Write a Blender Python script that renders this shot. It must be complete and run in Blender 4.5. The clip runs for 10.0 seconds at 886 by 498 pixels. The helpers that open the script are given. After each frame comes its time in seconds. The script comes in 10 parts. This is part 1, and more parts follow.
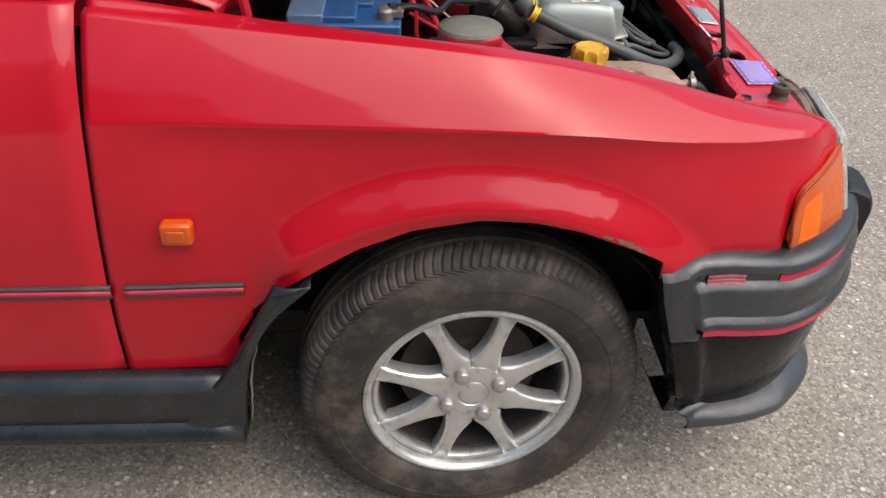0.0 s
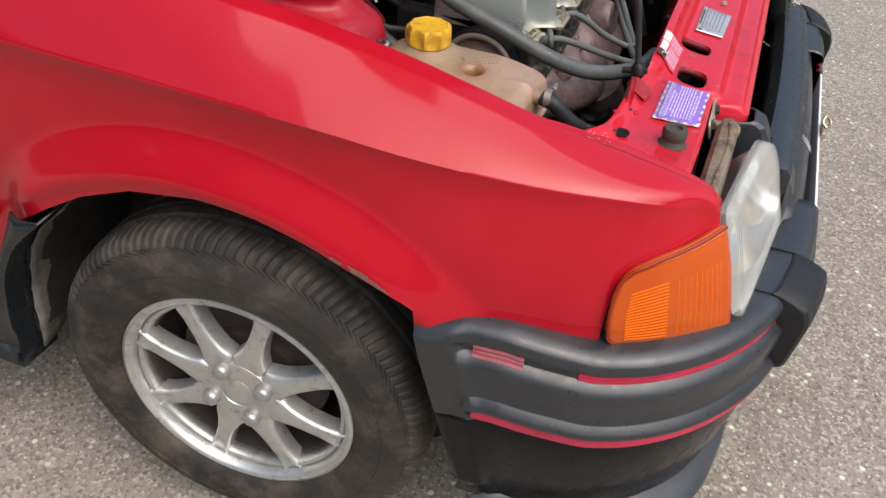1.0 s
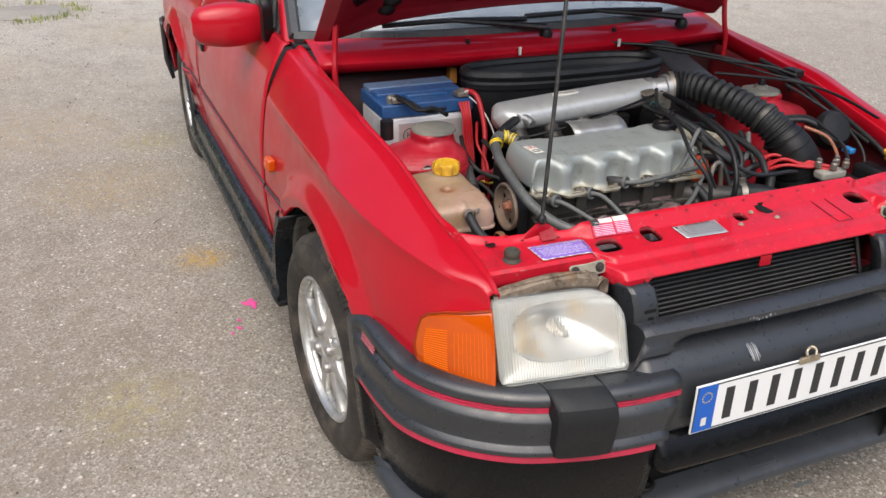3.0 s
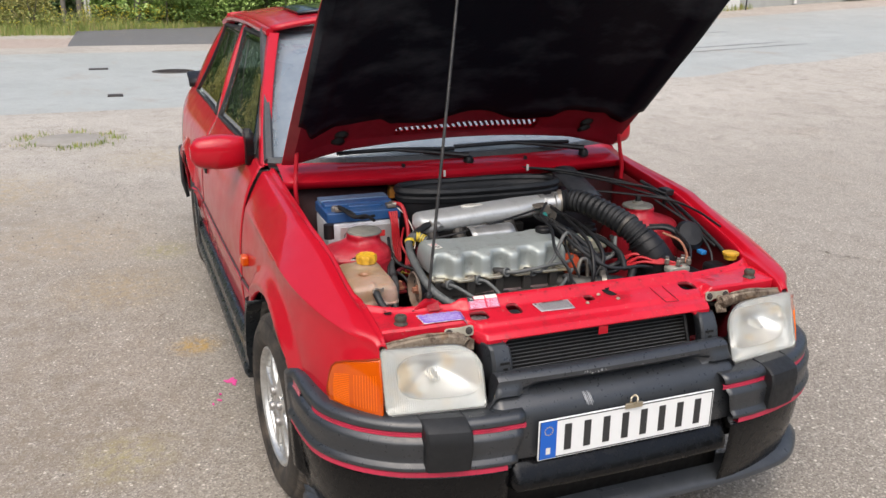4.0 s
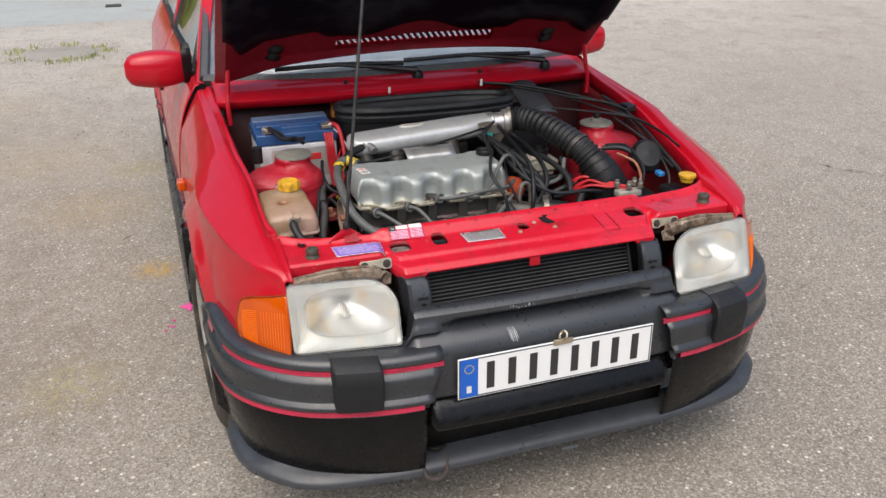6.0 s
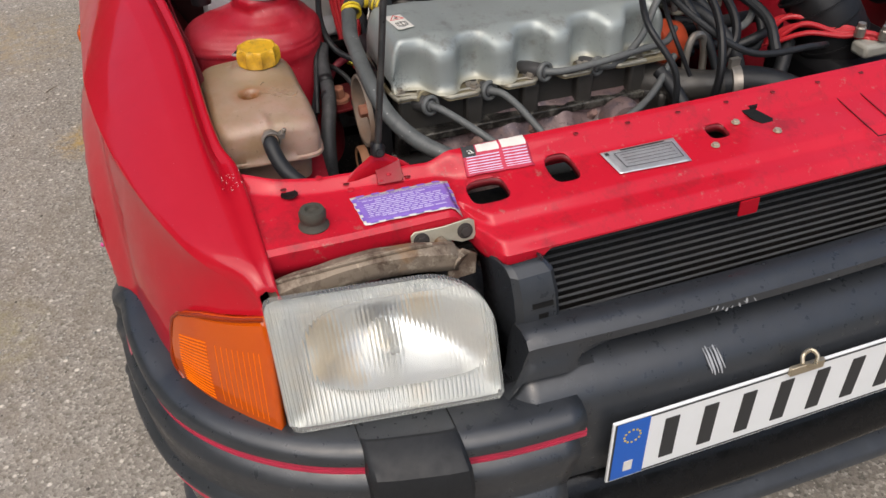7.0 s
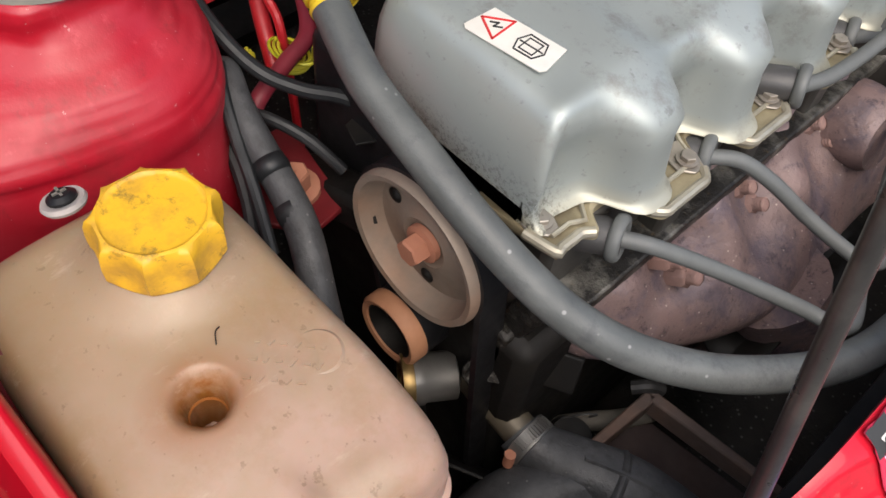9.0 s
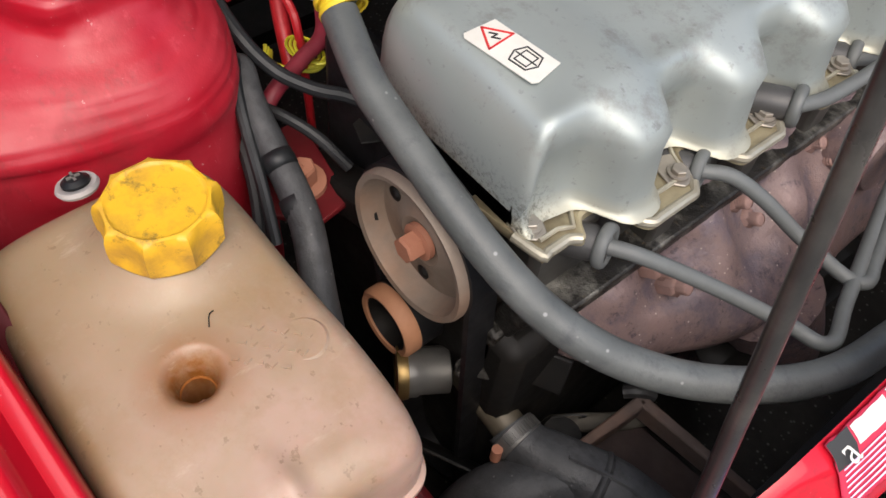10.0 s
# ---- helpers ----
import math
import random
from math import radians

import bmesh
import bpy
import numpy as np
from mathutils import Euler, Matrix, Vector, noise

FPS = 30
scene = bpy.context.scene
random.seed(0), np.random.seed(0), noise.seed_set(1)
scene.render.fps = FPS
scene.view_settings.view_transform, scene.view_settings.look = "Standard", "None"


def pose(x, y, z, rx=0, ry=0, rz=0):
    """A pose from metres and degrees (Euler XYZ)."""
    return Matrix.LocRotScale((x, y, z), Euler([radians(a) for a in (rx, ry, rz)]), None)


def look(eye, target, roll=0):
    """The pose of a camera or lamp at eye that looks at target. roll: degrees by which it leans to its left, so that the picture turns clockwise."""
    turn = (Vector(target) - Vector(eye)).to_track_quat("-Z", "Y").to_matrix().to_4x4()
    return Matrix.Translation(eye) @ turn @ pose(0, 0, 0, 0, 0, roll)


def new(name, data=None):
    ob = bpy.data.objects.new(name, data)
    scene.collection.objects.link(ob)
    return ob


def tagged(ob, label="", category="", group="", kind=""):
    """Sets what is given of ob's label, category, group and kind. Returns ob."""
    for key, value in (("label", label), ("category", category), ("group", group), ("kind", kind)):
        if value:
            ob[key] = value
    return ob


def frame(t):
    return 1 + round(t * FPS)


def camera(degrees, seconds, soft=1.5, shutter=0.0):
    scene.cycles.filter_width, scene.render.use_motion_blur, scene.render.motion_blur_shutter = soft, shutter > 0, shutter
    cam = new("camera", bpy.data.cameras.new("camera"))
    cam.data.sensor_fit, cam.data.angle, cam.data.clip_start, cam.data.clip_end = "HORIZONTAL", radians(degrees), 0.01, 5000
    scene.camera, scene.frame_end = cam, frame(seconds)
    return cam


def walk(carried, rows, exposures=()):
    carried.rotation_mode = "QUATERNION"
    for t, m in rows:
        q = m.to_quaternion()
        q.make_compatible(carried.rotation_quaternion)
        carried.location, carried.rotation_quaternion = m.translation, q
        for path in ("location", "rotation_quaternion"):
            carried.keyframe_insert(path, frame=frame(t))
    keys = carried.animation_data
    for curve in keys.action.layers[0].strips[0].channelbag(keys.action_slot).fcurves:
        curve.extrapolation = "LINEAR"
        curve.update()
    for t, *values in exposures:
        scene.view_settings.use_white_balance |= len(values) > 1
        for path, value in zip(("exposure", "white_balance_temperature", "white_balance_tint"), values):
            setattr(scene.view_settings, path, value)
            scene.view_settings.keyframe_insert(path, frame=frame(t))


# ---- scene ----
cam = camera(56.0, 10.0)
PATH = [
    (0, (-0.124, -1.81, 1.302), (-0.009, -0.165, 0.17), 2.5),
    (0.5, (0.209, -1.607, 1.256), (0.069, -0.01, 0.061), 3.8),
    (1, (0.536, -1.481, 1.258), (0.057, 0.01, 0.015), 4.9),
    (1.5, (0.782, -1.383, 1.246), (-0.157, -0.102, 0.03), 6.6),
    (2, (1.077, -1.267, 1.285), (-0.219, -0.284, 0.121), 5.3),
    (2.5, (1.416, -1.211, 1.355), (-0.11, -0.452, 0.308), 1.7),
    (3, (1.749, -1.2, 1.444), (0.095, -0.501, 0.562), 0.8),
    (3.2, (1.877, -1.171, 1.488), (0.187, -0.483, 0.67), 0.7),
    (4.3, (2.513, -1.132, 1.584), (0.716, -0.455, 1.027), 0.4),
    (4.5, (2.597, -1.127, 1.612), (0.79, -0.457, 1.077), 0.1),
    (5, (2.744, -1.044, 1.646), (0.927, -0.4, 1.112), -0.2),
    (5.5, (2.696, -0.932, 1.631), (0.901, -0.312, 1.001), -0.3),
    (5.7, (2.572, -0.903, 1.6), (0.798, -0.288, 0.911), -0.2),
    (6.8, (1.502, -0.646, 1.374), (-0.041, -0.138, 0.207), -1.8),
    (7, (1.297, -0.649, 1.299), (-0.199, -0.142, 0.072), -1.8),
    (7.5, (0.899, -0.621, 1.205), (-0.415, -0.092, -0.207), -1.0),
    (8, (0.602, -0.647, 1.151), (-0.447, 0.03, -0.412), 3.3),
    (8.5, (0.459, -0.638, 1.105), (-0.436, 0.194, -0.478), 6.0),
    (9, (0.425, -0.616, 1.111), (-0.355, 0.291, -0.491), 8.1),
    (9.5, (0.424, -0.615, 1.121), (-0.341, 0.303, -0.483), 8.5),
    (10, (0.446, -0.609, 1.13), (-0.374, 0.244, -0.483), 8.4),
]
walk(cam, [(t, look(eye, target, roll)) for t, eye, target, roll in PATH],
     [(0, 0.53), (1, 0.47), (2, 0.38), (3, 0.50), (4.5, 0.53), (5.5, 0.50), (7, 0.20), (7.5, 0.09), (8, 0.20), (8.5, 0.60), (9, 0.71), (10, 0.71)])

# ---------------------------------------------------------------- world and light
SUN_EL, SUN_AZ = radians(58), radians(122)
world = bpy.data.worlds.new("world")
scene.world = world
world.use_nodes = True
_wn = world.node_tree.nodes
_sky = _wn.new("ShaderNodeTexSky")
_sky.sky_type = 'NISHITA'
_sky.sun_disc = False
_sky.sun_elevation, _sky.sun_rotation = SUN_EL, SUN_AZ
_sky.air_density, _sky.dust_density, _sky.ozone_density = 1.0, 4.0, 1.0
_wn["Background"].inputs["Strength"].default_value = 0.15
world.node_tree.links.new(_sky.outputs["Color"], _wn["Background"].inputs["Color"])
sun = new("sun", bpy.data.lights.new("sun", 'SUN'))
sun.data.energy, sun.data.angle, sun.data.color = 1.75, radians(80), (1.0, 0.96, 0.9)
sun.rotation_euler = Vector((-math.cos(SUN_EL) * math.sin(SUN_AZ), -math.cos(SUN_EL) * math.cos(SUN_AZ), -math.sin(SUN_EL))).to_track_quat('-Z', 'Y').to_euler()
scene.view_settings.exposure = 0.0

# ---------------------------------------------------------------- materials


class Mat:
    """A node material under construction."""

    def __init__(self, name, color, rough=0.5, metal=0.0, **sockets):
        self.m = bpy.data.materials.new(name)
        self.m.use_nodes = True
        self.t = self.m.node_tree
        self.b = self.t.nodes["Principled BSDF"]
        self.b.inputs["Base Color"].default_value = (*color, 1)
        self.b.inputs["Roughness"].default_value = rough
        self.b.inputs["Metallic"].default_value = metal
        for key, v in sockets.items():
            self.b.inputs[key.replace("_", " ")].default_value = v
        self.col = None
        self.base = color
        self.co = self.node("ShaderNodeTexCoord").outputs["Object"]
        self.height = None

    def node(self, kind, **props):
        n = self.t.nodes.new(kind)
        for k, v in props.items():
            if k == "operation":
                n.operation = v
            elif k == "blend_type":
                n.blend_type = v
            elif k == "data_type":
                n.data_type = v
            elif k == "feature":
                n.feature = v
            elif k == "wave_type":
                n.wave_type = v
            elif k == "bands_direction":
                n.bands_direction = v
        return n

    def link(self, a, b):
        self.t.links.new(a, b)

    def noise(self, scale, detail=4.0, rough=0.6, stretch=(1, 1, 1), dist=0.0):
        mp = self.node("ShaderNodeMapping")
        mp.inputs["Scale"].default_value = stretch
        self.link(self.co, mp.inputs["Vector"])
        n = self.node("ShaderNodeTexNoise")
        n.inputs["Scale"].default_value, n.inputs["Detail"].default_value, n.inputs["Roughness"].default_value = scale, detail, rough
        n.inputs["Distortion"].default_value = dist
        self.link(mp.outputs["Vector"], n.inputs["Vector"])
        return n.outputs["Fac"]

    def voronoi(self, scale, color=False):
        n = self.node("ShaderNodeTexVoronoi")
        n.inputs["Scale"].default_value = scale
        self.link(self.co, n.inputs["Vector"])
        return n.outputs["Color"] if color else n.outputs["Distance"]

    def ramp(self, fac, a, b, lo=0.0, hi=1.0):
        n = self.node("ShaderNodeMapRange")
        n.inputs["From Min"].default_value, n.inputs["From Max"].default_value = a, b
        n.inputs["To Min"].default_value, n.inputs["To Max"].default_value = lo, hi
        self.link(fac, n.inputs["Value"])
        return n.outputs["Result"]

    def math(self, op, a, b):
        n = self.node("ShaderNodeMath", operation=op)
        for k, v in enumerate((a, b)):
            if isinstance(v, (int, float)):
                n.inputs[k].default_value = v
            else:
                self.link(v, n.inputs[k])
        return n.outputs[0]

    def mix(self, fac, color, blend="MIX"):
        """Lays a colour over what is there, by the given mask."""
        n = self.node("ShaderNodeMix", data_type="RGBA", blend_type=blend)
        self.link(fac, n.inputs[0]) if not isinstance(fac, (int, float)) else setattr(n.inputs[0], "default_value", fac)
        if self.col is None:
            n.inputs[6].default_value = (*self.base, 1)
        else:
            self.link(self.col, n.inputs[6])
        if isinstance(color, tuple):
            n.inputs[7].default_value = (*color, 1)
        else:
            self.link(color, n.inputs[7])
        self.col = n.outputs[2]
        self.link(self.col, self.b.inputs["Base Color"])
        return self

    def rough(self, fac, lo, hi):
        self.link(self.ramp(fac, 0.3, 0.7, lo, hi), self.b.inputs["Roughness"])
        return self

    def bump(self, fac, strength=0.3, distance=0.001):
        n = self.node("ShaderNodeBump")
        n.inputs["Strength"].default_value, n.inputs["Distance"].default_value = strength, distance
        self.link(fac, n.inputs["Height"])
        if self.height:
            self.link(self.height, n.inputs["Normal"])
        self.height = n.outputs["Normal"]
        self.link(self.height, self.b.inputs["Normal"])
        return self

    def axis(self, k):
        n = self.node("ShaderNodeSeparateXYZ")
        self.link(self.co, n.inputs[0])
        return n.outputs[k]

    def vary(self, amount=0.1):
        """A small difference in brightness from piece to piece."""
        r = self.node("ShaderNodeObjectInfo").outputs["Random"]
        v = self.node("ShaderNodeHueSaturation")
        self.link(self.ramp(r, 0, 1, 1 - amount, 1 + amount), v.inputs["Value"])
        if self.col is None:
            v.inputs["Color"].default_value = (*self.base, 1)
        else:
            self.link(self.col, v.inputs["Color"])
        self.col = v.outputs[0]
        self.link(self.col, self.b.inputs["Base Color"])
        return self


def paint(name, color, rough=0.32, grime=0.0):
    m = Mat(name, color, rough, Coat_Weight=0.65, Coat_Roughness=0.06, Coat_IOR=1.5, Specular_IOR_Level=0.15)
    n = m.noise(6, 5)
    m.mix(m.ramp(n, 0.45, 0.75, 0, 0.35), tuple(min(1, c * 1.25 + 0.012) for c in color))
    m.mix(m.ramp(m.noise(60, 3), 0.62, 0.75, 0, 0.25), tuple(c * 0.75 for c in color))
    m.mix(m.ramp(m.voronoi(75), 0.05, 0.02, 0, 0.5), (0.55, 0.3, 0.28))
    if grime:
        m.mix(m.ramp(m.noise(17, 6, 0.75), 0.52, 0.68, 0, grime), (0.09, 0.02, 0.02))
        m.mix(m.ramp(m.noise(70, 4, 0.7), 0.62, 0.70, 0, grime), (0.30, 0.16, 0.13))
    m.rough(m.noise(9, 4), rough + 0.05, rough + 0.25)
    m.link(m.ramp(m.noise(7, 5), 0.4, 0.75, 0.05, 0.13), m.b.inputs["Coat Roughness"])
    m.bump(m.noise(220, 2), 0.05, 0.0005)
    return m.m


def plain(name, color, rough, metal=0.0, grain=80, dirt=(0.12, 0.1, 0.08), dirty=0.25, bump=0.15, **kw):
    m = Mat(name, color, rough, metal, **kw)
    m.mix(m.ramp(m.noise(grain * 0.2, 5), 0.45, 0.75, 0, dirty), dirt)
    m.mix(m.ramp(m.noise(grain, 4), 0.4, 0.7, 0, 0.3), tuple(c * 0.7 for c in color))
    m.rough(m.noise(grain * 0.5, 4), max(0.05, rough - 0.1), min(1, rough + 0.12))
    m.bump(m.noise(grain * 4, 3), bump, 0.0008)
    return m.m


RED = paint("red_paint", (0.42, 0.003, 0.014))
PANEL_RED = paint("grimy_panel_paint", (0.51, 0.008, 0.024), 0.40, grime=0.48)
RED_DULL = paint("dull_red_paint", (0.42, 0.006, 0.017), 0.42)
TOWER_RED = Mat("faded_tower_paint", (0.37, 0.006, 0.018), 0.40)
TOWER_RED.mix(TOWER_RED.ramp(TOWER_RED.noise(9, 5), 0.42, 0.66, 0, 0.75), (0.43, 0.034, 0.050))
TOWER_RED.mix(TOWER_RED.ramp(TOWER_RED.noise(70, 6, 0.75, (1, 1, 0.12)), 0.58, 0.70, 0, 0.5), (0.56, 0.07, 0.09))
TOWER_RED.mix(TOWER_RED.ramp(TOWER_RED.noise(34, 6, 0.8, (1, 1, 0.4)), 0.56, 0.68, 0, 0.7), (0.22, 0.016, 0.02))
TOWER_RED.mix(TOWER_RED.ramp(TOWER_RED.noise(230, 3), 0.70, 0.73, 0, 0.5), (0.62, 0.40, 0.38))
TOWER_RED.rough(TOWER_RED.noise(30, 4), 0.3, 0.55)
TOWER_RED.mix(TOWER_RED.ramp(TOWER_RED.noise(15, 5, 0.7), 0.54, 0.66, 0, 0.8), (0.27, 0.010, 0.016))
TOWER_RED.bump(TOWER_RED.noise(60, 5, 0.7), 0.25, 0.0015)
TOWER_RED = TOWER_RED.m
# dirty red whose base is also lowered to carry the bay's shade
RED_DARK = plain("shade_darkened_red", (0.17, 0.004, 0.008), 0.55, dirt=(0.02, 0.012, 0.012), dirty=0.8, grain=30)
# bulkhead red taken almost to black: depth shade painted in
BULKHEAD = plain("shade_darkened_bulkhead", (0.045, 0.005, 0.006), 0.7, dirt=(0.012, 0.010, 0.010), dirty=0.8, grain=30)
BLACK_PL = plain("bumper_plastic", (0.024, 0.0265, 0.030), 0.34, dirt=(0.042, 0.046, 0.052), dirty=0.35, grain=160, bump=0.08, Specular_IOR_Level=0.75)
VALANCE = plain("gloss_black_valance", (0.004, 0.004, 0.0045), 0.24, dirt=(0.010, 0.010, 0.010), dirty=0.3, grain=90, bump=0.05, Specular_IOR_Level=0.3)
BLACK = plain("black_plastic", (0.008, 0.008, 0.009), 0.45, dirt=(0.025, 0.023, 0.022), dirty=0.35, Specular_IOR_Level=0.35)
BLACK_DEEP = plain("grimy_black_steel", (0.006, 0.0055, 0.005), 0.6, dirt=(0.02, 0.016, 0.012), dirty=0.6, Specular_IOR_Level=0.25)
RUBBER = plain("hose_rubber", (0.012, 0.013, 0.0145), 0.5, dirt=(0.055, 0.055, 0.055), dirty=0.35, grain=90, Specular_IOR_Level=0.4)
PINSTRIPE = plain("red_pinstripe", (0.56, 0.03, 0.075), 0.45, dirt=(0.05, 0.03, 0.03), dirty=0.4)


# ---------------------------------------------------------------- mesh tools

class G:
    """Gathers the vertices and faces of one mesh."""

    def __init__(self):
        self.v, self.f = [], []

    def add(self, verts, faces):
        n = len(self.v)
        self.v += [tuple(p) for p in verts]
        self.f += [tuple(i + n for i in f) for f in faces]
        return self

    def grid(self, rows, close_u=False, close_v=False, flip=False):
        """A sheet through rows of points, all of one length."""
        nr, nc = len(rows), len(rows[0])
        faces = []
        for i in range(nr if close_u else nr - 1):
            for j in range(nc if close_v else nc - 1):
                a, b, c, d = i * nc + j, i * nc + (j + 1) % nc, ((i + 1) % nr) * nc + (j + 1) % nc, ((i + 1) % nr) * nc + j
                faces.append((d, c, b, a) if flip else (a, b, c, d))
        return self.add([p for r in rows for p in r], faces)

    def box(self, center, size, m=None):
        x, y, z = (s / 2 for s in size)
        pts = [Vector(p) for p in ((-x, -y, -z), (x, -y, -z), (x, y, -z), (-x, y, -z), (-x, -y, z), (x, -y, z), (x, y, z), (-x, y, z))]
        c = Vector(center)
        pts = [c + (m.to_3x3() @ p if m is not None else p) for p in pts]
        return self.add(pts, [(0, 3, 2, 1), (4, 5, 6, 7), (0, 1, 5, 4), (1, 2, 6, 5), (2, 3, 7, 6), (3, 0, 4, 7)])

    def lathe(self, profile, origin, axis, n=32, caps=False):
        """Turns (radius, height) pairs round an axis through origin."""
        q = Vector(axis).normalized().to_track_quat('Z', 'Y')
        o = Vector(origin)
        rows = [[o + q @ Vector((r * math.cos(2 * math.pi * k / n), r * math.sin(2 * math.pi * k / n), h)) for k in range(n)] for r, h in profile]
        self.grid(rows, close_v=True)
        if caps:
            for row, back in ((rows[0], True), (rows[-1], False)):
                self.add(row, [tuple(range(n))[::-1] if back else tuple(range(n))])
        return self

    def rod(self, a, b, r, n=12, r2=None):
        a, b = Vector(a), Vector(b)
        return self.lathe([(r, 0), (r if r2 is None else r2, (b - a).length)], a, b - a, n, True)

    def tube(self, pts, r, n=12, steps=8, caps=True, wave=0.0, waves=0, flat=1.0):
        """A hose along a smooth line through pts; r may be a list."""
        P = smooth_line(pts, steps)
        R = [r] * len(P) if isinstance(r, (int, float)) else [float(q) for q in np.interp(np.linspace(0, 1, len(P)), np.linspace(0, 1, len(r)), r)]
        rows, up = [], Vector((0.13, 0.21, 1)).normalized()
        for i, p in enumerate(P):
            t = (P[min(i + 1, len(P) - 1)] - P[max(i - 1, 0)]).normalized()
            side = t.cross(up).normalized()
            up = side.cross(t).normalized()
            rr = R[i] * (1 + wave * math.sin(2 * math.pi * waves * i / (len(P) - 1)))
            rows.append([p + rr * (math.cos(a) * side + flat * math.sin(a) * up) for a in (2 * math.pi * k / n for k in range(n))])
        self.grid(rows, close_v=True, flip=True)
        if caps:
            self.add(rows[0], [tuple(range(n))])
            self.add(rows[-1], [tuple(range(n))[::-1]])
        return self

    def prism(self, poly, depth, m):
        """A flat shape, given in the x-y plane of m, with a thickness along its z."""
        n = len(poly)
        lo, hi = [m @ Vector((x, y, 0)) for x, y in poly], [m @ Vector((x, y, depth)) for x, y in poly]
        return self.add(lo + hi, [tuple(range(n))[::-1], tuple(range(n, 2 * n))] + [(i, (i + 1) % n, n + (i + 1) % n, n + i) for i in range(n)])

    def mirrored(self):
        """The same on the other side of the car."""
        g = G()
        g.v = [(x, -y, z) for x, y, z in self.v]
        g.f = [f[::-1] for f in self.f]
        return g


def smooth_line(pts, steps=8):
    P = [Vector(p) for p in pts]
    if len(P) < 3:
        return [P[0].lerp(P[1], k / steps) for k in range(steps + 1)]
    E = [2 * P[0] - P[1]] + P + [2 * P[-1] - P[-2]]
    out = []
    for i in range(1, len(E) - 2):
        a, b, c, d = E[i - 1:i + 3]
        for k in range(steps):
            t = k / steps
            out.append(0.5 * (2 * b + (c - a) * t + (2 * a - 5 * b + 4 * c - d) * t * t + (3 * b - a - 3 * c + d) * t ** 3))
    return out + [P[-1]]


def cv(*keys):
    """A smooth curve through (x, value) keys that does not overshoot."""
    xs, ys = [k[0] for k in keys], [k[1] for k in keys]
    d = [(ys[i + 1] - ys[i]) / (xs[i + 1] - xs[i]) for i in range(len(xs) - 1)]
    m = [d[0]] + [0 if d[i - 1] * d[i] <= 0 else 2 * d[i - 1] * d[i] / (d[i - 1] + d[i]) for i in range(1, len(d))] + [d[-1]]

    def f(x):
        x = min(max(x, xs[0]), xs[-1])
        i = max(0, min(len(d) - 1, sum(1 for k in xs[1:-1] if k <= x)))
        h = xs[i + 1] - xs[i]
        t = (x - xs[i]) / h
        return ys[i] * (1 + 2 * t) * (1 - t) ** 2 + m[i] * h * t * (1 - t) ** 2 + ys[i + 1] * t * t * (3 - 2 * t) + m[i + 1] * h * t * t * (t - 1)
    return f


def sstep(t):
    t = min(max(t, 0.0), 1.0)
    return t * t * (3 - 2 * t)


def part(name, g, mat, parent=None, label="", bevel=0.0, thick=0.0, sharp=35, segments=2):
    """Links gathered geometry as one mesh object under a thing or a part."""
    me = bpy.data.meshes.new(name)
    me.from_pydata(g.v, [], g.f)
    me.validate()
    me.materials.append(mat)
    me.shade_smooth()
    me.set_sharp_from_angle(angle=radians(sharp))
    ob = new(name, me)
    if thick:
        s = ob.modifiers.new("thickness", 'SOLIDIFY')
        s.thickness, s.offset = abs(thick), -1 if thick > 0 else 1
    if bevel:
        b = ob.modifiers.new("edge", 'BEVEL')
        b.width, b.segments, b.limit_method, b.angle_limit = bevel, segments, 'ANGLE', radians(30)
        b.harden_normals = False
    if parent:
        ob.parent = parent
        ob.matrix_parent_inverse = parent.matrix_world.inverted() if parent.type == 'EMPTY' and parent.name != "car" else Matrix()
    if label:
        ob["label"] = label
    return ob


def both(name, g, mat, parent, label="", **kw):
    """A part and its mirror image on the other side of the car."""
    return part(name, g, mat, parent, label, **kw), part(name, g.mirrored(), mat, parent, label, **kw)


def share(name, ob, parent, m):
    """A further object on the same mesh, moved by m from where the first one stands."""
    o = new(name, ob.data)
    o.parent = parent
    o.matrix_basis = m
    return o

# ---------------------------------------------------------------- ground, road, verge


def ground_z(x, y):
    """The lot is flat; the road behind it climbs towards +y."""
    return 0.055 * max(0.0, y - 3.0) ** 1.0 * sstep((-3.0 - x) / 6.0) if y < 60 else 0.055 * 57 * sstep((-3.0 - x) / 6.0)


def strip(xa, xb, ya, yb, lift, nx, ny, sink=0.02):
    """A sheet on the ground between two edges, which are functions of y."""
    g = G()
    rows = []
    for j in range(ny + 1):
        y = ya + (yb - ya) * j / ny
        a, b = xa(y), xb(y)
        rows.append([(a + (b - a) * i / nx, y, ground_z(a + (b - a) * i / nx, y) + (lift if 0 < i < nx else -sink)) for i in range(nx + 1)])
    return g.grid(rows, flip=True)


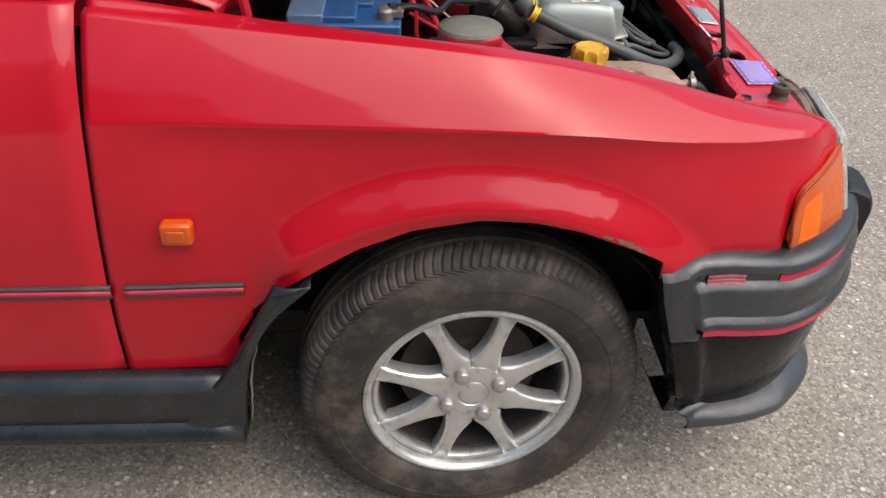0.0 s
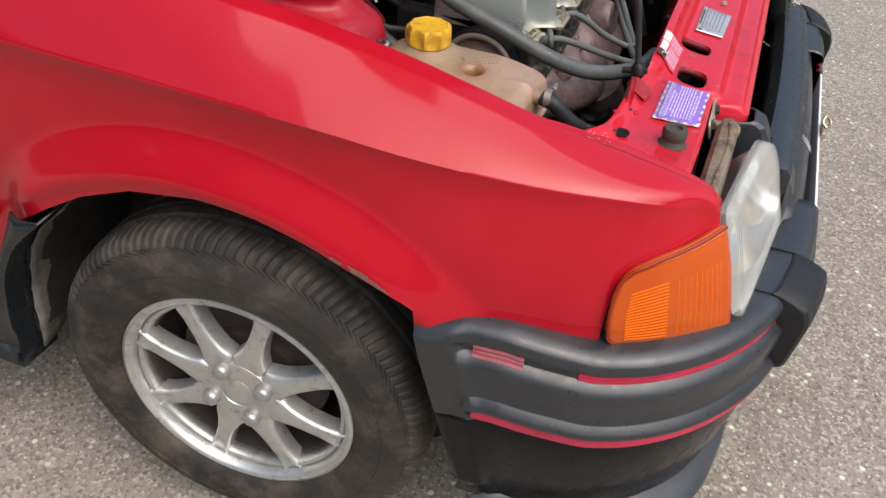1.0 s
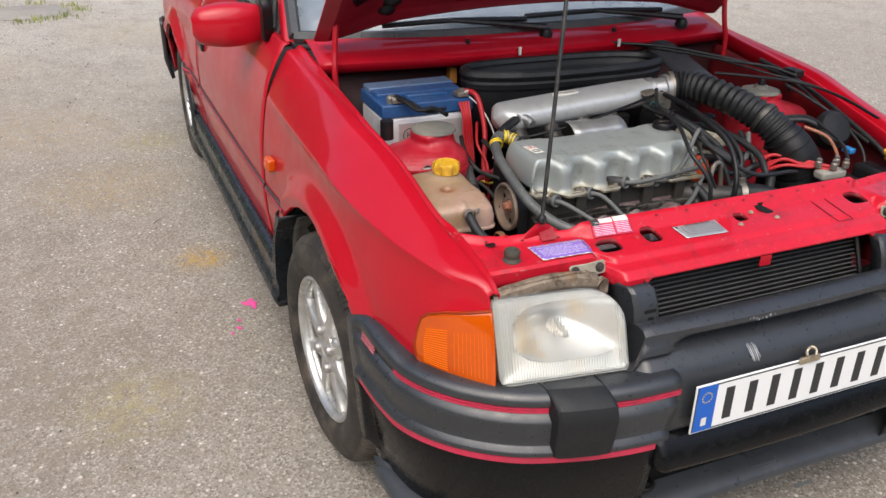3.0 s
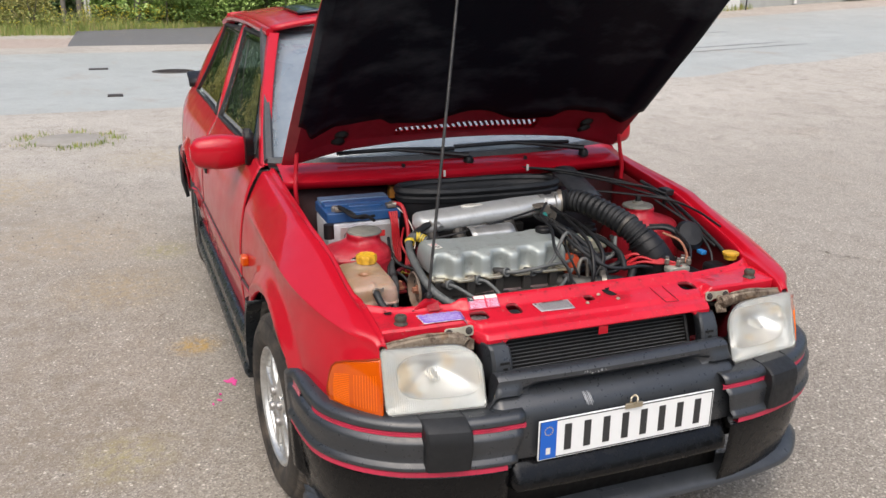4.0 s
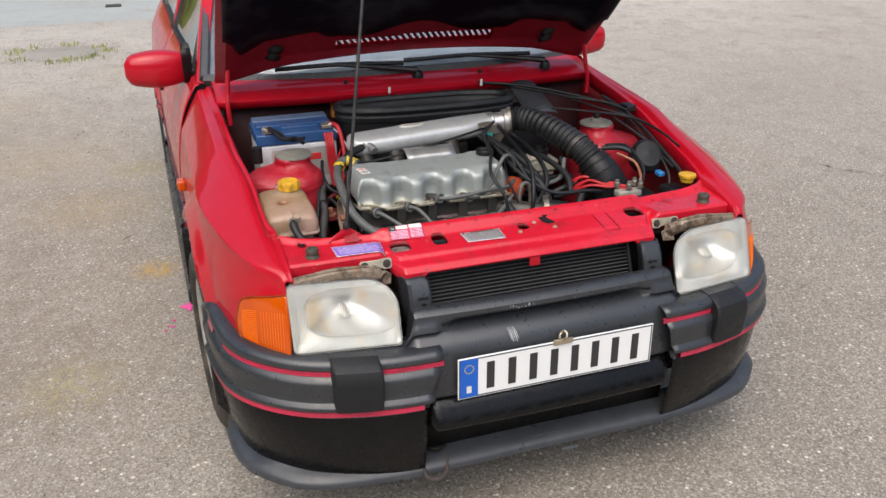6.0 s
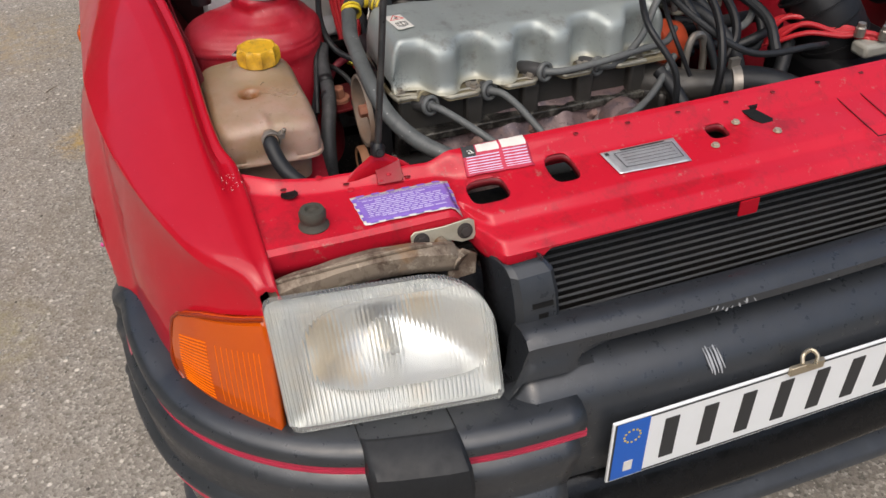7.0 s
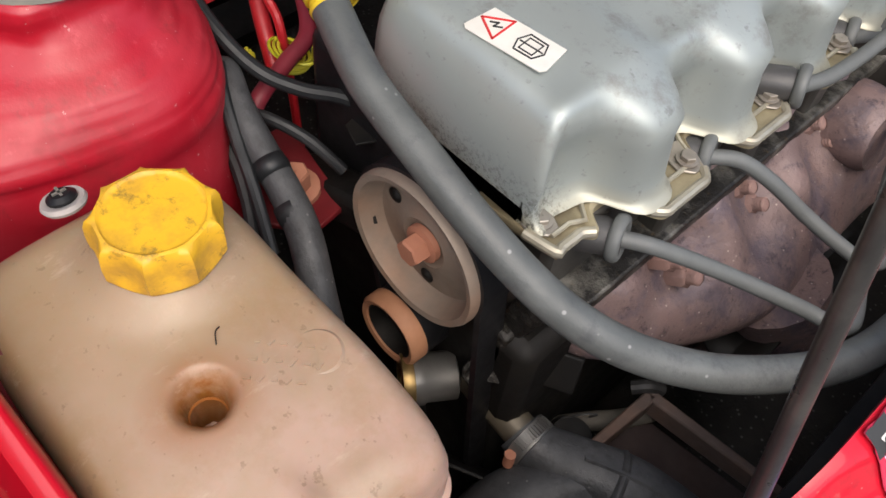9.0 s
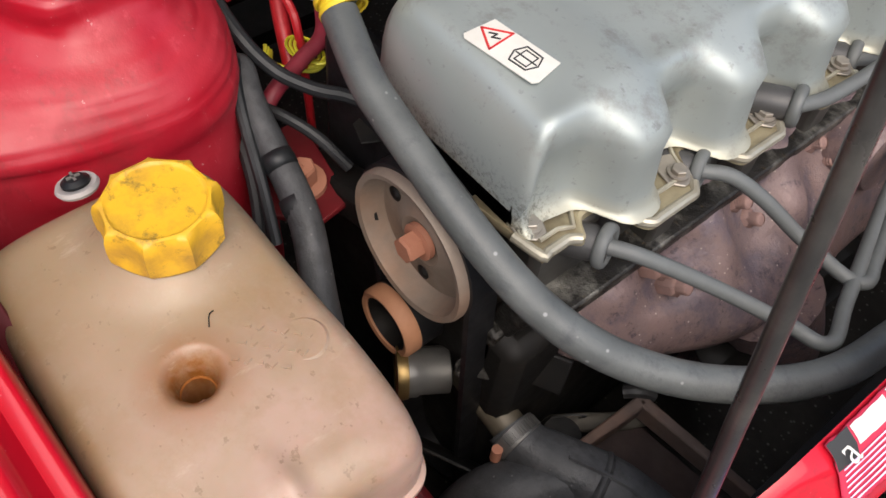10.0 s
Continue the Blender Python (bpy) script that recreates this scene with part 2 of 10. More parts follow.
def asphalt(name, base, light, dark, scale=1.0, stained=False, coarse=1.0):
    """Bound chippings: patches of tone, single stones, dust."""
    m = Mat(name, base, 0.88)
    m.mix(m.ramp(m.noise(0.35, 6, 0.65), 0.4, 0.68, 0, 0.7), light)
    m.mix(m.ramp(m.noise(1.7, 6, 0.7), 0.5, 0.75, 0, 0.55), dark)
    m.mix(m.ramp(m.noise(0.9, 5, 0.7, (1, 1.6, 1)), 0.56, 0.7, 0, 0.35), (0.30, 0.22, 0.14))
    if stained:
        # paler towards the road: the far ground's sky glare put into the colour
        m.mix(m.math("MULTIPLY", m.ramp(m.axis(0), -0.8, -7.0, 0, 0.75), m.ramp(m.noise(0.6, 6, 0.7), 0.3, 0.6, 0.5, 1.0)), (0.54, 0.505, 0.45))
    m.mix(m.ramp(m.noise(4.5, 6, 0.75), 0.50, 0.68, 0, 0.50), dark)
    m.mix(m.ramp(m.noise(9.0, 5, 0.7), 0.54, 0.70, 0, 0.35), light)
    stones = m.voronoi(95 * scale, True)
    sep = m.node("ShaderNodeSeparateColor")
    m.link(stones, sep.inputs[0])
    m.mix(m.ramp(sep.outputs[0], 0.6, 0.98, 0, 0.55 * coarse), tuple(min(1, c * 1.8) for c in light))
    m.mix(m.ramp(sep.outputs[1], 0.55, 0.98, 0, 0.55 * coarse), tuple(c * 0.40 for c in dark))
    m.mix(m.ramp(m.noise(330, 3, 0.7), 0.5, 0.62, 0, 0.35), tuple(c * 0.45 for c in dark))
    m.mix(m.ramp(m.voronoi(23), 0.15, 0.09, 0, 0.8 * coarse), tuple(min(1, c * 2.2) for c in light))
    m.mix(m.ramp(m.voronoi(57), 0.14, 0.08, 0, 0.8 * coarse), tuple(min(1, c * 2.1) for c in light))
    m.mix(m.ramp(m.voronoi(41), 0.12, 0.06, 0, 0.6 * coarse), tuple(c * 0.35 for c in dark))
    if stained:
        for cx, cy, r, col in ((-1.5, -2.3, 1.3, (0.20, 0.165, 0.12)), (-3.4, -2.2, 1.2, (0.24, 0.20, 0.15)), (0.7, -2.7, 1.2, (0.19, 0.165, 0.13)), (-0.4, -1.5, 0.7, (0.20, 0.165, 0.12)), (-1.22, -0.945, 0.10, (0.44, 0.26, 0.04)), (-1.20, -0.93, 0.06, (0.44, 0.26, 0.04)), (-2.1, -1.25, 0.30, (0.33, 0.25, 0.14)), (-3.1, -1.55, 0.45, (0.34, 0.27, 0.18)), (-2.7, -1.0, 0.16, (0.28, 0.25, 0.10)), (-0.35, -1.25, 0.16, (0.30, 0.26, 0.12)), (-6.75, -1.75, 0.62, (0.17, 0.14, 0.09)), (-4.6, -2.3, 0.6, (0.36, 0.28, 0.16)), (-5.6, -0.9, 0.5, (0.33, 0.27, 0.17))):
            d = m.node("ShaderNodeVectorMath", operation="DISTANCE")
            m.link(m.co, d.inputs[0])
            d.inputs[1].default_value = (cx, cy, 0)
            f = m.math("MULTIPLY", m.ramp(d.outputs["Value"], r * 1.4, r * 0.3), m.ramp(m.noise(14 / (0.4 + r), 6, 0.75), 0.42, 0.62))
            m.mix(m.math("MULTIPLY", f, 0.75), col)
    m.bump(m.voronoi(95 * scale), 0.5, 0.003)
    m.bump(m.noise(30, 4), 0.25, 0.004)
    return m.m


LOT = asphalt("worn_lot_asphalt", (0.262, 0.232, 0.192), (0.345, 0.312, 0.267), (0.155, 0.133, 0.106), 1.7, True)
ROAD = asphalt("pale_road_asphalt", (0.34, 0.36, 0.345), (0.42, 0.44, 0.425), (0.27, 0.28, 0.27), coarse=0.22)
PAVE = asphalt("dark_pavement_asphalt", (0.13, 0.13, 0.13), (0.16, 0.16, 0.16), (0.09, 0.09, 0.09))
SAND = asphalt("sandy_pavement", (0.38, 0.31, 0.26), (0.45, 0.38, 0.33), (0.28, 0.22, 0.18))

_xs = [-900, -400, -200, -110, -70, -50, -40, -34, -28, -24, -20, -16, -13, -11, -9, -7, -6, -5, -4, -3, -2, -1, 0, 1, 2, 4, 8, 20, 60, 300, 900]
_ys = [-900, -300, -100, -50, -30, -20, -12, -8, -5, -3, -2, -1, 0, 1, 2, 3, 4, 5, 7, 9, 12, 15, 19, 24, 30, 40, 50, 60, 90, 300, 900]
part_g = G().grid([[(x, y, ground_z(x, y)) for x in _xs] for y in _ys], flip=True)
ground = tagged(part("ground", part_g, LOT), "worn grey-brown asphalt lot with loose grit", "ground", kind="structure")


def near_edge(y):
    return -8.3 - 0.12 * math.sin(y * 0.7) - 0.07 * math.sin(y * 2.3)


def far_edge(y):
    return -18.5 - 0.05 * y * (y < 0)


def verge_edge(y):
    """Where the grass begins behind the pavement."""
    return -24.15 if y < -2.3 else -26.0 - 0.45 * min(5.0, y + 2.3)


road = tagged(part("road", strip(far_edge, near_edge, -120, 120, 0.006, 14, 160), ROAD), "pale grey asphalt road, worn and patched", "road", kind="structure")
tagged(part("pavement", strip(lambda y: -31.0, far_edge, -2.3, 16, 0.012, 5, 24), PAVE), "dark asphalt pavement beside the road", "pavement", kind="structure")
sandy = tagged(part("pavement_sandy", strip(lambda y: -24.2 + 0.1 * math.sin(y), far_edge, -60, -2.3, 0.012, 3, 40), SAND), "sandy worn strip of pavement", "pavement", kind="structure")

# ---------------------------------------------------------------- the car
car = tagged(new("car"), "red three-door hatchback with its bonnet propped open, parked on asphalt", "car")

crease_y = cv((-1.8, 0.802), (-0.53, 0.775), (0.1, 0.774), (0.2, 0.766), (0.3, 0.749), (0.4, 0.723), (0.5, 0.687), (0.545, 0.664), (0.586, 0.632), (0.62, 0.611))
crease_z = cv((-3.2, 0.80), (-0.53, 0.79), (0.1, 0.782), (0.3, 0.760), (0.4, 0.748), (0.5, 0.738), (0.56, 0.726), (0.60, 0.709), (0.62, 0.702))
plan_y = cv((-3.2, 0.805), (-2.8, 0.832), (-1.8, 0.822), (-0.53, 0.797), (-0.38, 0.789), (-0.1, 0.781), (0.2, 0.778), (0.35, 0.766), (0.45, 0.745), (0.51, 0.721), (0.56, 0.69), (0.60, 0.655), (0.64, 0.63))
# top of the wing: a flat band between two folds, then a gutter along the bonnet opening
band_y = cv((-0.53, 0.708), (0.0, 0.700), (0.1, 0.686), (0.2, 0.675), (0.3, 0.671), (0.4, 0.665), (0.5, 0.655), (0.545, 0.647), (0.58, 0.630), (0.62, 0.608))
fold_y = cv((-0.53, 0.684), (0.0, 0.668), (0.1, 0.656), (0.2, 0.645), (0.3, 0.642), (0.4, 0.637), (0.5, 0.625), (0.56, 0.621), (0.60, 0.612), (0.62, 0.604))
ridge_z = cv((-0.53, 0.918), (-0.3, 0.896), (0.0, 0.868), (0.1, 0.85), (0.2, 0.828), (0.3, 0.804), (0.4, 0.777), (0.5, 0.752), (0.56, 0.741), (0.59, 0.732), (0.605, 0.718), (0.62, 0.706))
inner_y = cv((-0.53, 0.664), (0.0, 0.645), (0.1, 0.634), (0.2, 0.626), (0.3, 0.623), (0.36, 0.618), (0.4, 0.606), (0.48, 0.603), (0.62, 0.60))


def inner_z(x):
    """Height of the gutter's edge, a little below the band."""
    return ridge_z(x) - 0.010 * sstep((x + 0.25) / 0.3) * (1 - sstep((x - 0.38) / 0.10)) + 0.010 * (1 - sstep((x + 0.53) / 0.3))


def lip_z(x, cx=0.0):
    """Height of the wheel arch's edge."""
    return float(np.interp(x - cx, [-0.345, -0.30, -0.25, -0.18, -0.1, 0.0, 0.08, 0.15, 0.22, 0.27, 0.31, 0.335], [0.48, 0.53, 0.565, 0.608, 0.64, 0.657, 0.654, 0.64, 0.613, 0.588, 0.563, 0.54]))


def flare(x, z, cx=0.0):
    """How far the rolled wheel arch stands out from the side."""
    dx, dz = x - cx, z - 0.27
    a = math.atan2(dz, dx)
    r = math.hypot(dx, dz)
    edge = 0.385 + 0.035 * abs(math.cos(a)) ** 2
    if z < 0.3:
        return 0.0
    d = r - edge
    fade = sstep((math.sin(a) - 0.28) / 0.30) * (1 - sstep((-0.265 - dx) / 0.08)) * (1 - 0.25 * sstep((dx - 0.17) / 0.13))
    band = min(1.0, max(0.0, 1 - (d - 0.016) / 0.058))
    return fade * 0.029 * (0.85 * band + 0.15 * sstep(band)) * (1 - 0.22 * sstep(1 - d / 0.014))


def side_y(x, z, arches=(0.0, -2.4)):
    zc = crease_z(x)
    t = min(1.0, max(0.0, (zc - z) / 0.2))
    y = crease_y(x) + (plan_y(x) - crease_y(x)) * (1 - (1 - t) ** 2) if x > -1.8 else plan_y(x) - 0.02 * (1 - t) ** 2
    y -= 0.012 * sstep((0.5 - z) / 0.16) + 0.009 * (1 - math.exp(-max(0.0, zc - z) / 0.02)) * math.exp(-((zc - z) / 0.10) ** 2) * sstep((x + 0.54) / 0.2)
    return -(y + sum(flare(x, z, c) for c in arches if abs(x - c) < 0.6))


def fender():
    """The wing: a side and a top that meet in a crisp crease."""
    g = G()
    cols = sorted([-0.540 + k * 0.0105 for k in range(109)] + [-0.373, -0.3715, -0.346, -0.3445, 0.284, 0.2855, 0.4995, 0.501, 0.600, 0.606])
    low_rows, top_rows = [], []
    for x in cols:
        if x < -0.372:
            lo = 0.36
        elif x < -0.345:
            lo = 0.425 + 0.045 * (x + 0.372) / 0.027
        elif x < 0.285:
            lo = lip_z(x)
        elif x < 0.5:
            lo = 0.55
        else:
            lo = float(np.interp(x, [0.5, 0.503, 0.512, 0.53, 0.56, 0.62], [0.60, 0.628, 0.652, 0.664, 0.676, 0.695]))
        zc = crease_z(x)
        row = [(x, side_y(x, lo) + (0.012 if -0.372 < x < 0.285 else 0.0), lo - 0.004)]
        row += [(x, side_y(x, z), z) for z in (max(lo, 0.36 + (zc - 0.36) * k / 44) for k in range(45))]
        yr, zr, yf, yi, zi = -band_y(x), ridge_z(x), -fold_y(x), -inner_y(x), inner_z(x)
        yc = side_y(x, zc)
        row += [(x, side_y(x, zc - 0.0025), zc - 0.0025), (x, yc, zc)]
        del row[-3]
        top = [(x, yc, zc), (x, yc + (yr - yc) * 0.035, zc + (zr - zc) * 0.05)]
        for t in (0.12, 0.25, 0.37, 0.5, 0.62, 0.75, 0.87, 0.955, 0.985):
            swell = 0.003 * math.sin(math.pi * t)
            top.append((x, yc + (yr - yc) * t - swell * 0.7, zc + (zr - zc) * t + swell))
        zf = zr + 0.0022
        for t in (0.04, 0.1, 0.5, 0.88, 0.96):
            top.append((x, yr + (yf - yr) * t, zr + (zf - zr) * t + 0.001 * math.sin(math.pi * t)))
        for t in (0.06, 0.22, 0.5, 0.78, 0.94):
            dip = 0.0035 * math.sin(math.pi * min(1.0, t * 1.25))
            top.append((x, yf + (yi - yf) * t, zf + (zi - zf) * sstep(t / 0.5) - dip * (zf - zi) / 0.012))
        top += [(x, yi, zi - 0.001), (x, yi + 0.0015, zi - 0.004), (x, yi + 0.002, zi - 0.016), (x, yi + 0.003, zi - 0.050)]
        lean = 0.30 * sstep((x - 0.5) / 0.12)
        if x < -0.50:
            row = [(px - 0.012 * sstep((0.8 - pz) / 0.45), py, pz) for px, py, pz in row]
            top = [(px - 0.012 * sstep((0.8 - pz) / 0.45), py, pz) for px, py, pz in top]
        low_rows.append([(px - lean * (pz - 0.665), py, pz) for px, py, pz in row])
        top_rows.append([(px - lean * (pz - 0.665), py, pz) for px, py, pz in top])
    return g.grid([a + b[1:] for a, b in zip(low_rows, top_rows)])


wings = both("front_wing", fender(), RED, car, "glossy red front wing with a rolled wheel arch", thick=-0.0015, sharp=60)
# rust where the paint has chipped off the arch
CHIP = plain("rust_chip", (0.22, 0.13, 0.10), 0.8, dirt=(0.35, 0.2, 0.16), dirty=0.6, grain=200)
for cx, cz, r in ((0.215, 0.622, 0.008), (0.232, 0.613, 0.006), (0.247, 0.604, 0.005), (0.19, 0.632, 0.005)):
    part("rust_chip", G().add([(cx + r * 1.6 * math.cos(a) * (1 + 0.3 * math.sin(3 * a + cx * 90)), side_y(cx, cz) - 0.0022, cz + r * 0.7 * math.sin(a) * (1 + 0.3 * math.cos(2 * a)) - 0.5 * r * math.cos(a)) for a in (2 * math.pi * k / 14 for k in range(14))], [tuple(range(14))]), CHIP, wings[0], "rusty paint chip")

# doors and rear quarters: one section swept back
belt_z = cv((-3.2, 0.925), (-2.6, 0.932), (-1.7, 0.936), (-0.53, 0.930))
belt_y = cv((-3.2, 0.72), (-2.6, 0.735), (-1.7, 0.728), (-0.53, 0.712))


def side_panel(x0, x1, low, n, arches=()):
    rows = []
    for i in range(n + 1):
        x = x0 + (x1 - x0) * i / n
        lo, zc = low(x), crease_z(x)
        row = [(x, side_y(x, lo, arches) + 0.015, lo - 0.003)] + [(x, side_y(x, lo + (zc - lo) * k / 14, arches), lo + (zc - lo) * k / 14) for k in range(15)]
        yc, yb, zb = side_y(x, zc, arches), -belt_y(x), belt_z(x)
        row += [(x, yc + (yb - yc) * k / 6 - 0.008 * math.sin(math.pi * k / 6), zc + (zb - zc) * k / 6) for k in range(1, 7)]
        row += [(x, yb + 0.015, zb + 0.004)]
        if x > -0.6:
            row = [(px - 0.012 * sstep((0.8 - pz) / 0.45), py, pz) for px, py, pz in row]
        rows.append(row)
    return G().grid(rows, flip=True)


def quarter_low(x):
    return lip_z(x, -2.4) if abs(x + 2.4) < 0.335 else 0.36


doors = both("door", side_panel(-0.5445, -1.72, lambda x: 0.362, 30), RED_DULL, car, thick=0.0015, sharp=11)
both("rear_quarter", side_panel(-1.727, -3.16, quarter_low, 60, (-2.4,)), RED_DULL, car, thick=0.0015, sharp=11)

ROOF_Y, ROOF_Z = 0.555, 1.325


def roof_pt(x, t):
    """A point of the roof, t from the right gutter (-1) to the left (1)."""
    w = cv((-2.75, 0.53), (-2.2, 0.555), (-1.2, 0.545), (-1.12, 0.54))(x)
    e = cv((-2.75, 1.325), (-2.3, 1.365), (-1.7, 1.378), (-1.12, 1.358))(x)
    return (x, w * t, e + 0.05 * (1 - abs(t) ** 2.6))


roof = part("roof", G().grid([[roof_pt(-1.14 - 1.58 * i / 24, -1 + j / 10) for j in range(21)] for i in range(25)]), RED, car, thick=-0.02, sharp=50)

# pillars: base and head of each opening, on the right side
A_BASE, A_HEAD = (-0.60, -0.70, 0.935), (-1.17, -0.552, 1.355)


def bar(a, b, w, d=0.02, a2=None):
    """A flat pillar from a to b, w wide along the car."""
    g = G()
    a, b = Vector(a), Vector(b)
    out = Vector((0, -1, 0.35)).normalized()
    rows = []
    for k in range(9):
        p = a.lerp(b, k / 8) + out * 0.012 * math.sin(math.pi * k / 8)
        ww = w if not a2 else w + (a2 - w) * k / 8
        rows.append([p + Vector((ww / 2, d * 0.6, 0)), p + Vector((ww * 0.3, 0, 0)) + out * 0.006, p + Vector((-ww * 0.3, 0, 0)) + out * 0.006, p + Vector((-ww / 2, d * 0.6, 0)), p + Vector((-ww / 2, d * 1.6, 0)), p + Vector((ww / 2, d * 1.6, 0))])
    return g.grid(rows, close_v=True, flip=True)


both("windscreen_pillar", bar(A_BASE, A_HEAD, 0.085), RED, car, bevel=0.004)
both("door_pillar", bar((-1.71, -0.728, 0.930), (-1.80, -0.560, 1.368), 0.07), RED_DULL, car, bevel=0.004)
both("rear_pillar", bar((-2.95, -0.72, 0.925), (-2.62, -0.545, 1.34), 0.30, a2=0.16), RED_DULL, car, bevel=0.004)
both("roof_rail", G().tube([(-1.15, -0.555, 1.355), (-1.7, -0.565, 1.377), (-2.3, -0.565, 1.366), (-2.72, -0.55, 1.328)], 0.018, 8), RED, car)

# partly clear glass with a pale milky tint, uneven by noise
PALE_SCREEN = Mat("pale_windscreen_glass", (0.36, 0.42, 0.48), 0.05, Transmission_Weight=0.62, IOR=1.5)
PALE_SCREEN.mix(PALE_SCREEN.ramp(PALE_SCREEN.noise(12, 4), 0.4, 0.7, 0, 0.35), (0.60, 0.64, 0.68))
PALE_SCREEN = PALE_SCREEN.m
GLASS = Mat("tinted_glass", (0.42, 0.50, 0.48), 0.015, Transmission_Weight=1.0, IOR=1.6).m
SEAL = plain("window_rubber", (0.015, 0.015, 0.016), 0.6)


def pane(a, b, c, d, bulge=0.015, n=10):
    """A slightly bowed pane between four corners."""
    a, b, c, d = (Vector(p) for p in (a, b, c, d))
    nrm = (b - a).cross(d - a).normalized()
    return [[a.lerp(b, i / n).lerp(d.lerp(c, i / n), j / n) + nrm * bulge * 4 * (i / n * (1 - i / n) + j / n * (1 - j / n)) / 2 for i in range(n + 1)] for j in range(n + 1)]


def rim_of(rows, r):
    """A rubber frame round a pane."""
    loop = list(rows[0]) + [row[-1] for row in rows[1:]] + list(rows[-1])[::-1][1:] + [row[0] for row in rows[1:-1]][::-1]
    g = G()
    for p, q in zip(loop, loop[1:] + loop[:1]):
        g.rod(p, q, r, 6)
    return g


for name, rows in (("door_window", pane((-0.70, -0.708, 0.945), (-1.66, -0.726, 0.948), (-1.755, -0.570, 1.342), (-1.20, -0.562, 1.335))),
                   ("rear_side_window", pane((-1.77, -0.728, 0.948), (-2.72, -0.732, 0.945), (-2.50, -0.568, 1.325), (-1.84, -0.570, 1.342)))):
    win, win2 = both(name, G().grid(rows), GLASS, car, "dark tinted side window", thick=0.003)
    fr = rim_of(rows, 0.009)
    part("window_seal", fr, SEAL, win)
    part("window_seal", fr.mirrored(), SEAL, win2)
    win.visible_shadow = win2.visible_shadow = False

ws_rows = [[((-0.410 - 0.15 * abs(s) ** 2.5) * (1 - k / 10) + (-1.13 - 0.13 * abs(s) ** 2.2) * k / 10, s * (0.678 - 0.118 * k / 10), 0.955 + 0.412 * k / 10 - 0.008 * abs(s) + 0.012 * math.sin(math.pi * k / 10)) for s in (-1 + j / 8 for j in range(17))] for k in range(11)]
ws = part("windscreen", G().grid(ws_rows), PALE_SCREEN, car, "raked windscreen, pale milky glass", thick=0.004)
ws.visible_shadow = False
part("windscreen_seal", rim_of(ws_rows, 0.019), plain("grey_screen_rubber", (0.05, 0.055, 0.06), 0.6), ws)
# hatch
hatch_rows = [[(-2.70 - 0.42 * k / 8, s * (0.52 + 0.14 * k / 8), 1.365 - 0.43 * k / 8 + 0.02 * (1 - s * s)) for s in (-1 + j / 6 for j in range(13))] for k in range(9)]
hw = part("rear_window", G().grid(hatch_rows), GLASS, car, "sloping rear window of the hatch", thick=0.004)
part("rear_seal", rim_of(hatch_rows, 0.02), RED_DULL, hw)
tail = [[(-3.12 - 0.06 * math.sin(math.pi * k / 8) - 0.03 * (1 - s * s), s * (0.72 + 0.075 * min(1, k / 3)), 0.935 - 0.58 * k / 8) for s in (-1 + j / 6 for j in range(13))] for k in range(9)]
part("tailgate", G().grid(tail, flip=False), RED_DULL, car, thick=0.01)
part("rear_spoiler", G().grid([[(-3.06 - 0.14 * t, s * 0.75, 0.945 + 0.05 * math.sin(t * 1.8) - 0.02 * abs(s) ** 4) for t in (0, 0.3, 0.6, 0.85, 1.0)] for s in (-1 + j / 8 for j in range(17))]), BLACK, car, "black rubber tailgate spoiler", thick=0.03)
part("rear_bumper", G().grid([[(-2.95 - 0.33 * math.sin(a) ** 0.5, -0.835 * math.cos(a) * (1.0 if z > .3 else .97), z) for z in (0.56, 0.54, 0.45, 0.36, 0.26)] for a in (0.0001 + (math.pi - 0.0002) * j / 24 for j in range(25))]), BLACK_PL, car, "black plastic rear bumper", thick=0.02)
# sunroof
part("sunroof", G().grid([[(x, y, roof_pt(x, y / 0.555)[2] + 0.027) for y in np.linspace(-0.40, 0.40, 9)] for x in np.linspace(-1.32, -1.78, 9)]), Mat("sunroof_glass", (0.02, 0.03, 0.035), 0.04).m, roof, "dark glass sunroof panel", thick=-0.008)

# side skirts
SKIRT = plain("skirt_plastic", (0.014, 0.017, 0.020), 0.28, dirt=(0.045, 0.047, 0.05), dirty=0.35, grain=60)
_sk = [(-0.788, 0.362), (-0.806, 0.352), (-0.818, 0.335), (-0.815, 0.285), (-0.812, 0.262), (-0.826, 0.25), (-0.83, 0.235), (-0.818, 0.215), (-0.74, 0.212)]
skirt_rows = [[(-0.375 - 1.70 * i / 30, y - 0.022 * i / 30, z) for y, z in _sk] for i in range(31)]
skirts = both("side_skirt", G().grid(skirt_rows, flip=True), SKIRT, car, "black plastic side skirt", thick=0.012)
arch_z = [0.215 + 0.335 * k / 14 for k in range(15)]
rear_edge = cv((0.21, -0.55), (0.36, -0.405), (0.45, -0.355), (0.55, -0.305))
front_edge = cv((0.21, -0.375), (0.30, -0.368), (0.40, -0.352), (0.48, -0.315), (0.55, -0.248))
both("arch_trim", G().grid([[(rear_edge(z) + (front_edge(z) - rear_edge(z)) * t, -0.806 - 0.014 * math.sin(math.pi * min(1, t * 1.3) * 0.75) - 0.006 * (z > .3), z) for t in (0, 0.15, 0.35, 0.6, 0.85, 1.0)] + [(front_edge(z) - 0.004, -0.76, z), (front_edge(z) - 0.02, -0.70, z)] for z in arch_z]), SKIRT, car, "black wheel arch end trim", thick=0.004)
r_rear = cv((0.21, -2.0), (0.36, -2.03), (0.55, -2.13))
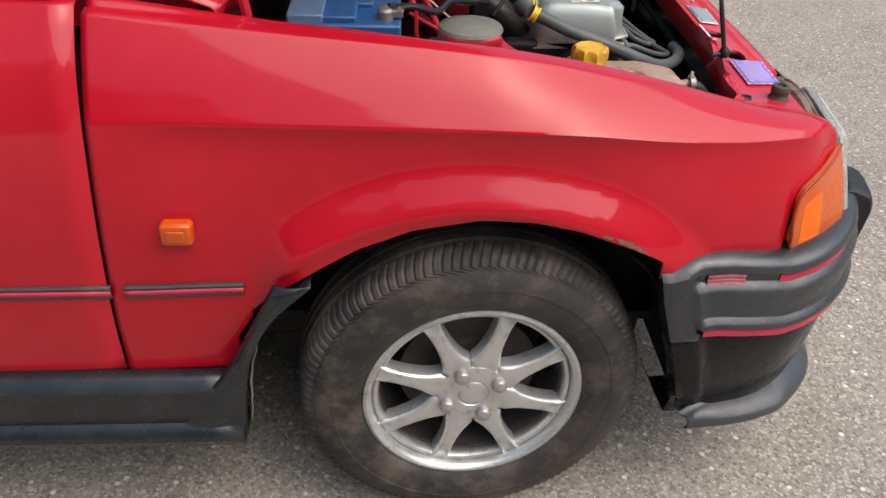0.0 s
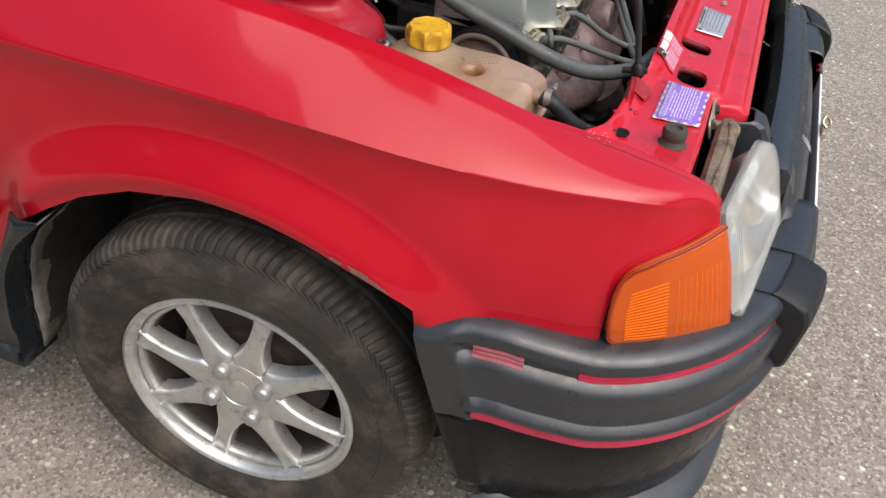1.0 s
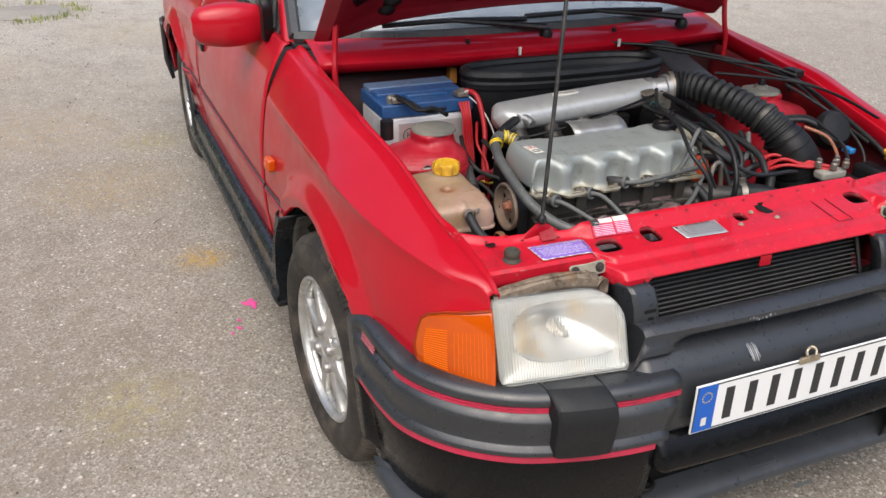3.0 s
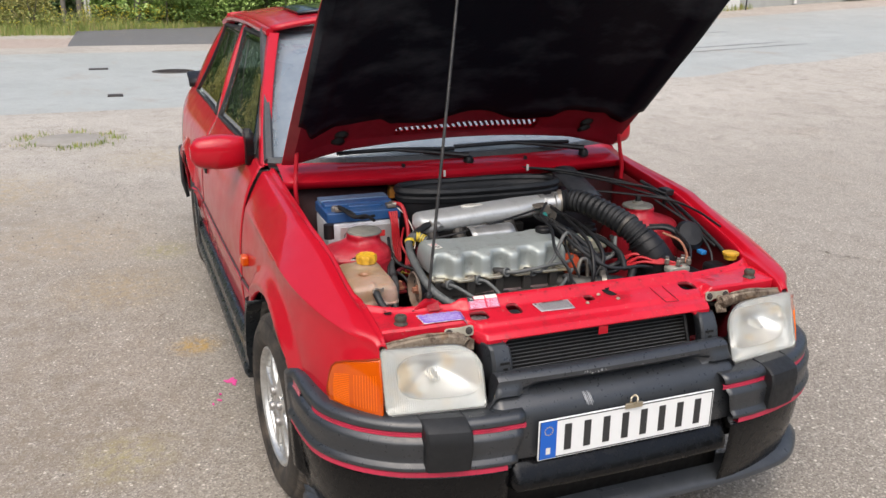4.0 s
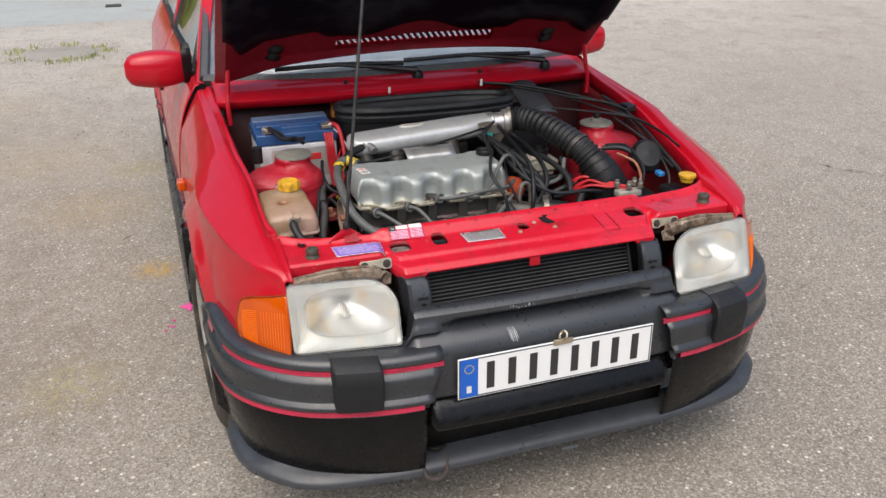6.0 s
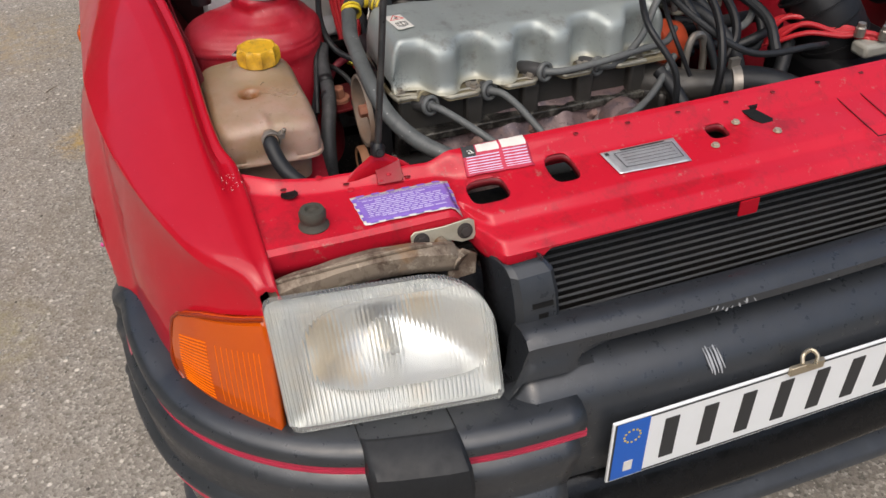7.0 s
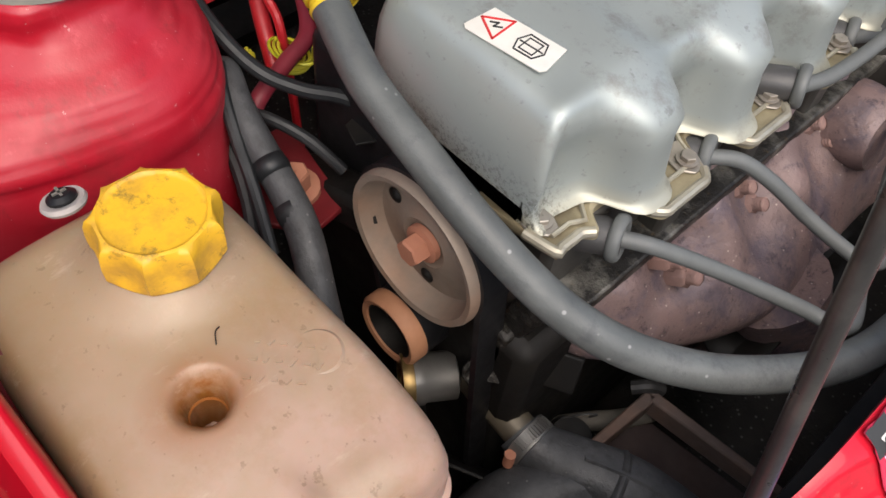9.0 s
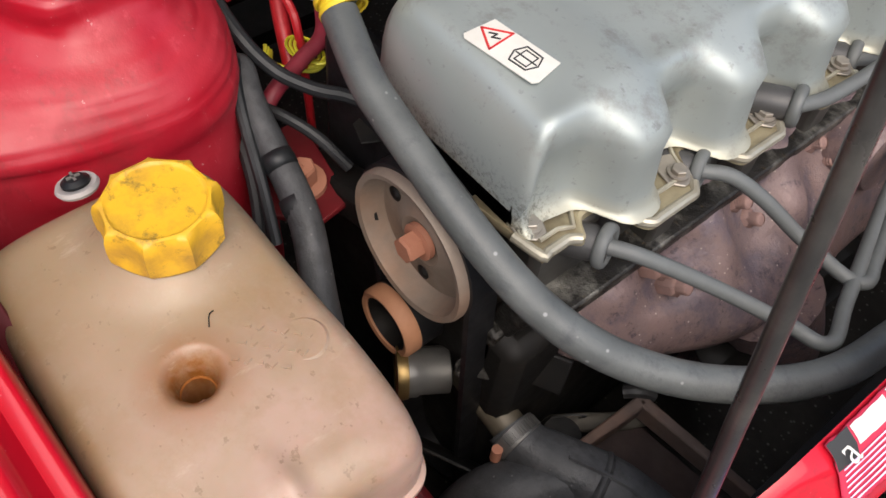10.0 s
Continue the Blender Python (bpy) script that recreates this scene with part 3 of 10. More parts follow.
both("rear_arch_trim", G().grid([[(r_rear(z) + 0.09 * t, -0.832 - 0.012 * math.sin(math.pi * t), z) for t in (0, 0.3, 0.6, 1.0)] for z in arch_z], flip=True), SKIRT, car, thick=0.004)
# rub strips with a red line
STRIP = plain("rub_strip_plastic", (0.05, 0.052, 0.05), 0.5, dirt=(0.12, 0.11, 0.10), dirty=0.4)
for x0, x1 in ((-0.352, -0.527), (-0.547, -1.70), (-1.74, -2.05)):
    xs = [x0 + (x1 - x0) * i / 24 for i in range(25)]
    rs = both("rub_strip", G().grid([[(x, side_y(x, z) + dy, z) for dy, z in ((0.001, 0.5375), (-0.005, 0.5365), (-0.0065, 0.534), (-0.0055, 0.5315), (-0.0055, 0.5205), (-0.0065, 0.518), (-0.005, 0.5155), (0.001, 0.5145))] for x in xs], flip=True), STRIP, car, "grey rub strip with a red line", thick=0.002)
    line = G().grid([[(x, side_y(x, z) - 0.0075, z) for z in (0.5305, 0.5215)] for x in xs], flip=True)
    part("red_line", line, PINSTRIPE, rs[0], thick=0.001)
    part("red_line", line.mirrored(), PINSTRIPE, rs[1], thick=0.001)
ORANGE = Mat("orange_lens", (0.66, 0.100, 0.002), 0.10, Transmission_Weight=0.2, IOR=1.45, Coat_Weight=0.5, Coat_Roughness=0.04)
ORANGE.mix(ORANGE.ramp(ORANGE.noise(14, 3), 0.4, 0.7, 0, 0.6), (0.60, 0.075, 0.003))
ORANGE = ORANGE.m
rep = both("side_repeater", G().box((-0.435, -0.800, 0.634), (0.046, 0.026, 0.036)), ORANGE, car, "small orange indicator on the wing", bevel=0.007, segments=3)
rep2 = G().box((-0.435, -0.8135, 0.634), (0.026, 0.004, 0.018))
part("lens_ridge", rep2, ORANGE, rep[0], bevel=0.0015)
part("lens_ridge", rep2.mirrored(), ORANGE, rep[1], bevel=0.0015)

# ---------------------------------------------------------------- wheels
TYRE = Mat("tyre_rubber", (0.017, 0.0165, 0.016), 0.62, Specular_IOR_Level=0.4)
TYRE.mix(TYRE.ramp(TYRE.noise(5, 5), 0.38, 0.72, 0, 0.75), (0.052, 0.045, 0.038))
TYRE.mix(TYRE.ramp(TYRE.noise(40, 4), 0.5, 0.75, 0, 0.5), (0.06, 0.052, 0.045))
TYRE.mix(TYRE.ramp(TYRE.noise(11, 6, 0.75), 0.48, 0.66, 0, 0.75), (0.115, 0.092, 0.070))
TYRE.bump(TYRE.noise(120, 3), 0.2, 0.001)
TYRE = TYRE.m
ALLOY = Mat("silver_wheel_paint", (0.58, 0.585, 0.57), 0.34, 0.7)
ALLOY.mix(ALLOY.ramp(ALLOY.noise(16, 5), 0.46, 0.72, 0, 0.7), (0.40, 0.385, 0.36))
ALLOY.mix(ALLOY.ramp(ALLOY.noise(60, 5, 0.75), 0.56, 0.68, 0, 0.6), (0.20, 0.17, 0.14))
ALLOY.rough(ALLOY.noise(30, 4), 0.28, 0.46)
ALLOY.bump(ALLOY.noise(150, 3), 0.08, 0.0005)
ALLOY = ALLOY.m
GRIME = plain("brake_grime", (0.034, 0.028, 0.025), 0.7, dirt=(0.09, 0.066, 0.056), dirty=0.6)
DISC = plain("dull_brake_disc", (0.06, 0.047, 0.041), 0.7, dirt=(0.12, 0.075, 0.055), dirty=0.5)
RUST = plain("rusty_steel", (0.11, 0.078, 0.066), 0.75, dirt=(0.22, 0.115, 0.07), dirty=0.6)


SPOKE_W = cv((0.040, 0.0200), (0.056, 0.0240), (0.066, 0.0262), (0.074, 0.0228), (0.084, 0.0188), (0.098, 0.0158), (0.118, 0.0135), (0.138, 0.0132), (0.156, 0.0152), (0.1745, 0.0205))


def wheel(cx, s):
    """A wheel with its outer side at s times y; its own axis is local z, pointing out."""
    R = 0.2945
    m = Matrix.Translation((cx + 0.005, s * (0.715 if cx > -1 else 0.733), R)) @ Matrix.Rotation(radians(4.0 if cx > -1 else 0.0), 4, 'Z') @ Matrix.Rotation(radians(90 if s < 0 else -90), 4, 'X')
    rim = part("wheel", G().lathe([(0.1625, 0.040), (0.1630, 0.0535), (0.1650, 0.0575), (0.1675, 0.0585), (0.1695, 0.0570), (0.1705, 0.0545), (0.1735, 0.0545), (0.1750, 0.0600), (0.1765, 0.0690), (0.1795, 0.0735), (0.182, 0.0750), (0.185, 0.0735), (0.1865, 0.067), (0.180, 0.06)], (0, 0, 0), (0, 0, 1), 72), ALLOY, car, "dirty silver alloy wheel with eight spokes", thick=0.003)
    rim.matrix_basis = m
    # tyre: shoulder blocks between narrow cuts
    prof = [(0.182, 0.062), (0.189, 0.075), (0.2, 0.084), (0.215, 0.0885), (0.232, 0.0885), (0.2335, 0.0895), (0.238, 0.089), (0.252, 0.085), (0.262, 0.079), (0.268, 0.0745), (0.276, 0.070), (0.2825, 0.062), (0.2865, 0.048), (0.2875, 0.034)]
    prof += [(0.2805, 0.032), (0.2805, 0.026), (0.2878, 0.024), (0.288, 0.004), (0.281, 0.003)]
    prof += [(r, -h) for r, h in prof[::-1]]
    prof = [(r + 0.0065 * max(0.0, (r - 0.19) / 0.098), h) for r, h in prof]
    n = 480
    rows = []
    for r, h in prof:
        cut = r > 0.273
        rows.append([((r - (0.0022 if cut and k % 4 == 0 and abs(h) > 0.03 else 0)) * math.cos(2 * math.pi * (k + (h * 80 if cut else 0)) / n), (r - (0.0022 if cut and k % 4 == 0 and abs(h) > 0.03 else 0)) * math.sin(2 * math.pi * (k + (h * 80 if cut else 0)) / n), h - (0.0018 if cut and k % 4 == 0 and h > 0.05 else 0)) for k in range(n)])
    part("tyre", G().grid(rows, close_v=True), TYRE, rim, "worn black tyre, dusty sidewall", sharp=25)
    # eight spokes that run out of the hub
    def spoke():
        g = G()
        rows = []
        for i in range(21):
            r = 0.040 + (0.1745 - 0.040) * i / 20
            w = SPOKE_W(r)
            top = float(np.interp(r, [0.04, 0.08, 0.12, 0.155, 0.175], [0.0655, 0.0675, 0.0665, 0.0645, 0.0620]))
            gully = 0.0004 + 0.005 * sstep((r - 0.140) / 0.030)
            rows.append([(r, -w, top - 0.030), (r, -w, top - 0.007), (r, -w * 0.86, top - 0.0016), (r, -w * 0.68, top), (r, -w * 0.25, top - gully), (r, w * 0.25, top - gully), (r, w * 0.68, top), (r, w * 0.86, top - 0.0016), (r, w, top - 0.007), (r, w, top - 0.030)])
        g.grid(rows)
        return g
    sp = part("spoke", spoke(), ALLOY, rim, sharp=50)
    turn0 = radians(117 if s < 0 else 63)
    sp.matrix_basis = Matrix.Rotation(turn0, 4, 'Z')
    for k in range(1, 8):
        share("spoke", sp, rim, Matrix.Rotation(turn0 + k * math.pi / 4, 4, 'Z'))
    part("hub", G().lathe([(0.062, 0.04), (0.062, 0.060), (0.059, 0.0665), (0.050, 0.0676), (0.0280, 0.0676), (0.0268, 0.0660), (0.0256, 0.0660), (0.0246, 0.0672), (0.018, 0.0682), (0.0, 0.0684)], (0, 0, 0), (0, 0, 1), 40), ALLOY, rim, sharp=50)
    lug = part("wheel_bolt", G().lathe([(0.0140, 0.062), (0.0140, 0.071), (0.0132, 0.0755), (0.0108, 0.0792), (0.0065, 0.0815), (0.0, 0.0822)], (0, 0, 0), (0, 0, 1), 18), plain("bolt_steel", (0.40, 0.385, 0.37), 0.35, 0.6) if "bolt_steel" not in bpy.data.materials else bpy.data.materials["bolt_steel"], rim, sharp=25)
    ang = radians(115 if s < 0 else 65)
    for k in range(4):
        mm = Matrix.Translation((0.0485 * math.cos(ang + k * math.pi / 2), 0.0485 * math.sin(ang + k * math.pi / 2), 0))
        if k == 0:
            lug.matrix_basis = mm
        else:
            share("wheel_bolt", lug, rim, mm)
    part("brake_disc", G().lathe([(0.03, 0.02), (0.075, 0.02), (0.078, 0.005), (0.122, 0.005), (0.122, -0.012), (0.03, -0.012)], (0, 0, 0), (0, 0, 1), 48), DISC, rim, "rusty brake disc", sharp=30)
    part("wheel_barrel", G().lathe([(0.1740, 0.052), (0.1690, 0.044), (0.1570, 0.040), (0.1550, 0.025), (0.150, -0.085), (0.02, -0.087)], (0, 0, 0), (0, 0, 1), 48), GRIME, rim, "brown brake dust inside the wheel", thick=0.002)
    return rim


for cx in (0.0, -2.4):
    for s in (-1, 1):
        wheel(cx, s)

# wheel housings and the dirty underside
LINER = plain("arch_liner", (0.012, 0.011, 0.010), 0.9, dirt=(0.05, 0.045, 0.04), dirty=0.5, grain=40, bump=0.5)
MUD = plain("dried_mud", (0.10, 0.092, 0.08), 0.95, dirt=(0.34, 0.32, 0.29), dirty=0.85, grain=55, bump=0.8)
both("liner_edge", G().grid([[(front_edge(z) + 0.005 - 0.034 * t + 0.006 * noise.noise(Vector((z * 30, t * 6, 1))), -0.772 + 0.15 * t, z) for t in np.linspace(0, 1, 9)] for z in np.linspace(0.222, 0.54, 22)]), MUD, car, "wheel arch liner caked with dry mud", thick=0.003)
for cx in (0.0, -2.4):
    rows = []
    for k in range(25):
        a = -0.08 + (math.pi + 0.16) * k / 24
        rx, rz = 0.372, 0.375
        rows.append([(cx + rx * math.cos(a), y, 0.29 + rz * math.sin(a)) for y in (-0.775, -0.70, -0.60, -0.52)])
    both("wheel_housing", G().grid(rows), LINER, car, "muddy wheel housing")
    both("housing_wall", G().lathe([(0.05, 0), (0.372, 0)], (cx, -0.52, 0.29), (0, 1, 0), 32), LINER, car)
part("underbody", G().box((-1.30, 0, 0.25), (2.9, 1.05, 0.08)).box((-1.2, 0, 0.25), (1.45, 1.48, 0.07)), BLACK_DEEP, car, "grimy black underbody", bevel=0.01)

# ---------------------------------------------------------------- front bumper
bp = smooth_line([(x, y, 0) for x, y in ((0.24, -0.792), (0.285, -0.791), (0.33, -0.790), (0.42, -0.784), (0.50, -0.766), (0.57, -0.735), (0.635, -0.68), (0.69, -0.60), (0.725, -0.50), (0.742, -0.42), (0.7485, -0.355), (0.7505, -0.26))], 8)
_run = np.cumsum([0.0] + [(q - p).length for p, q in zip(bp, bp[1:])])
arch_edge = cv((0.215, 0.356), (0.25, 0.363), (0.30, 0.356), (0.36, 0.340), (0.44, 0.318), (0.52, 0.296), (0.60, 0.278))


def along(s):
    """Point and outward direction of the bumper's plan, s metres from its start."""
    s = min(max(s, 0.0), _run[-1] - 1e-5)
    i = int(np.searchsorted(_run, s, side="right")) - 1
    t = (bp[i + 1] - bp[i]).normalized()
    return bp[i].lerp(bp[i + 1], (s - _run[i]) / (_run[i + 1] - _run[i])), Vector((t.y, -t.x, 0))


def s_at(x, y=None):
    """The run at which the plan reaches x, or y on the front."""
    return float(np.interp(y, [p.y for p in bp], _run)) if y is not None else float(np.interp(x, [p.x for p in bp], _run))


def rise(x):
    return float(np.interp(x, [0.285, 0.30, 0.345, 0.40, 0.47, 0.51, 0.60], [0, 0, 0.014, 0.016, 0.006, -0.002, 0]))


def sweep(section, start=None, end=-0.30, n=60, band=0.006, slant=0.0):
    """Carries a section of (outward, z) round the corner, from the wheel arch to the front."""
    rows = []
    for k in range(-1, n + 1):
        t = max(0, k) / n
        t = t * t * 0.5 + t * 0.5
        row = []
        for o, z in section:
            s0 = s_at(arch_edge(z) if start is None else start)
            s1 = s_at(0, end + slant * (z - 0.53))
            s = s0 + (s1 - s0) * t
            p, nrm = along(s)
            if start is None:
                if o > -0.02:
                    o += (0.004 - o) * (1 - sstep((s - s0 - 0.040) / 0.012)) * (z < 0.548)
                o = o + band * (1 - sstep((s - s0 - 0.045) / 0.02)) * sstep((s - s0 + 0.012) / 0.02) - (0.05 if k < 0 else 0)
            row.append(p + nrm * o + Vector((0, 0, z + rise(p.x))))
        rows.append(row)
    return G().grid(rows)


upper = [(-0.10, 0.552), (-0.05, 0.558), (-0.022, 0.560), (-0.010, 0.558), (-0.002, 0.552), (0.0, 0.545), (0.0, 0.540), (-0.005, 0.537), (-0.005, 0.523), (-0.002, 0.521), (0.009, 0.511), (0.010, 0.505), (0.008, 0.48), (0.006, 0.459), (0.008, 0.456), (0.016, 0.449), (0.0175, 0.445), (0.0165, 0.441), (0.002, 0.438), (-0.006, 0.436), (-0.006, 0.418), (-0.002, 0.416)]
both("bumper_corner", sweep(upper, slant=0.25), BLACK_PL, car, "matt black plastic bumper with red lines", thick=-0.002, sharp=40)
lower = [(-0.006, 0.4155), (-0.003, 0.405), (-0.004, 0.37), (-0.008, 0.33), (-0.015, 0.29), (-0.021, 0.262), (-0.026, 0.240), (-0.030, 0.220), (-0.12, 0.218)]
both("bumper_valance", sweep(lower, end=-0.335), VALANCE, car, "glossy black lower bumper valance", thick=-0.002, sharp=40)
line_up = [(-0.0062, 0.536), (-0.001, 0.535), (-0.001, 0.5305), (-0.003, 0.530), (-0.003, 0.5285), (-0.001, 0.528), (-0.001, 0.5235), (-0.0062, 0.5225)]
line_low = [(-0.0065, 0.4375), (0.0125, 0.4360), (0.0140, 0.4350), (0.0140, 0.4225), (0.0125, 0.4215), (-0.0065, 0.4195)]
both("upper_red_line", sweep(line_up, 0.49, -0.293), PINSTRIPE, car)
both("worn_line", sweep([(o - 0.0035, z) for o, z in line_up], 0.40, -0.765, 12), BLACK_PL, car)
both("lower_red_line", sweep(line_low, 0.372, -0.345), PINSTRIPE, car)
FADED = plain("faded_pink_line", (0.40, 0.11, 0.13), 0.55, dirt=(0.22, 0.03, 0.05), dirty=0.8, grain=260)
both("faded_patch", sweep([(0.0005, 0.537), (0.0018, 0.5325), (-0.0015, 0.531), (-0.0015, 0.529), (0.0018, 0.5275), (0.0018, 0.5225), (0.0040, 0.5195)], 0.362, -0.7833, 10), FADED, car, "faded pink patch of the line")
# chin lip: a sloping ledge that runs round the front
_ci = [(0.395, 0.775, 0.226), (0.425, 0.762, 0.236), (0.48, 0.735, 0.240), (0.557, 0.700, 0.242), (0.615, 0.665, 0.242), (0.655, 0.565, 0.240), (0.668, 0.445, 0.238), (0.666, 0.348, 0.236), (0.658, 0.0, 0.236)]
_co = [(0.398, 0.782, 0.222), (0.432, 0.780, 0.224), (0.488, 0.774, 0.225), (0.546, 0.757, 0.225), (0.600, 0.727, 0.225), (0.680, 0.634, 0.222), (0.712, 0.510, 0.219), (0.724, 0.32, 0.217), (0.722, 0.0, 0.217)]
chin_in, chin_out = (smooth_line([(x, -y, z) for x, y, z in c] + c[-2::-1], 8) for c in (_ci, _co))
LIP = plain("chin_plastic", (0.040, 0.044, 0.050), 0.36, dirt=(0.09, 0.095, 0.10), dirty=0.4, grain=70)
part("chin_spoiler", G().grid([[p + Vector((-0.02, 0, 0.012)), p, p.lerp(q, 0.5) + Vector((0, 0, 0.003)), q.lerp(p, 0.08), q + Vector((0, 0, -0.006)), q + Vector((0, 0, -0.014)), p + Vector((0, 0, -0.024))] for p, q in zip(chin_in, chin_out)], flip=True), LIP, car, "scuffed black chin spoiler lip", thick=0.002, sharp=40)
# centre piece: a lip over an air slot, the hollow for the plate below it
mid = [(0.640, 0.585), (0.643, 0.612), (0.655, 0.631), (0.674, 0.637), (0.690, 0.633), (0.699, 0.624), (0.700, 0.613), (0.692, 0.604), (0.672, 0.596), (0.668, 0.588), (0.700, 0.580), (0.718, 0.570), (0.732, 0.552), (0.739, 0.525), (0.741, 0.432), (0.738, 0.424), (0.720, 0.421), (0.700, 0.419)]
rows = []
for y in [-0.43, -0.415, -0.407, -0.40, -0.395, -0.39, -0.38, -0.37, -0.36, -0.357, -0.354, -0.350, -0.343, -0.335, -0.315, -0.30, -0.293, -0.287] + list(np.linspace(-0.28, 0.28, 27)) + [0.287, 0.293, 0.30, 0.315, 0.335, 0.343, 0.350, 0.354, 0.357, 0.36, 0.37, 0.38, 0.39, 0.395, 0.40, 0.407, 0.415, 0.43]:
    a = abs(y)
    slot = 1 - sstep((a - 0.225) / 0.075)
    row = []
    for i, (x, z) in enumerate(mid):
        # upright at the back, a wide fillet in front
        far = 0.352 + (0.0 if i < 3 else 0.030 * sstep((i - 2) / 6))
        q = min(1.0, max(0.0, (a - 0.342) / (far - 0.342)))
        drop = sstep(q * 0.9) if i < 3 else sstep(q) ** 0.8
        if 7 <= i <= 9:
            x = x + (0.706 + 0.003 * (i - 7) - x) * (1 - slot)
        if z > 0.552:
            z = 0.552 + (z - 0.552) * (1 - drop)
            x = x + 0.012 * drop * (i < 5)
        row.append((x - 0.012 * (a / 0.36) ** 2 - 0.02 * drop * (i > 8), y, z))
    rows.append(row)
part("bumper_centre", G().grid(rows), BLACK_PL, car, "black bumper centre with an air slot", thick=0.002, sharp=32)
# the skin rolls forward below the plate, its ends blended in, over a near-black sheet for the recess's shade
ledge_sec = [(0.700, 0.419), (0.733, 0.4185), (0.743, 0.412), (0.752, 0.399), (0.760, 0.384), (0.767, 0.369), (0.770, 0.359), (0.768, 0.350), (0.760, 0.344), (0.745, 0.340), (0.700, 0.336)]
rows = []
for y in [-0.345, -0.338, -0.33, -0.32, -0.31, -0.30, -0.285] + list(np.linspace(-0.26, 0.26, 15)) + [0.285, 0.30, 0.31, 0.32, 0.33, 0.338, 0.345]:
    e = sstep((0.345 - abs(y)) / 0.035)
    rows.append([(0.700 + (x - 0.700) * (0.35 + 0.65 * e) - 0.010 * (y / 0.34) ** 2, y, 0.40 + (z - 0.40) * (0.55 + 0.45 * e)) for x, z in ledge_sec])
part("lower_ledge", G().grid(rows), VALANCE, car, "glossy black bumper skin rolling out below the plate", thick=0.002, sharp=60)
part("lower_grille_recess", G().grid([[(0.690 - 0.02 * t, y, 0.42 - 0.18 * t) for t in np.linspace(0, 1, 5)] for y in np.linspace(-0.36, 0.36, 9)]), BLACK_DEEP, car, "dark sheet in place of the shaded recess behind the chin", thick=0.004)
# impact blocks
BLOCK = plain("block_rubber", (0.010, 0.0108, 0.012), 0.52, dirt=(0.022, 0.023, 0.025), dirty=0.4, grain=120, Specular_IOR_Level=0.4)
rows = []
for x, z, hw in ((0.700, 0.440, 0.050), (0.748, 0.440, 0.051), (0.756, 0.445, 0.0525), (0.760, 0.480, 0.0545), (0.764, 0.518, 0.0550), (0.762, 0.534, 0.0548), (0.756, 0.5495, 0.0545), (0.744, 0.5570, 0.054), (0.726, 0.5640, 0.0535), (0.712, 0.5670, 0.053), (0.708, 0.566, 0.0525), (0.705, 0.545, 0.052)):
    rows.append([Vector((x + 0.22 * t * hw - 0.007 * abs(t) ** 10, -0.4955 + t * hw, z - 0.003 * abs(t) ** 12 * (z > 0.53))) for t in (-1, -0.97, -0.90, -0.5, 0, 0.5, 0.90, 0.97, 1)])
for r in rows:
    r.insert(0, Vector((min(0.66, r[0].x), r[0].y, r[0].z)))
    r.append(Vector((min(0.68, r[-1].x), r[-1].y, r[-1].z)))
both("impact_block", G().grid(rows, flip=True), BLOCK, car, "black rubber impact block on the bumper", sharp=24)
# emblem on the chin and a screw on the line
part("chin_emblem", G().box((0.692, 0.01, 0.2295), (0.024, 0.075, 0.004), Matrix.Rotation(radians(16), 4, 'Y')), LIP, car, bevel=0.0015)
part("towing_eye", G().tube([(0.655, -0.318, 0.250), (0.685, -0.317, 0.252), (0.697, -0.305, 0.254), (0.702, -0.293, 0.255), (0.697, -0.281, 0.255), (0.688, -0.274, 0.254), (0.655, -0.272, 0.250)], 0.0055, 10), BLACK_DEEP, car, "black steel towing eye")
for y in (-0.60, -0.45):
    p, nrm = along(s_at(0, y))
    part("trim_screw", G().lathe([(0.004, 0), (0.003, 0.002), (0, 0.0022)], p + nrm * 0.0005 + Vector((0, 0, 0.427 + rise(p.x))), nrm, 8), plain("screw_steel", (0.6, 0.55, 0.52), 0.3, 0.7) if "screw_steel" not in bpy.data.materials else bpy.data.materials["screw_steel"], car)
WHITE = Mat("plate_white", (0.80, 0.81, 0.80), 0.35)
WHITE.mix(WHITE.ramp(WHITE.noise(20, 4), 0.5, 0.75, 0, 0.15), (0.6, 0.6, 0.58))
plate = part("number_plate", G().box((0.7515, 0, 0.478), (0.004, 0.52, 0.11)), WHITE.m, car, "white number plate with a blue end", bevel=0.001)

# ---------------------------------------------------------------- bonnet, propped open
HINGE, OPEN = Vector((-0.435, 0, 0.95)), radians(42.4)
_bu, _bn = Vector((math.cos(OPEN), 0, math.sin(OPEN))), Vector((-math.sin(OPEN), 0, math.cos(OPEN)))


def bon(u, y, n):
    """A point of the bonnet: u metres from its rear edge, n above its inner face."""
    return HINGE + _bu * u + Vector((0, y, 0)) + _bn * n


BON_L = 1.016
bon_w = cv((0.0, 0.655), (0.3, 0.652), (0.8, 0.635), (0.95, 0.622), (1.016, 0.612))


def bon_n(u, y):
    w = bon_w(u)
    return 0.035 + 0.03 * (1 - (y / w) ** 2) - 0.05 * sstep((abs(y) / w - 0.62) / 0.38) * 0.4 - 0.03 * sstep((u - 0.9) / 0.12)


def bonnet_rows(offset, inset=0.0):
    us = sorted([BON_L * i / 34 for i in range(35)] + [0.102, 0.158])
    rows = []
    for u in us:
        w = bon_w(u) - inset
        cur = 0.062 * (1 - sstep(u / 0.10))         # the rear edge bows forward in the middle
        rows.append([bon(u + cur * (1 - t * t), w * t, offset(u, w * t)) for t in (-1 + j / 24 for j in range(49))])
    return us, rows


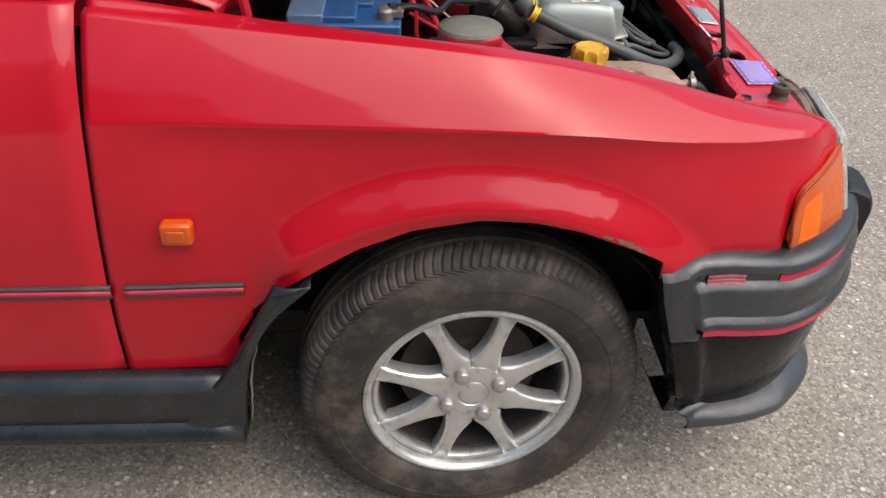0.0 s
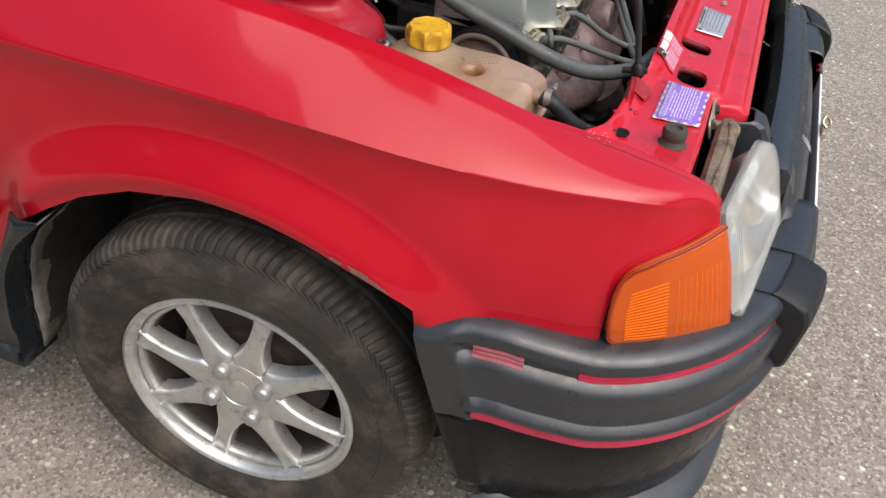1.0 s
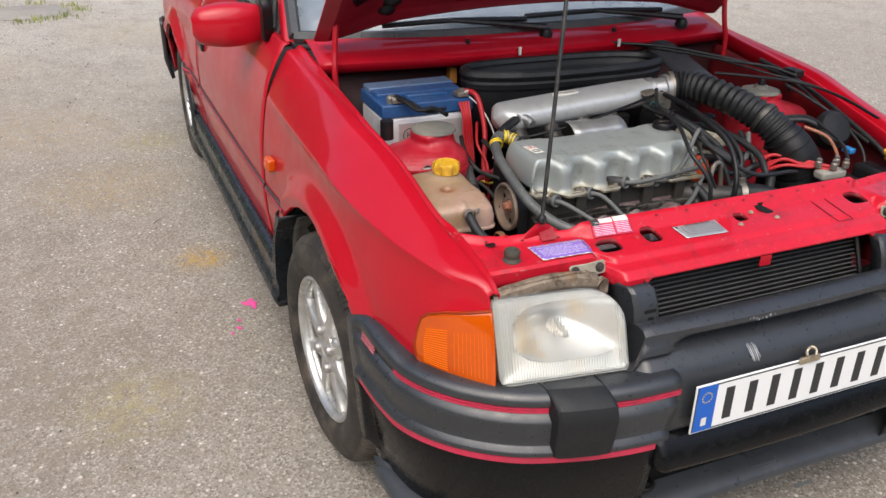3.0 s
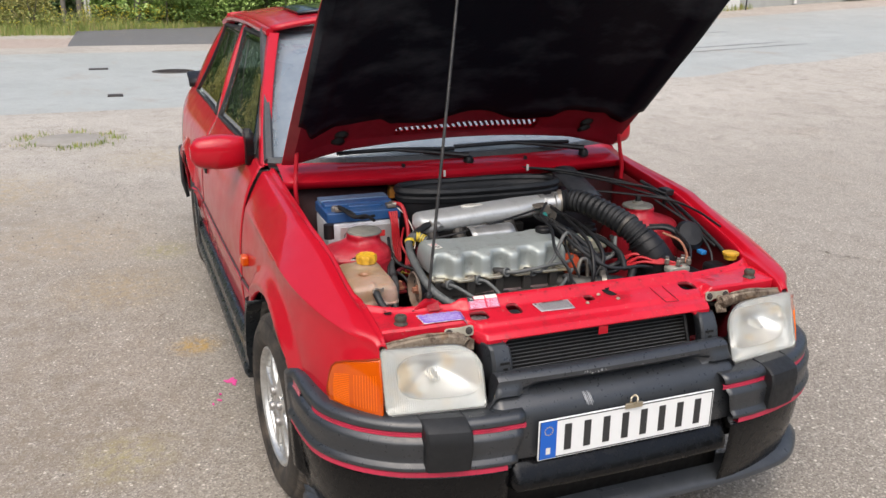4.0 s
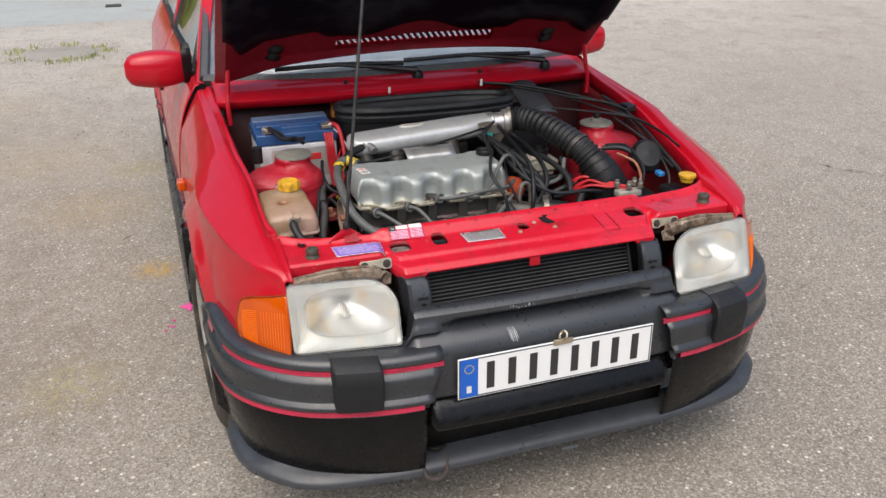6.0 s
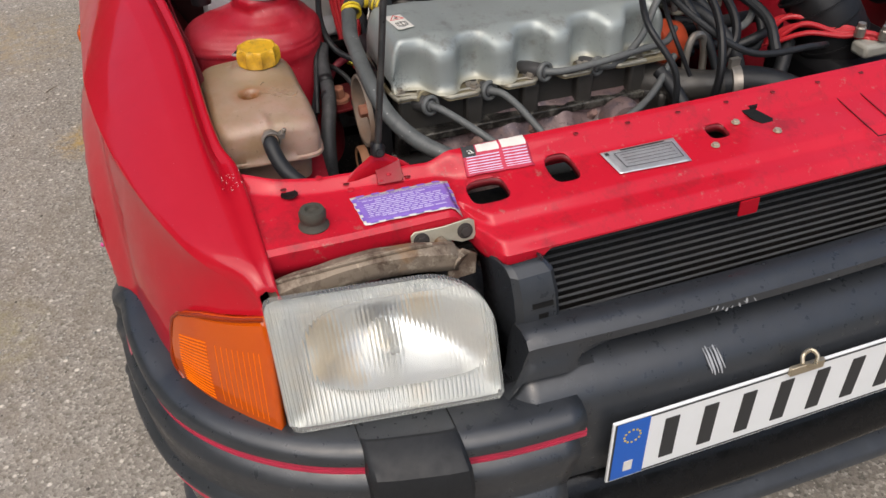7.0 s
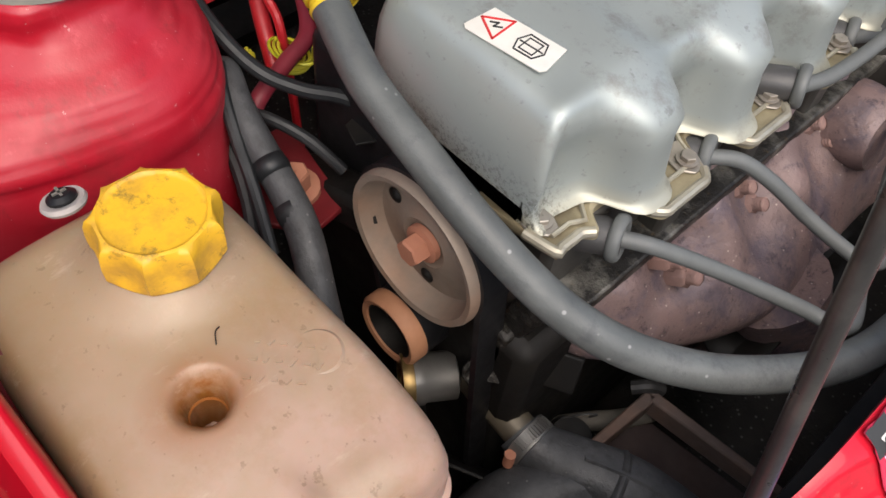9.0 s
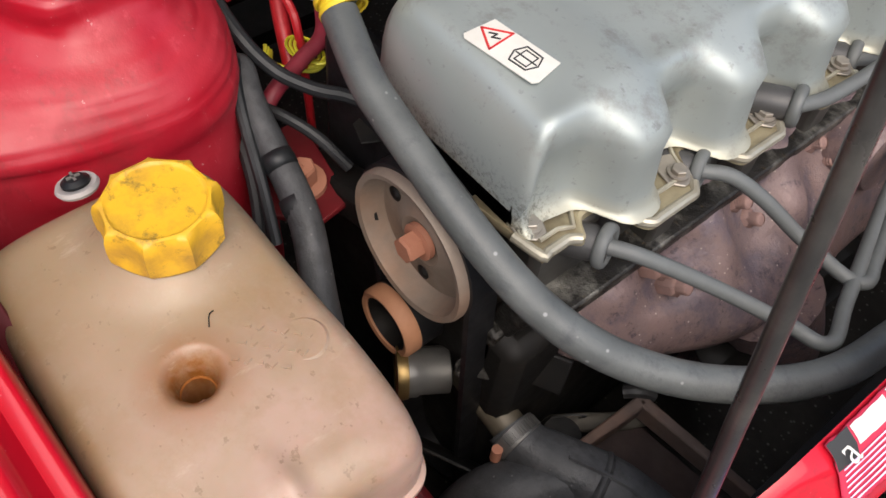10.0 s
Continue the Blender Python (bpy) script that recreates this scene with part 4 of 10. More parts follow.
def opened(us, rows, flip):
    """The sheet with the hole for the air grille left out."""
    g = G()
    nc = len(rows[0])
    g.v = [tuple(p) for r in rows for p in r]
    for i in range(len(rows) - 1):
        for j in range(nc - 1):
            y = (-1 + (j + 0.5) / 24) * bon_w(us[i])
            if 0.1 < (us[i] + us[i + 1]) / 2 < 0.136 + 0.024 * sstep((y + 0.20) / 0.22) and abs(y) < 0.28:
                continue
            a, b, c, d = i * nc + j, i * nc + j + 1, (i + 1) * nc + j + 1, (i + 1) * nc + j
            g.f.append((d, c, b, a) if flip else (a, b, c, d))
    return g


us, rows = bonnet_rows(bon_n)
bonnet = part("bonnet", opened(us, rows, True), RED, car, "red bonnet standing open on its prop", thick=0.002)


def inner_n(u, y):
    w = bon_w(u)
    e = min(w - abs(y), u + 0.01, BON_L - u)
    return bon_n(u, y) - 0.004 - 0.026 * sstep(e / 0.025) + 0.012 * sstep((e - 0.07) / 0.04)


us, rows = bonnet_rows(inner_n, 0.001)
# body red darkened, so the underside's shade sits in the colour
RED_UNDERSHADE = plain("shaded_bonnet_red", (0.21, 0.004, 0.014), 0.5, dirt=(0.10, 0.006, 0.012), dirty=0.7, grain=20)
part("bonnet_inner_panel", opened(us, rows, False), RED_UNDERSHADE, bonnet, "inner panel of the bonnet, its red darkened for shade")
PAD = Mat("bonnet_pad_black", (0.0022, 0.0034, 0.0075), 0.55, Specular_IOR_Level=0.08)
# paler bluish blotches put the pad's sheen into its colour
PAD.mix(PAD.ramp(PAD.noise(5, 5, 0.6, (1, 0.55, 1)), 0.50, 0.66, 0, 0.9), (0.026, 0.031, 0.038))
PAD.bump(PAD.noise(60, 4), 0.3, 0.002)
pad = G()
pr = []
for j in range(97):
    y = -0.634 + 1.268 * j / 96
    a = abs(y)
    lo = 0.185 + 0.03 * noise.noise(Vector((y * 7, 1.3, 0))) + (0.04 * math.exp(-((y + 0.02) / 0.10) ** 2)) + 0.035 * sstep((a - 0.3) / 0.05) * (1 - sstep((a - 0.5) / 0.05))
    hi = 0.974 + 0.012 * noise.noise(Vector((y * 9, 4.1, 0))) - 0.045 * sstep((a - 0.50) / 0.06)
    hi -= 0.10 * sstep((a - 0.62) / 0.012) * noise.noise(Vector((y * 3, 2, 0)))
    lo += 0.08 * sstep((a - 0.58) / 0.04)
    pr.append([bon(lo + (hi - lo) * k / 20, y, inner_n(lo + (hi - lo) * k / 20, y) - 0.004) for k in range(21)])
latch = part("bonnet_striker", G().box(bon(0.932, 0.111, -0.012), (0.045, 0.030, 0.003), Matrix((_bu, (0, 1, 0), _bn)).transposed().to_4x4() @ Matrix.Rotation(radians(35), 4, 'Z')), plain("bare_striker", (0.45, 0.44, 0.42), 0.45, 0.6), bonnet, "bare metal bonnet striker", bevel=0.001)
part("striker_ring", G().lathe([(0.011, 0), (0.017, -0.004), (0.022, 0.0)], bon(0.888, 0.012, -0.004), -_bn, 20), BLACK, bonnet, thick=0.002)
part("striker_stem", G().rod(bon(0.868, 0.075, -0.008), bon(0.935, 0.060, -0.008), 0.004), BLACK, bonnet)
part("sound_pad", pad.grid(pr), PAD.m, bonnet, "black sound-deadening pad with ragged edges", thick=0.003)
for y in (-0.475, 0.475):
    part("panel_hole", G().lathe([(0.0, 0.0), (0.026, 0.0)], bon(0.105, y, inner_n(0.105, y) - 0.003), -_bn, 20), BLACK_DEEP, bonnet, thick=0.001)
for k in range(27):
    y = -0.276 + 0.552 * k / 26
    wide = 0.45 + 0.55 * sstep((y + 0.20) / 0.22)
    sl = G().box(bon(0.104 + 0.027 * wide, y, bon_n(0.13, y) - 0.006), (0.070 * wide, 0.0100, 0.004), (Matrix((_bu, (0, 1, 0), _bn)).transposed().to_4x4() @ Matrix.Rotation(radians(-32), 4, 'Z')))
    part("grille_slat", sl, RED_DARK, bonnet)
both("panel_hole", G().lathe([(0.0, 0), (0.026, 0)], bon(0.145, -0.468, inner_n(0.145, -0.468) - 0.003), -_bn, 20), BLACK_DEEP, bonnet, "dark round drain hole", thick=0.001)
# hinge arms
both("bonnet_hinge", G().tube([(-0.335, -0.628, 0.845), (-0.338, -0.63, 0.90), (-0.35, -0.624, 0.96), tuple(bon(0.12, -0.615, 0.012))], 0.008, 8), RED_DULL, car, "thin red hinge arm")
ROD = plain("prop_rod_steel", (0.030, 0.030, 0.030), 0.35, 0.3, dirt=(0.15, 0.14, 0.125), dirty=0.45, grain=120)
rod_a, rod_b = Vector((0.449, -0.441, 0.778)), Vector((0.262, -0.293, 1.583))
rod = part("bonnet_prop", G().rod(rod_a, rod_b, 0.0042, 12).rod(rod_a - Vector((0.02, 0, 0.004)), rod_a + Vector((0.012, 0, 0.002)), 0.0045), ROD, car, "thin dark steel prop rod")
part("rod_bush", G().lathe([(0.006, -0.008), (0.0085, -0.006), (0.009, 0.004), (0.006, 0.009)], rod_a, (rod_b - rod_a), 14), BLACK, rod, "black rubber bush")

# ---------------------------------------------------------------- slam panel
panel_x0 = cv((-0.62, 0.40), (-0.56, 0.435), (-0.47, 0.443), (-0.36, 0.457), (-0.2, 0.459), (0.0, 0.460), (0.2, 0.459), (0.36, 0.457), (0.47, 0.443), (0.56, 0.435), (0.62, 0.40))


def front_x(y):
    a = abs(y)
    return 0.547 + 0.056 * sstep((0.368 - a) / 0.034) - 0.003 * sstep((a - 0.5) / 0.1)


def panel_z(x, y):
    a = abs(y)
    f = (x - panel_x0(y)) / (front_x(y) - panel_x0(y))
    side = 0.738 + 0.012 * sstep((0.2 - f) / 0.2) + 0.010 * sstep((a - 0.50) / 0.1) * (1 - f)
    mid = PANEL_MID(f)
    return side + (mid - side) * sstep((0.385 - a) / 0.034)


PANEL_MID = cv((0.0, 0.762), (0.06, 0.759), (0.09, 0.756), (0.20, 0.739), (0.23, 0.7365), (0.28, 0.7345), (0.66, 0.7255), (0.68, 0.7245), (0.74, 0.7165), (0.77, 0.7150), (0.92, 0.7115), (0.955, 0.7085), (1.0, 0.7015))
HOLES = [(0.516, -0.324, 0.021, 0.025), (0.508, -0.220, 0.023, 0.019), (0.503, 0.010, 0.013, 0.015), (0.508, 0.330, 0.021, 0.026)]


def in_hole(x, y):
    return any(abs((x - hx) / rx) ** 3.6 + abs((y - hy) / ry) ** 3.6 < 1 for hx, hy, rx, ry in HOLES)


def slam():
    ny, nx = 330, 46
    g = G()
    ys = [-0.604 + 1.208 * j / ny for j in range(ny + 1)]
    rows = []
    for y in ys:
        a, b = panel_x0(y), front_x(y)
        row = [(a + 0.004, y, panel_z(a, y) - 0.05), (a, y, panel_z(a, y) - 0.012)]
        row += [(a + (b - a) * i / nx, y, panel_z(a + (b - a) * i / nx, y)) for i in range(nx + 1)]
        zf = panel_z(b, y)
        deep = sstep((abs(y) - 0.365) / 0.02)
        ear = sstep((abs(y) - 0.278) / 0.018) * (1 - deep)
        row += [(b + 0.003 + 0.002 * deep, y, zf - 0.003 - 0.003 * deep), (b + 0.003 + 0.002 * deep, y, zf - 0.006 - 0.016 * deep - 0.012 * ear), (b - 0.002 + 0.004 * deep, y, zf - 0.010 - 0.036 * deep - 0.014 * ear)]
        rows.append(row)
    nc = len(rows[0])
    inside = [[2 <= i < nc - 4 and in_hole(p[0], p[1]) for i, p in enumerate(r)] for r in rows]
    for r, ins in zip(rows, inside):
        for i, p in enumerate(r):
            if ins[i]:
                hx, hy, rx, ry = min(HOLES, key=lambda h: (p[0] - h[0]) ** 2 + (p[1] - h[1]) ** 2)
                f = abs((p[0] - hx) / rx) ** 3.6 + abs((p[1] - hy) / ry) ** 3.6
                k = max(f, 1e-4) ** (-1 / 3.6)
                x, y = hx + (p[0] - hx) * k, hy + (p[1] - hy) * k
                r[i] = (x, y, panel_z(x, y))
    g.v = [p for r in rows for p in r]
    for j in range(ny):
        for i in range(nc - 1):
            if inside[j][i] and inside[j][i + 1] and inside[j + 1][i] and inside[j + 1][i + 1]:
                continue
            k = j * nc + i
            g.f.append((k, k + 1, k + nc + 1, k + nc))
    return g


slam_panel = part("front_panel", slam(), PANEL_RED, car, "red panel over the radiator with holes", thick=0.0018, sharp=30)
for hx, hy, rx, ry in HOLES:
    n = 24
    loop = [(hx + rx * math.copysign(abs(math.cos(a)) ** 0.556, math.cos(a)), hy + ry * math.copysign(abs(math.sin(a)) ** 0.556, math.sin(a))) for a in (2 * math.pi * k / n for k in range(n))]
    wall = [[(x, y, panel_z(x, y) - 0.0015) for x, y in loop], [(x, y, panel_z(x, y) - 0.012) for x, y in loop]]
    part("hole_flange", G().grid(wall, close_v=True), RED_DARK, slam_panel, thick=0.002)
# near-black sheet added below the panel, so its holes look deep
part("panel_tray", G().box((0.505, 0, 0.685), (0.10, 1.15, 0.008)), BLACK_DEEP, car, "dark sheet added behind the panel holes")
# prop bracket tab and small fittings
part("prop_tab", G().grid([[(0.452, -0.441 + t * 0.05, 0.742), (0.448 - 0.004 * (1 - abs(t)), -0.441 + t * 0.042, 0.742 + 0.030 * (1 - abs(t)) ** 0.8), (0.440, -0.441 + t * 0.045, 0.735)] for t in np.linspace(-1, 1, 13)]), RED, slam_panel, thick=0.002)
stop_prof = [(0.020, -0.020), (0.021, -0.017), (0.0185, -0.015), (0.0165, -0.010), (0.0180, -0.006), (0.0185, 0.000), (0.016, 0.0045), (0.0095, 0.005), (0.008, 0.001), (0.0, 0.0)]
both("bump_stop", G().lathe([(r * 0.86, h) for r, h in stop_prof], (0.518, -0.540, 0.757), (0, 0, 1), 20), plain("perished_rubber", (0.055, 0.05, 0.038), 0.7, dirt=(0.1, 0.09, 0.07)), car, "round rubber bonnet stop")
ZINC = plain("zinc_bracket", (0.55, 0.51, 0.40), 0.45, 0.6, dirt=(0.2, 0.13, 0.07), dirty=0.6)

# ---------------------------------------------------------------- lamps
def fluted(name, color, rough, clear, scale):
    """Moulded lamp glass with fine upright flutes."""
    m = Mat(name, color, rough, Transmission_Weight=clear, IOR=1.35)
    m.rough(m.noise(30, 4), rough, rough + 0.08)
    w = m.node("ShaderNodeTexWave", wave_type="BANDS", bands_direction="Y")
    w.inputs["Scale"].default_value = scale
    m.link(m.co, w.inputs["Vector"])
    m.bump(w.outputs["Fac"], 0.45, 0.0018)
    return m.m


HL_GLASS = fluted("headlamp_glass", (0.86, 0.88, 0.85), 0.08, 0.84, 70)
HL_RIBBED = fluted("headlamp_ribbed_glass", (0.93, 0.94, 0.92), 0.05, 0.90, 62)
CHROME = Mat("reflector", (0.93, 0.93, 0.91), 0.30, 1.0)
# amber patches: orange glints painted into the reflector's colour
CHROME.mix(CHROME.ramp(CHROME.noise(11, 2), 0.52, 0.66, 0, 0.8), (0.95, 0.74, 0.46))
CHROME = CHROME.m
LAMP_RIM = Mat("lamp_frame", (0.50, 0.51, 0.50), 0.30, 0.55)
LAMP_RIM.mix(LAMP_RIM.ramp(LAMP_RIM.noise(12, 5), 0.50, 0.66, 0, 0.5), (0.52, 0.42, 0.28))
_w = LAMP_RIM.node("ShaderNodeTexWave", wave_type="BANDS", bands_direction="Y")
_w.inputs["Scale"].default_value = 62
LAMP_RIM.link(LAMP_RIM.co, _w.inputs["Vector"])
LAMP_RIM.bump(_w.outputs["Fac"], 0.45, 0.002)
LAMP_RIM = LAMP_RIM.m


def lamp_outline(t, y0=-0.6195, y1=-0.372, z0=0.563, z1=0.712):
    """Outline of the headlamp: square outside, rounded at its inner top corner."""
    pts = [(y0 + 0.010, z0), (y0 + 0.003, z0 + 0.003), (y0, z0 + 0.010), (y0, z1 - 0.010), (y0 + 0.003, z1 - 0.003), (y0 + 0.010, z1)]
    cr = 0.075
    for k in range(9):
        a = math.pi / 2 * (1 - k / 8)
        pts.append((y1 - cr + cr * math.cos(a), z1 - cr * 0.85 + cr * 0.85 * math.sin(a)))
    return pts + [(y1, z0 + 0.008), (y1 - 0.006, z0)]


def lamp_x(y, z):
    """The face of the lamp leans back and follows the bumper's plan."""
    return 0.693 - 0.14 * max(0.0, -y - 0.372) - 0.33 * (z - 0.563)


def headlamp():
    """Border, ribbed window, bowl and surround of the right-hand lamp."""
    out = subdivide(lamp_outline(0), 4)
    cy, cz = -0.482, 0.640

    def face(s, dx=0.0):
        return [(lamp_x(cy + (y - cy) * s, cz + (z - cz) * s) + dx + 0.010 * (1 - s ** 4), cy + (y - cy) * s, cz + (z - cz) * s) for y, z in out]

    def mouth(s):
        """The bowl's opening: rounded outside, squarer towards the grille."""
        ring = []
        for y, z in out:
            dy, dz = (y - cy) / 0.100, (z - cz) / 0.052
            n = 3.0 if y < cy else 5.0
            r = s / (abs(dy) ** n + abs(dz) ** n) ** (1 / n)
            ring.append((cy + (y - cy) * r, cz + (z - cz) * r))
        return ring
    back = [(x - 0.014, y, z) for x, y, z in face(1.0, -0.004)]
    border = G().grid([back, face(1.0, -0.004), face(0.985), face(0.95), face(0.88)], close_v=True, flip=True)
    window = G().grid([face(s) for s in (0.88, 0.8, 0.7, 0.5, 0.3, 0.1, 0.01)], close_v=True, flip=True)
    rim = [[(x - 0.012 - d, y, z) for x, y, z in face(s)] for s, d in ((0.985, 0.0), (0.94, 0.006))]
    bowl = [[(lamp_x(y, z) - 0.022 - 0.058 * (1 - s ** 2), y, z) for y, z in mouth(s)] for s in (1.0, 0.94, 0.86, 0.74, 0.6, 0.46, 0.32, 0.18, 0.01)]
    lip = [[(lamp_x(y, z) - 0.017, y, z) for y, z in mouth(1.04)]]
    return border, window, G().grid(bowl, close_v=True, flip=True), G().grid(rim + lip + [bowl[0]], close_v=True, flip=True)


def subdivide(poly, n):
    out = []
    for a, b in zip(poly, poly[1:] + poly[:1]):
        k = max(1, int(math.dist(a, b) / 0.012))
        out += [(a[0] + (b[0] - a[0]) * i / k, a[1] + (b[1] - a[1]) * i / k) for i in range(k)]
    return out


for g1, g2, g3, g4, s in ((*headlamp(), -1), (*(g.mirrored() for g in headlamp()), 1)):
    hl = part("headlamp", g1, HL_GLASS, car, "clear ribbed headlamp, slightly yellowed", sharp=50)
    win = part("lens_window", g2, HL_RIBBED, hl, "finely ribbed clear glass", sharp=50)
    hl.visible_shadow = win.visible_shadow = False
    part("reflector", g3, CHROME, hl, "silver reflector", sharp=50)
    part("lamp_surround", g4, LAMP_RIM, hl, "pale surround behind the glass", sharp=50)
    part("bulb", G().lathe([(0.012, 0), (0.012, 0.03), (0.006, 0.05), (0.0, 0.052)], (0.590, s * 0.488, 0.636), (1, 0, 0), 14), LAMP_RIM, hl)


_ind = smooth_line([(0.509, -0.726, 0), (0.56, -0.697, 0), (0.605, -0.662, 0), (0.641, -0.629, 0)], 8)


def ind_pt(t, f, lift=0.0):
    """A point of the corner lamp: t round the corner, f up."""
    k = t * (len(_ind) - 1)
    i = min(len(_ind) - 2, int(k))
    p = _ind[i].lerp(_ind[i + 1], k - i)
    hi = float(np.interp(t, [0, 0.02, 0.06, 0.15, 0.35, 1.0], [0.60, 0.628, 0.648, 0.662, 0.674, 0.696]))
    lo = 0.556 - 0.005 * t + 0.012 * (1 - min(1.0, t / 0.06)) ** 2
    z = lo + (hi - lo) * f
    bul = (0.007 + lift) * math.sin(math.pi * min(0.97, max(0.03, f))) ** 0.4
    return (p.x - 0.30 * (z - 0.565) * (0.4 + 0.6 * t) + bul * t, p.y - bul * (1 - t) + 0.06 * (z - 0.555), z)


def indicator():
    return G().grid([[ind_pt(i / 24, k / 14) for k in range(15)] for i in range(25)], flip=True)


RIB = Mat("bright_orange_ribs", (0.85, 0.17, 0.003), 0.45, Specular_IOR_Level=0.05).m
LENS_EDGE = Mat("dark_orange_edge", (0.26, 0.028, 0.003), 0.2).m
for mir in (False, True):
    lamp = part("indicator_lamp", indicator().mirrored() if mir else indicator(), ORANGE, car, "orange corner indicator lamp", thick=0.010, sharp=60)
    for k in range(17):
        f = 0.10 + 0.62 * k / 16
        g = G().tube([ind_pt(t, f, 0.0002) for t in np.linspace(0.12 + 0.10 * max(0, f - 0.45), 0.42, 7)], 0.0010, 5, 1)
        part("lens_rib", g.mirrored() if mir else g, RIB, lamp)
    for k in range(9):
        g = G().tube([ind_pt(0.50 + 0.05 * k, f, -0.0004) for f in np.linspace(0.12, 0.72, 6)], 0.0008, 5, 1)
        part("lens_rib", g.mirrored() if mir else g, RIB, lamp)
    edge = [ind_pt(t, 0.015) for t in np.linspace(1, 0.01, 20)] + [ind_pt(0.006, f) for f in np.linspace(0.1, 0.9, 8)] + [ind_pt(t, 0.985) for t in np.linspace(0.02, 1, 24)]
    g = G().tube(edge, 0.0026, 8, 1)
    part("lens_edge", g.mirrored() if mir else g, LENS_EDGE, lamp, "darker moulded edge")

# ---------------------------------------------------------------- radiator
FIN = plain("radiator_fins", (0.100, 0.102, 0.106), 0.5, 0.3, dirt=(0.08, 0.075, 0.07), dirty=0.4)
rad = part("radiator", G().box((0.572, 0.0, 0.58), (0.02, 0.58, 0.26), Matrix.Rotation(radians(-22), 4, 'Y')), BLACK_DEEP, car, "black radiator with thin horizontal fins", bevel=0.002)
for k in range(17):
    z = 0.572 + 0.0086 * k
    part("fin", G().box((0.586 + (0.64 - z) * 0.42, -0.008, z), (0.0042, 0.562, 0.0010)), FIN, rad)
part("side_seal", G().tube([(0.610 - 0.42 * (z - 0.60), 0.276 + 0.004 * math.sin(z * 700), z) for z in np.linspace(0.57, 0.70, 30)], 0.005, 6, 1), BLACK, rad)
duct = [(0.692, 0.614, 0.300, 0.336), (0.687, 0.622, 0.294, 0.334), (0.682, 0.630, 0.290, 0.333), (0.66, 0.643, 0.289, 0.333), (0.635, 0.650, 0.289, 0.333), (0.58, 0.652, 0.292, 0.333)]
db = both("duct_bracket", G().grid([[(x - 0.03, -a, z), (x - 0.004, -a, z), (x, -a - 0.004, z), (x + 0.001, -b, z), (x - 0.005, -b - 0.006, z), (x - 0.035, -0.346, z - 0.004), (x - 0.075, -0.350, z - 0.006)] for z, x, a, b in duct], flip=True), BLACK_PL, car, "black plastic duct beside the radiator", thick=0.003, sharp=16)
for o, s in zip(db, (-1, 1)):
    part("duct_slot", G().box((0.6485, s * 0.309, 0.651), (0.004, 0.026, 0.006), Matrix.Rotation(radians(-15), 4, 'Y')), BLACK_DEEP, o)
    part("duct_slot", G().box((0.6515, s * 0.309, 0.637), (0.004, 0.012, 0.006)), BLACK_DEEP, o)

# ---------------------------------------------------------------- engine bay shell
# near-black base stands for shade low in the bay; pale grit on top
BAY_SHADE_FLOOR = Mat("shade_dark_gritty_floor", (0.022, 0.019, 0.016), 0.9)
BAY_SHADE_FLOOR.mix(BAY_SHADE_FLOOR.ramp(BAY_SHADE_FLOOR.noise(12, 6, 0.7), 0.45, 0.7, 0, 0.7), (0.05, 0.043, 0.035))
BAY_SHADE_FLOOR.mix(BAY_SHADE_FLOOR.ramp(BAY_SHADE_FLOOR.voronoi(110), 0.22, 0.10, 0, 0.7), (0.17, 0.16, 0.145))
BAY_SHADE_FLOOR.bump(BAY_SHADE_FLOOR.noise(90, 5, 0.7), 0.7, 0.004)
BAY_SHADE_FLOOR = BAY_SHADE_FLOOR.m
wall = [[(x, -inner_y(x) + 0.012, inner_z(x) - 0.04) for x in np.linspace(-0.42, 0.44, 20)], [(x, -0.638, inner_z(x) - 0.07) for x in np.linspace(-0.42, 0.44, 20)], [(x, -0.634, 0.70) for x in np.linspace(-0.42, 0.44, 20)], [(x, -0.60, 0.625) for x in np.linspace(-0.42, 0.44, 20)], [(x, -0.50, 0.40) for x in np.linspace(-0.42, 0.44, 20)]]
both("inner_wing", G().grid(wall, flip=True), RED_DARK, car, "dirty red inner wing, darkened for the bay's shade", thick=0.002)
part("firewall", G().grid([[(-0.40, y, z) for z in (0.90, 0.7, 0.4)] for y in np.linspace(-0.64, 0.64, 9)]), BULKHEAD, car, "bulkhead with the bay's shade in its colour", thick=0.01)
# sheet added to hide the lit ground and keep the bay dark
part("bay_floor", G().box((0.10, 0, 0.30), (1.04, 1.15, 0.02)), BAY_SHADE_FLOOR, car, "near-black floor sheet added under the engine bay, with grit")
part("front_crossmember", G().box((0.55, 0, 0.42), (0.03, 1.1, 0.30)), BLACK_DEEP, car, bevel=0.01)
# cowl in front of the windscreen
cowl = []
for y in np.linspace(-0.662, 0.662, 31):
    q = (y / 0.66) ** 2
    xf, zf = -0.288 - 0.085 * q, 0.926 - 0.010 * q
    xb, zb = -0.404 - 0.10 * abs(y / 0.66) ** 2.5, 0.956 - 0.006 * q
    cowl.append([(xf - 0.004, y, zf - 0.03), (xf, y, zf - 0.006), (xf - 0.006, y, zf)] + [(xf - 0.006 + (xb - xf) * t, y, zf + (zb - zf) * t + 0.004 * math.sin(math.pi * t)) for t in (0.2, 0.4, 0.6, 0.8, 1.0)] + [(xb - 0.03, y, zb - 0.012)])
part("scuttle", G().grid(cowl, flip=True), RED, car, "red scuttle panel below the windscreen", thick=0.003)

# ---------------------------------------------------------------- engine bay
TANK = Mat("yellowed_tank", (0.285, 0.198, 0.120), 0.38, Subsurface_Weight=0.2, Subsurface_Scale=0.01)
